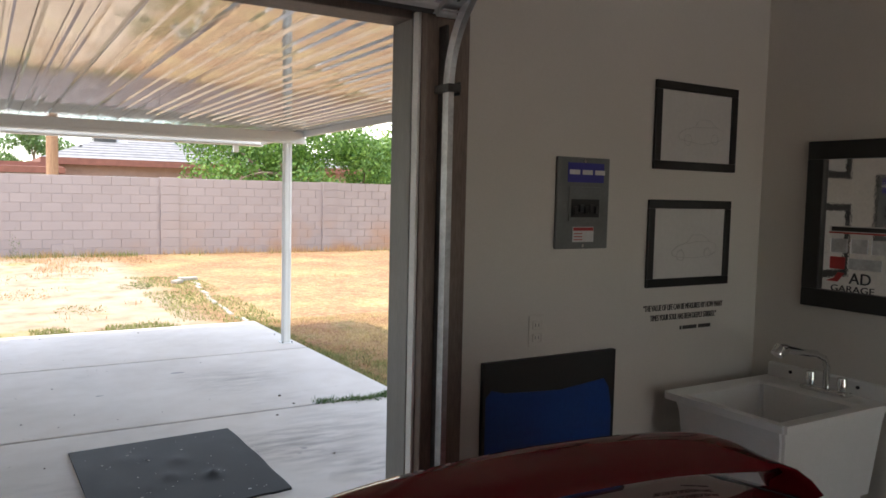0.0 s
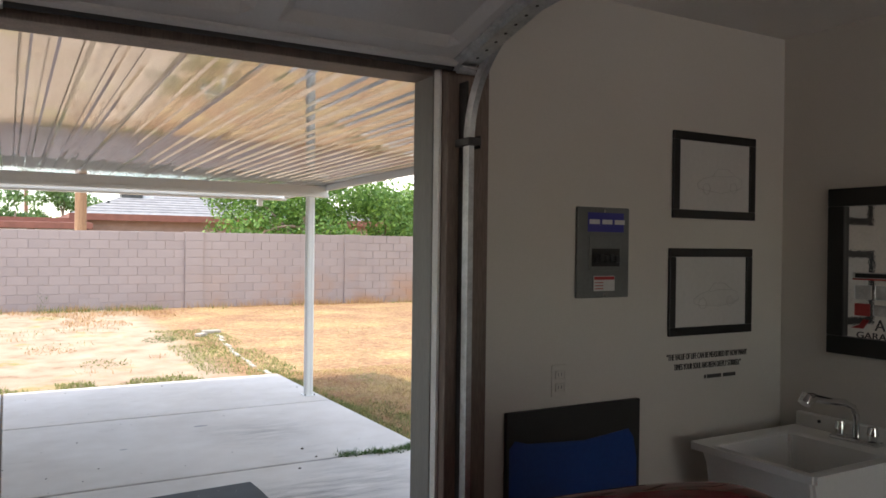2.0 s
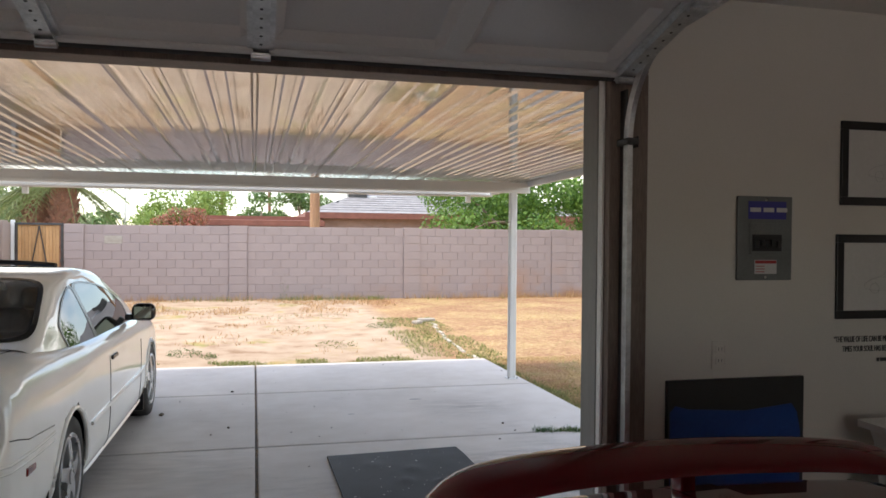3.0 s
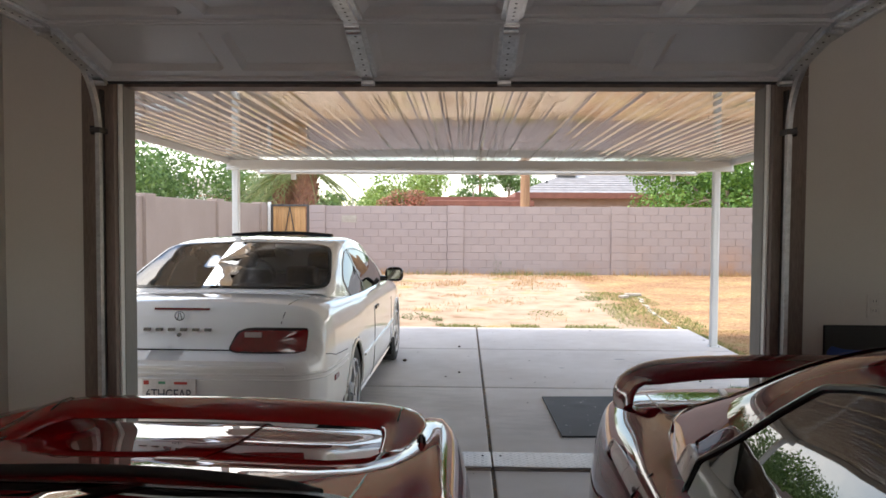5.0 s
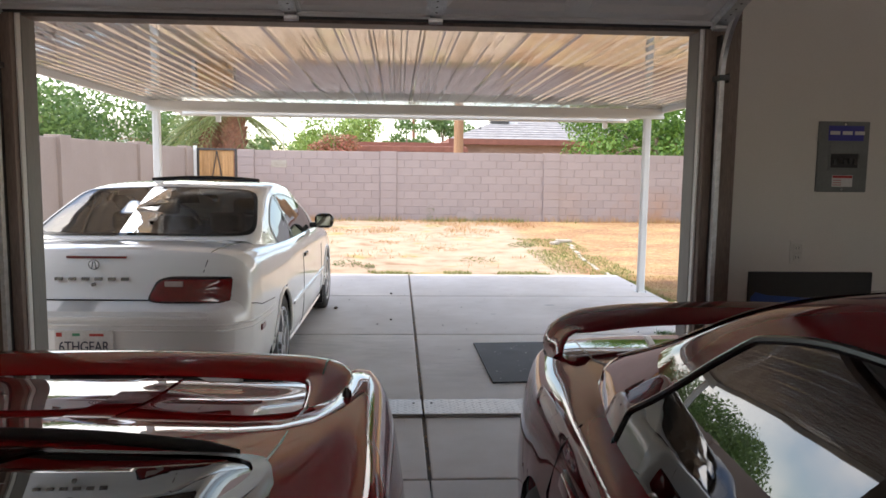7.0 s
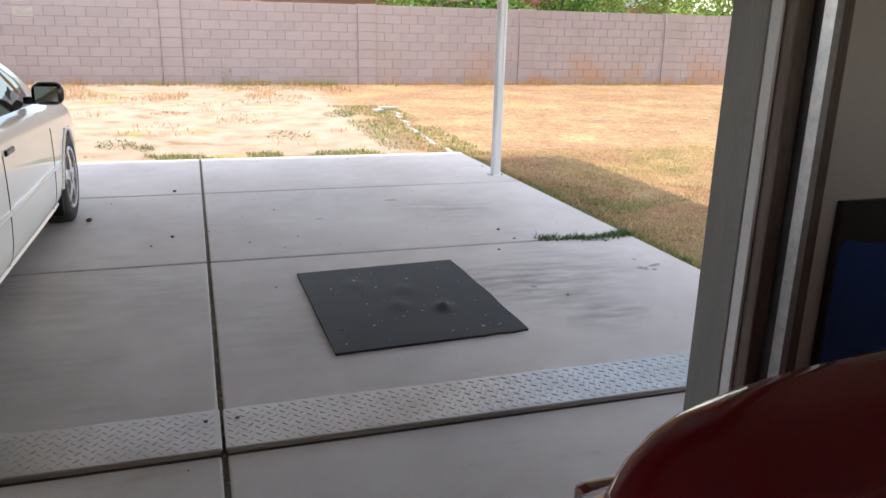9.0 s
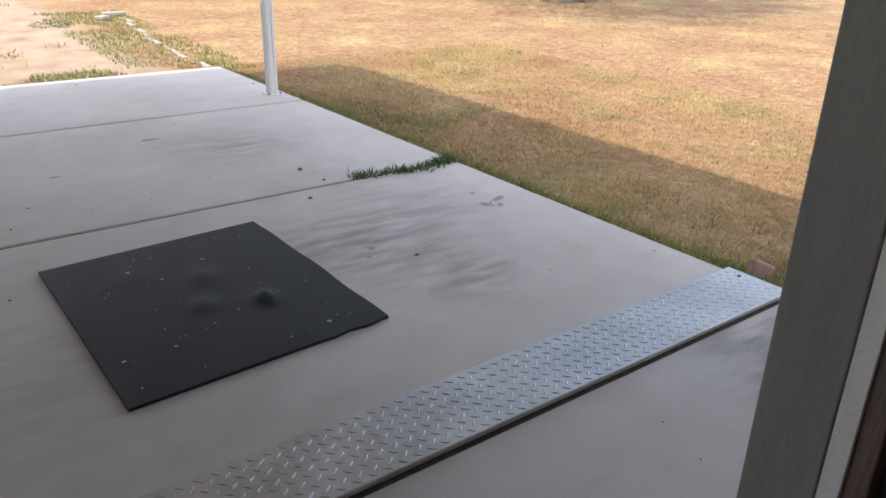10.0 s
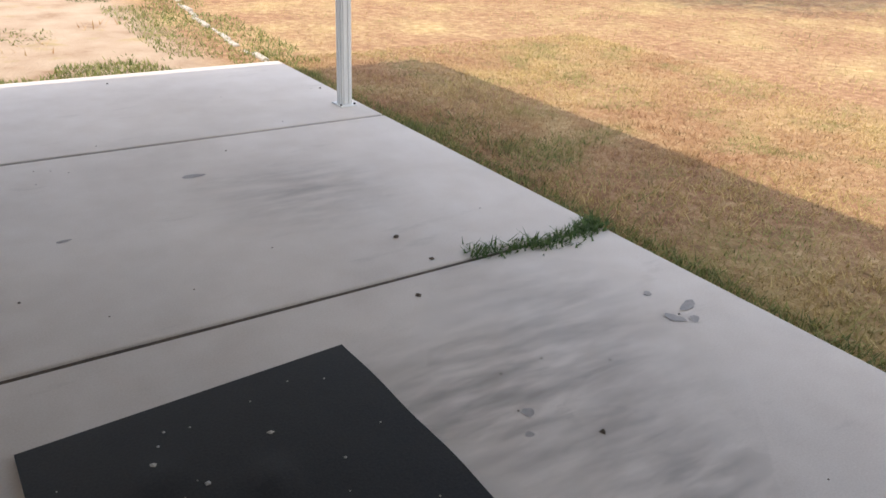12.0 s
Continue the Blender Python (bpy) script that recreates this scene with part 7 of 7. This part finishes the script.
for x, y, a, w, d_, top, tilt in ((3.10, 3.42, 1.1, 0.03, 0.055, 0.07, 0.45), (4.14, 3.04, 0.5, 0.15, 0.12, 0.006, 0.0)):
    bm = boxed(-w, w, -d_, d_, -0.08, top, 0.012, 2)
    for v in bm.verts:
        v.co += v.co.normalized() * 0.012 * noise.noise(v.co * 23)
    bmesh.ops.rotate(bm, cent=(0, 0, 0), matrix=Matrix.Rotation(tilt, 3, "Y") @ Matrix.Rotation(a, 3, "Z"), verts=bm.verts)
    bmesh.ops.translate(bm, vec=(x, y, ground_z(x, y) + 0.01), verts=bm.verts)
    solo("paver", bm, M_PAVER, "broken reddish paver wedged upright at the slab" if tilt else "weathered flat stone sunk in the lawn by the hose", "paver", group="pavers by the hose")

# ---- gate ----
gt = thing("gate", "cedar slat gate in a dark steel frame", "gate")
GX0, GX1 = -5.32, -4.36
for a, b, z0, z1 in ((GX0 - 0.03, GX0 + 0.02, 0.05, 1.86), (GX1 - 0.02, GX1 + 0.03, 0.05, 1.86), (GX0 + 0.02, GX1 - 0.02, 1.81, 1.86), (GX0 + 0.02, GX1 - 0.02, 0.05, 0.10)):
    part("gate_frame", boxed(a, b, 18.97, 19.02, z0, z1, 0.004), M_DARKMETAL, gt)
k = 0
x = GX0 + 0.025
while x < GX1 - 0.07:
    part("slat", boxed(x, x + 0.068, 19.022, 19.045, 0.08, 1.84, 0.004, 1), M_GATEWOOD, gt)
    x += 0.073
for s in (-1, 1):
    part("brace", rod(bmesh.new(), ((GX0 + GX1) / 2, 18.985, 1.80), ((GX0 + GX1) / 2 + s * 0.30, 18.985, 0.10), 0.014, seg=8), M_DARKMETAL, gt)
part("latch", boxed(GX1 - 0.03, GX1 + 0.05, 18.93, 18.97, 0.95, 1.02, 0.004), M_DARKMETAL, gt)
part("gate_post", boxed(GX0 - 0.11, GX0 - 0.035, 18.95, 19.05, -0.1, 1.92, 0.005), M_ALU, gt)


# ---- trees ----
def crown_mesh(name, blobs, count, size, material, seed, squash=0.8):
    """Leaves as small folded quads in uneven clumps."""
    r = np.random.default_rng(seed)
    wts = np.array([b[3] ** 2.2 for b in blobs])
    pick = r.choice(len(blobs), count, p=wts / wts.sum())
    b = np.array(blobs)[pick]
    d = r.normal(0, 1, (count, 3))
    d /= np.linalg.norm(d, axis=1)[:, None]
    rad = b[:, 3] * r.uniform(0.35, 1.08, count) ** 0.5
    p = b[:, :3] + d * rad[:, None] * np.array([1, 1, squash])
    u = r.normal(0, 1, (count, 3))
    u /= np.linalg.norm(u, axis=1)[:, None]
    w = np.cross(u, d + 0.3 * r.normal(0, 1, (count, 3)))
    w /= np.linalg.norm(w, axis=1)[:, None] + 1e-9
    s = size * r.uniform(0.6, 1.4, count)[:, None]
    v = np.stack([p - u * s, p + w * s * 0.5, p + u * s, p - w * s * 0.5], axis=1).reshape(-1, 3)
    me = bpy.data.meshes.new(name)
    me.from_pydata(v.tolist(), [], np.arange(4 * count).reshape(-1, 4).tolist())
    me.materials.append(material)
    return new(name, me)


def tree(x, y, height, radius, trunk_r, leaf, count, size, label, seed, low=0.25, material_bark=None, blobs_n=16, limbs=5):
    th = thing("tree", label, "tree", group="trees round the yard")
    r = np.random.default_rng(seed)
    blobs = []
    z0, z1 = height * low, height
    for k in range(blobs_n):
        a, q = r.uniform(0, 6.283), radius * math.sqrt(r.uniform(0, 0.75))
        z = r.uniform(z0 + 0.15 * radius, z1 - 0.3 * radius)
        shrink = 1 - 0.5 * abs((z - (z0 + z1) / 2) / (z1 - z0)) ** 1.5
        blobs.append((x + q * math.cos(a) * shrink, y + q * math.sin(a) * shrink, z, radius * r.uniform(0.28, 0.48)))
    tk = bmesh.new()
    top = Vector((x + 0.1, y, z0 + 0.55 * (z1 - z0)))
    tube(tk, [Vector((x, y, -0.1)).lerp(top, t) + Vector((0.06 * math.sin(5 * t + seed), 0.06 * math.cos(4 * t), 0)) for t in np.linspace(0, 1, 8)], list(np.linspace(trunk_r * 1.2, trunk_r * 0.35, 8)), 12)
    tr_ = part("trunk", tk, material_bark or M_BARK, th, soft=True)
    for k in range(limbs):
        bl = Vector(blobs[k][:3])
        s0 = Vector((x, y, 0)).lerp(top, 0.45 + 0.1 * (k % 4))
        part("limb", tube(bmesh.new(), [s0.lerp(bl, t) + Vector((0, 0, 0.15 * math.sin(3.1 * t))) for t in np.linspace(0, 1, 6)], list(np.linspace(trunk_r * 0.4, trunk_r * 0.1, 6)), 8), M_BARK, tr_)
    cr = crown_mesh("crown", blobs, count, size, leaf, seed)
    cr.parent = th
    return th


tree(8.3, 24.0, 4.4, 2.7, 0.14, M_CITRUS, 15000, 0.075, "dense green citrus tree behind the block wall", 61, 0.2, None, 24)
tree(11.8, 25.2, 4.1, 2.1, 0.12, M_CITRUS, 8000, 0.075, "green citrus tree behind the block wall", 62, 0.2, None, 16)
tree(17.5, 33, 5.0, 3.2, 0.16, M_LIGHTLEAF, 9000, 0.10, "light green feathery tree in the distance", 63, 0.15)
tree(24.0, 38, 6.0, 4.0, 0.18, M_LIGHTLEAF, 9000, 0.12, "light green feathery tree in the distance", 64, 0.15)
tree(22.0, 30, 4.2, 2.4, 0.14, M_LIGHTLEAF, 5000, 0.10, "light green feathery tree in the distance", 65, 0.15)
tree(-12.5, 26, 4.7, 3.4, 0.2, M_DARKLEAF, 13000, 0.095, "tall green leafy tree beyond the side wall", 66, 0.2, None, 24)
tree(-18.5, 32, 5.0, 4.0, 0.2, M_DARKLEAF, 9000, 0.12, "tall green leafy tree beyond the side wall", 67, 0.2)
tree(-9.2, 33, 4.6, 2.4, 0.15, M_DARKLEAF, 6000, 0.09, "green leafy tree beyond the gate", 68, 0.2)
tree(-2.9, 36, 4.3, 1.9, 0.12, M_LIGHTLEAF, 6000, 0.08, "bright green rounded tree beyond the wall", 69, 0.2)
tree(0.3, 44, 4.6, 1.6, 0.12, M_DARKLEAF, 4000, 0.09, "green tree far behind the houses", 70, 0.25)
tree(2.9, 52, 6.0, 1.9, 0.14, M_DARKLEAF, 4000, 0.11, "dark green tree far behind the houses", 71, 0.3)
tree(11.15, 12.9, 7.5, 3.6, 0.26, M_DARKLEAF, 16000, 0.085, "big shade tree standing on the lawn", 72, 0.42, M_BARK, 26, 8)
tk = thing("tree", "second grey-brown trunk beside the shade tree", "tree trunk")
part("trunk", tube(bmesh.new(), [(11.85 + 0.05 * k, 12.75 + 0.03 * k, -0.1 + 0.75 * k) for k in range(7)], list(np.linspace(0.2, 0.1, 7)), 12), M_BARK, tk, soft=True)
for x, y, z, rad, mat_, lab, n, seed in ((-2.6, 28.5, 2.25, 0.95, M_REDLEAF, "red flowering bush above the wall", 3000, 80), (-3.4, 29.0, 2.2, 1.0, M_LIGHTLEAF, "green bush above the wall", 2500, 81),
                                         (-9.5, 23.5, 1.8, 1.1, M_WHITEFLOWER, "white flowering bush above the side wall", 900, 82), (-9.4, 23.4, 1.7, 1.2, M_DARKLEAF, "green shrub with white flowers", 3000, 83)):
    sh = thing("bush", lab, "bush", group="bushes beyond the wall")
    bl = [(x + 0.6 * math.cos(k * 2.4) * rad, y + 0.5 * math.sin(k * 2.4) * rad, max(0.4, z - 0.25 * (k % 3)), rad * 0.5) for k in range(7)] + [(x, y, 0.7, rad * 0.7)]
    part("stem", tube(bmesh.new(), [(x, y, -0.1), (x + 0.05, y, z * 0.6), (x, y, z)], [0.06, 0.05, 0.03], 8), M_BARK, sh)
    crn = crown_mesh("foliage", bl, n, 0.06, mat_, seed)
    crn.parent = sh


def palm(x, y, height, trunk_r, frond, count, label, seed):
    th = thing("palm_tree", label, "palm", group="palms")
    r = np.random.default_rng(seed)
    part("trunk", tube(bmesh.new(), [(x, y, -0.1 + (height + 0.1) * t) for t in np.linspace(0, 1, 10)], list(np.linspace(trunk_r, trunk_r * 1.15, 10)), 14), M_PALMBARK, th, soft=True)
    if trunk_r > 0.25:
        for k in range(70):
            a, z = k * 2.4, 0.6 + (height - 0.7) * k / 70
            p = Vector((x + trunk_r * math.cos(a), y + trunk_r * math.sin(a), z))
            bm = bmesh.new()
            rod(bm, p, p + Vector((0.12 * math.cos(a), 0.12 * math.sin(a), 0.17)), 0.07, 0.03, 6)
            part("boot", bm, M_PALMBARK, th)
    for k in range(count):
        a = k * 2.399 + r.uniform(-0.2, 0.2)
        lift = r.uniform(-0.35, 0.75)
        d = Vector((math.cos(a), math.sin(a), 0))
        stem = [Vector((x, y, height)) + d * (frond * t) + Vector((0, 0, frond * (lift * t - 0.75 * t * t))) for t in np.linspace(0, 1, 9)]
        bm = bmesh.new()
        tube(bm, stem, list(np.linspace(0.02, 0.006, 9)), 5)
        sv = Vector((-d.y, d.x, 0))
        for i in range(2, 9):
            for s in (-1, 1):
                for q in (0.0, 0.5):
                    p = stem[i - 1].lerp(stem[i], q)
                    ln = frond * 0.34 * (1 - 0.5 * abs(i / 8 - 0.6))
                    tip = p + sv * (s * ln * 0.8) + d * ln * 0.55 + Vector((0, 0, -ln * 0.45))
                    w = d * 0.022
                    bm.faces.new([bm.verts.new(p - w), bm.verts.new(p + w), bm.verts.new(tip)])
        part("frond", bm, M_PALMLEAF, th)


palm(-5.55, 24.5, 3.15, 0.33, 1.9, 34, "stout palm with shaggy trunk and drooping fronds", 91)
palm(-6.45, 25.2, 3.1, 0.32, 2.0, 30, "stout palm with drooping fronds", 92)
palm(1.3, 70, 7.2, 0.14, 1.3, 18, "slim palm far in the distance", 93)
palm(-3.0, 75, 6.6, 0.14, 1.3, 18, "slim palm far in the distance", 94)

# ---- utility pole, far poles ----
up = thing("utility_pole", "brown wooden utility pole behind the wall", "utility pole")
part("pole", tube(bmesh.new(), [(1.83, 24, -0.2), (1.83, 24, 4), (1.83, 24, 9)], [0.165, 0.15, 0.12], 16), M_POLE, up, soft=True)
part("crossarm", boxed(0.8, 2.9, 23.8, 23.86, 8.2, 8.35, 0.01), M_POLE, up)
for x, y, h in ((-6.2, 40, 6.5), (-10.0, 45, 8.0), (2.2, 30, 3.3)):
    pl_ = thing("metal_pole", "thin grey metal pole in the distance", "pole", group="far poles")
    part("shaft", rod(bmesh.new(), (x, y, 0), (x, y, h), 0.05, 0.035, 10), M_GALV, pl_)


# ---- neighbouring houses ----
def house(x0, x1, y0, y1, eave, ridge, roof_m, wall_m, label, hip=2.2, fascia=0.24):
    h = thing("house", label, "house", group="neighbouring houses")
    part("wall", boxed(x0 + 0.5, x1 - 0.5, y0 + 0.5, y1 - 0.5, -0.1, eave), wall_m, h)
    ym = (y0 + y1) / 2
    bm = bmesh.new()
    v = [bm.verts.new(p) for p in ((x0, y0, eave), (x1, y0, eave), (x1, y1, eave), (x0, y1, eave), (x0 + hip, ym, ridge), (x1 - hip, ym, ridge))]
    for f in ((0, 1, 5, 4), (1, 2, 5), (2, 3, 4, 5), (3, 0, 4), (3, 2, 1, 0)):
        bm.faces.new([v[i] for i in f])
    bmesh.ops.translate(bm, vec=(0, 0, 0.005), verts=bm.verts)
    rf = part("roof", bm, roof_m, h)
    for a, b, c, d in ((x0 - 0.03, x1 + 0.03, y0 - 0.03, y0), (x0 - 0.03, x1 + 0.03, y1, y1 + 0.03), (x0 - 0.03, x0, y0, y1), (x1, x1 + 0.03, y0, y1)):
        part("fascia", boxed(a, b, c, d, eave - fascia, eave), M_FASCIA, rf)
    n = 12
    for k in range(1, n):
        t = k / n
        yy, zz = y0 + (ym - y0) * t, eave + (ridge - eave) * t + 0.012
        part("shingle_course", boxed(x0 + hip * t, x1 - hip * t, yy - 0.02, yy + 0.01, zz - 0.004, zz + 0.012), roof_m, rf)
    for k in range(3):
        wx = x0 + (x1 - x0) * (0.22 + 0.28 * k)
        wd = part("window", boxed(wx - 0.6, wx + 0.6, y0 + 0.47, y0 + 0.495, 1.0, 2.0), M_STOP, h)
        part("pane", boxed(wx - 0.55, wx + 0.55, y0 + 0.455, y0 + 0.468, 1.05, 1.95), M_DARKGLASS, wd)
    return h, rf


h1, rf = house(2.0, 14.5, 31.0, 39.0, 2.62, 3.95, M_SHINGLE, M_BRICK, "low brick house with a grey shingle hip roof", 3.4)
part("roof_cooler", boxed(4.0, 4.8, 33.2, 34.0, 3.1, 3.72, 0.03), M_DARKMETAL, rf, "dark rooftop cooler box")
part("cooler_duct", boxed(4.85, 5.25, 33.3, 33.9, 3.1, 3.45, 0.03), M_GALV, rf)
for x, y, z in ((8.0, 32.6, 2.95), (3.4, 32.4, 2.9), (9.4, 33.4, 3.1)):
    part("roof_vent", tube(bmesh.new(), [(x, y, z - 0.15), (x, y, z + 0.2), (x + 0.06, y, z + 0.26)], 0.045, 8), M_DARKMETAL, rf)
h2, rf2 = house(-2.6, 2.6, 29.5, 33.0, 2.22, 2.42, M_FASCIA, M_BRICK, "low red-brown lean-to beside the house", 0.4, 0.2)
h3, rf3 = house(-24.0, -13.0, 40.0, 48.0, 2.7, 3.9, M_STONE, M_STUCCO, "pale low house beyond the side wall", 3.0)
h4, rf4 = house(19.0, 30.0, 44.0, 52.0, 2.7, 4.0, M_SHINGLE, M_STUCCO, "low pale house far behind the trees", 3.0)
# distant belt of trees on the horizon
rr = np.random.default_rng(95)
bl = [(x, rr.uniform(85, 120), rr.uniform(0.5, 3.0), rr.uniform(2.0, 4.0)) for x in np.arange(-90, 110, 3.0)]
fw = crown_mesh("far_trees", bl, 24000, 0.45, M_DARKLEAF, 96)
tagged(fw, "far belt of green trees along the horizon", "trees", kind="stuff")
# concrete path far across the lawn
solo("path", boxed(13.5, 26, 15.2, 16.6, -0.1, 0.06, 0.02), M_SLAB, "pale concrete path across the lawn", "path", kind="structure")

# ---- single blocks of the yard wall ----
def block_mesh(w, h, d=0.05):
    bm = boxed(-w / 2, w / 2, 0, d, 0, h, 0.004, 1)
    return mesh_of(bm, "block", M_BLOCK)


BM_FULL, BM_HALF, BM_PIL = block_mesh(BL - 0.005, CH - 0.005), block_mesh(BL / 2 - 0.005, CH - 0.005), block_mesh(0.425, CH - 0.008, 0.06)
count = 0
restv, restf = [], []
for c in range(COURSES):
    for a, b in zip(PILLARS, PILLARS[1:] + [26]):
        x = a + 0.215
        first = True
        while x < b - 0.215 - 0.05:
            full = not (first and c % 2)
            w = min(BL if full else BL / 2, b - 0.215 - x)
            first = False
            me = BM_FULL if w > BL * 0.75 else BM_HALF
            real = BL if w > BL * 0.75 else BL / 2
            if x < 8.0 and count < 290:
                ob = new("block", me)
                ob.parent = wall
                ob.location = (x + w / 2, WY - rng.uniform(0, 0.003), c * CH + 0.004)
                ob.scale = (w / real, 1, 1)
                count += 1
            else:
                base = len(restv)
                z0, z1, xa, xb, yy = c * CH + 0.005, (c + 1) * CH - 0.005, x + 0.005, x + w - 0.005, WY - rng.uniform(0, 0.003)
                restv += [(xa, yy, z0), (xb, yy, z0), (xb, yy, z1), (xa, yy, z1), (xa - 0.004, yy + 0.02, z0 - 0.004), (xb + 0.004, yy + 0.02, z0 - 0.004), (xb + 0.004, yy + 0.02, z1 + 0.004), (xa - 0.004, yy + 0.02, z1 + 0.004)]
                restf += [tuple(base + k for k in f) for f in ((0, 1, 2, 3), (4, 5, 1, 0), (5, 6, 2, 1), (6, 7, 3, 2), (7, 4, 0, 3))]
            x += w
    for px in PILLARS:
        ob = new("pillar_block", BM_PIL)
        ob.parent = wall
        ob.location = (px, WY - 0.042 - rng.uniform(0, 0.003), c * CH + 0.02)
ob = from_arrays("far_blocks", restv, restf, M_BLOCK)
ob.parent = wall
tagged(ob, kind="stuff")
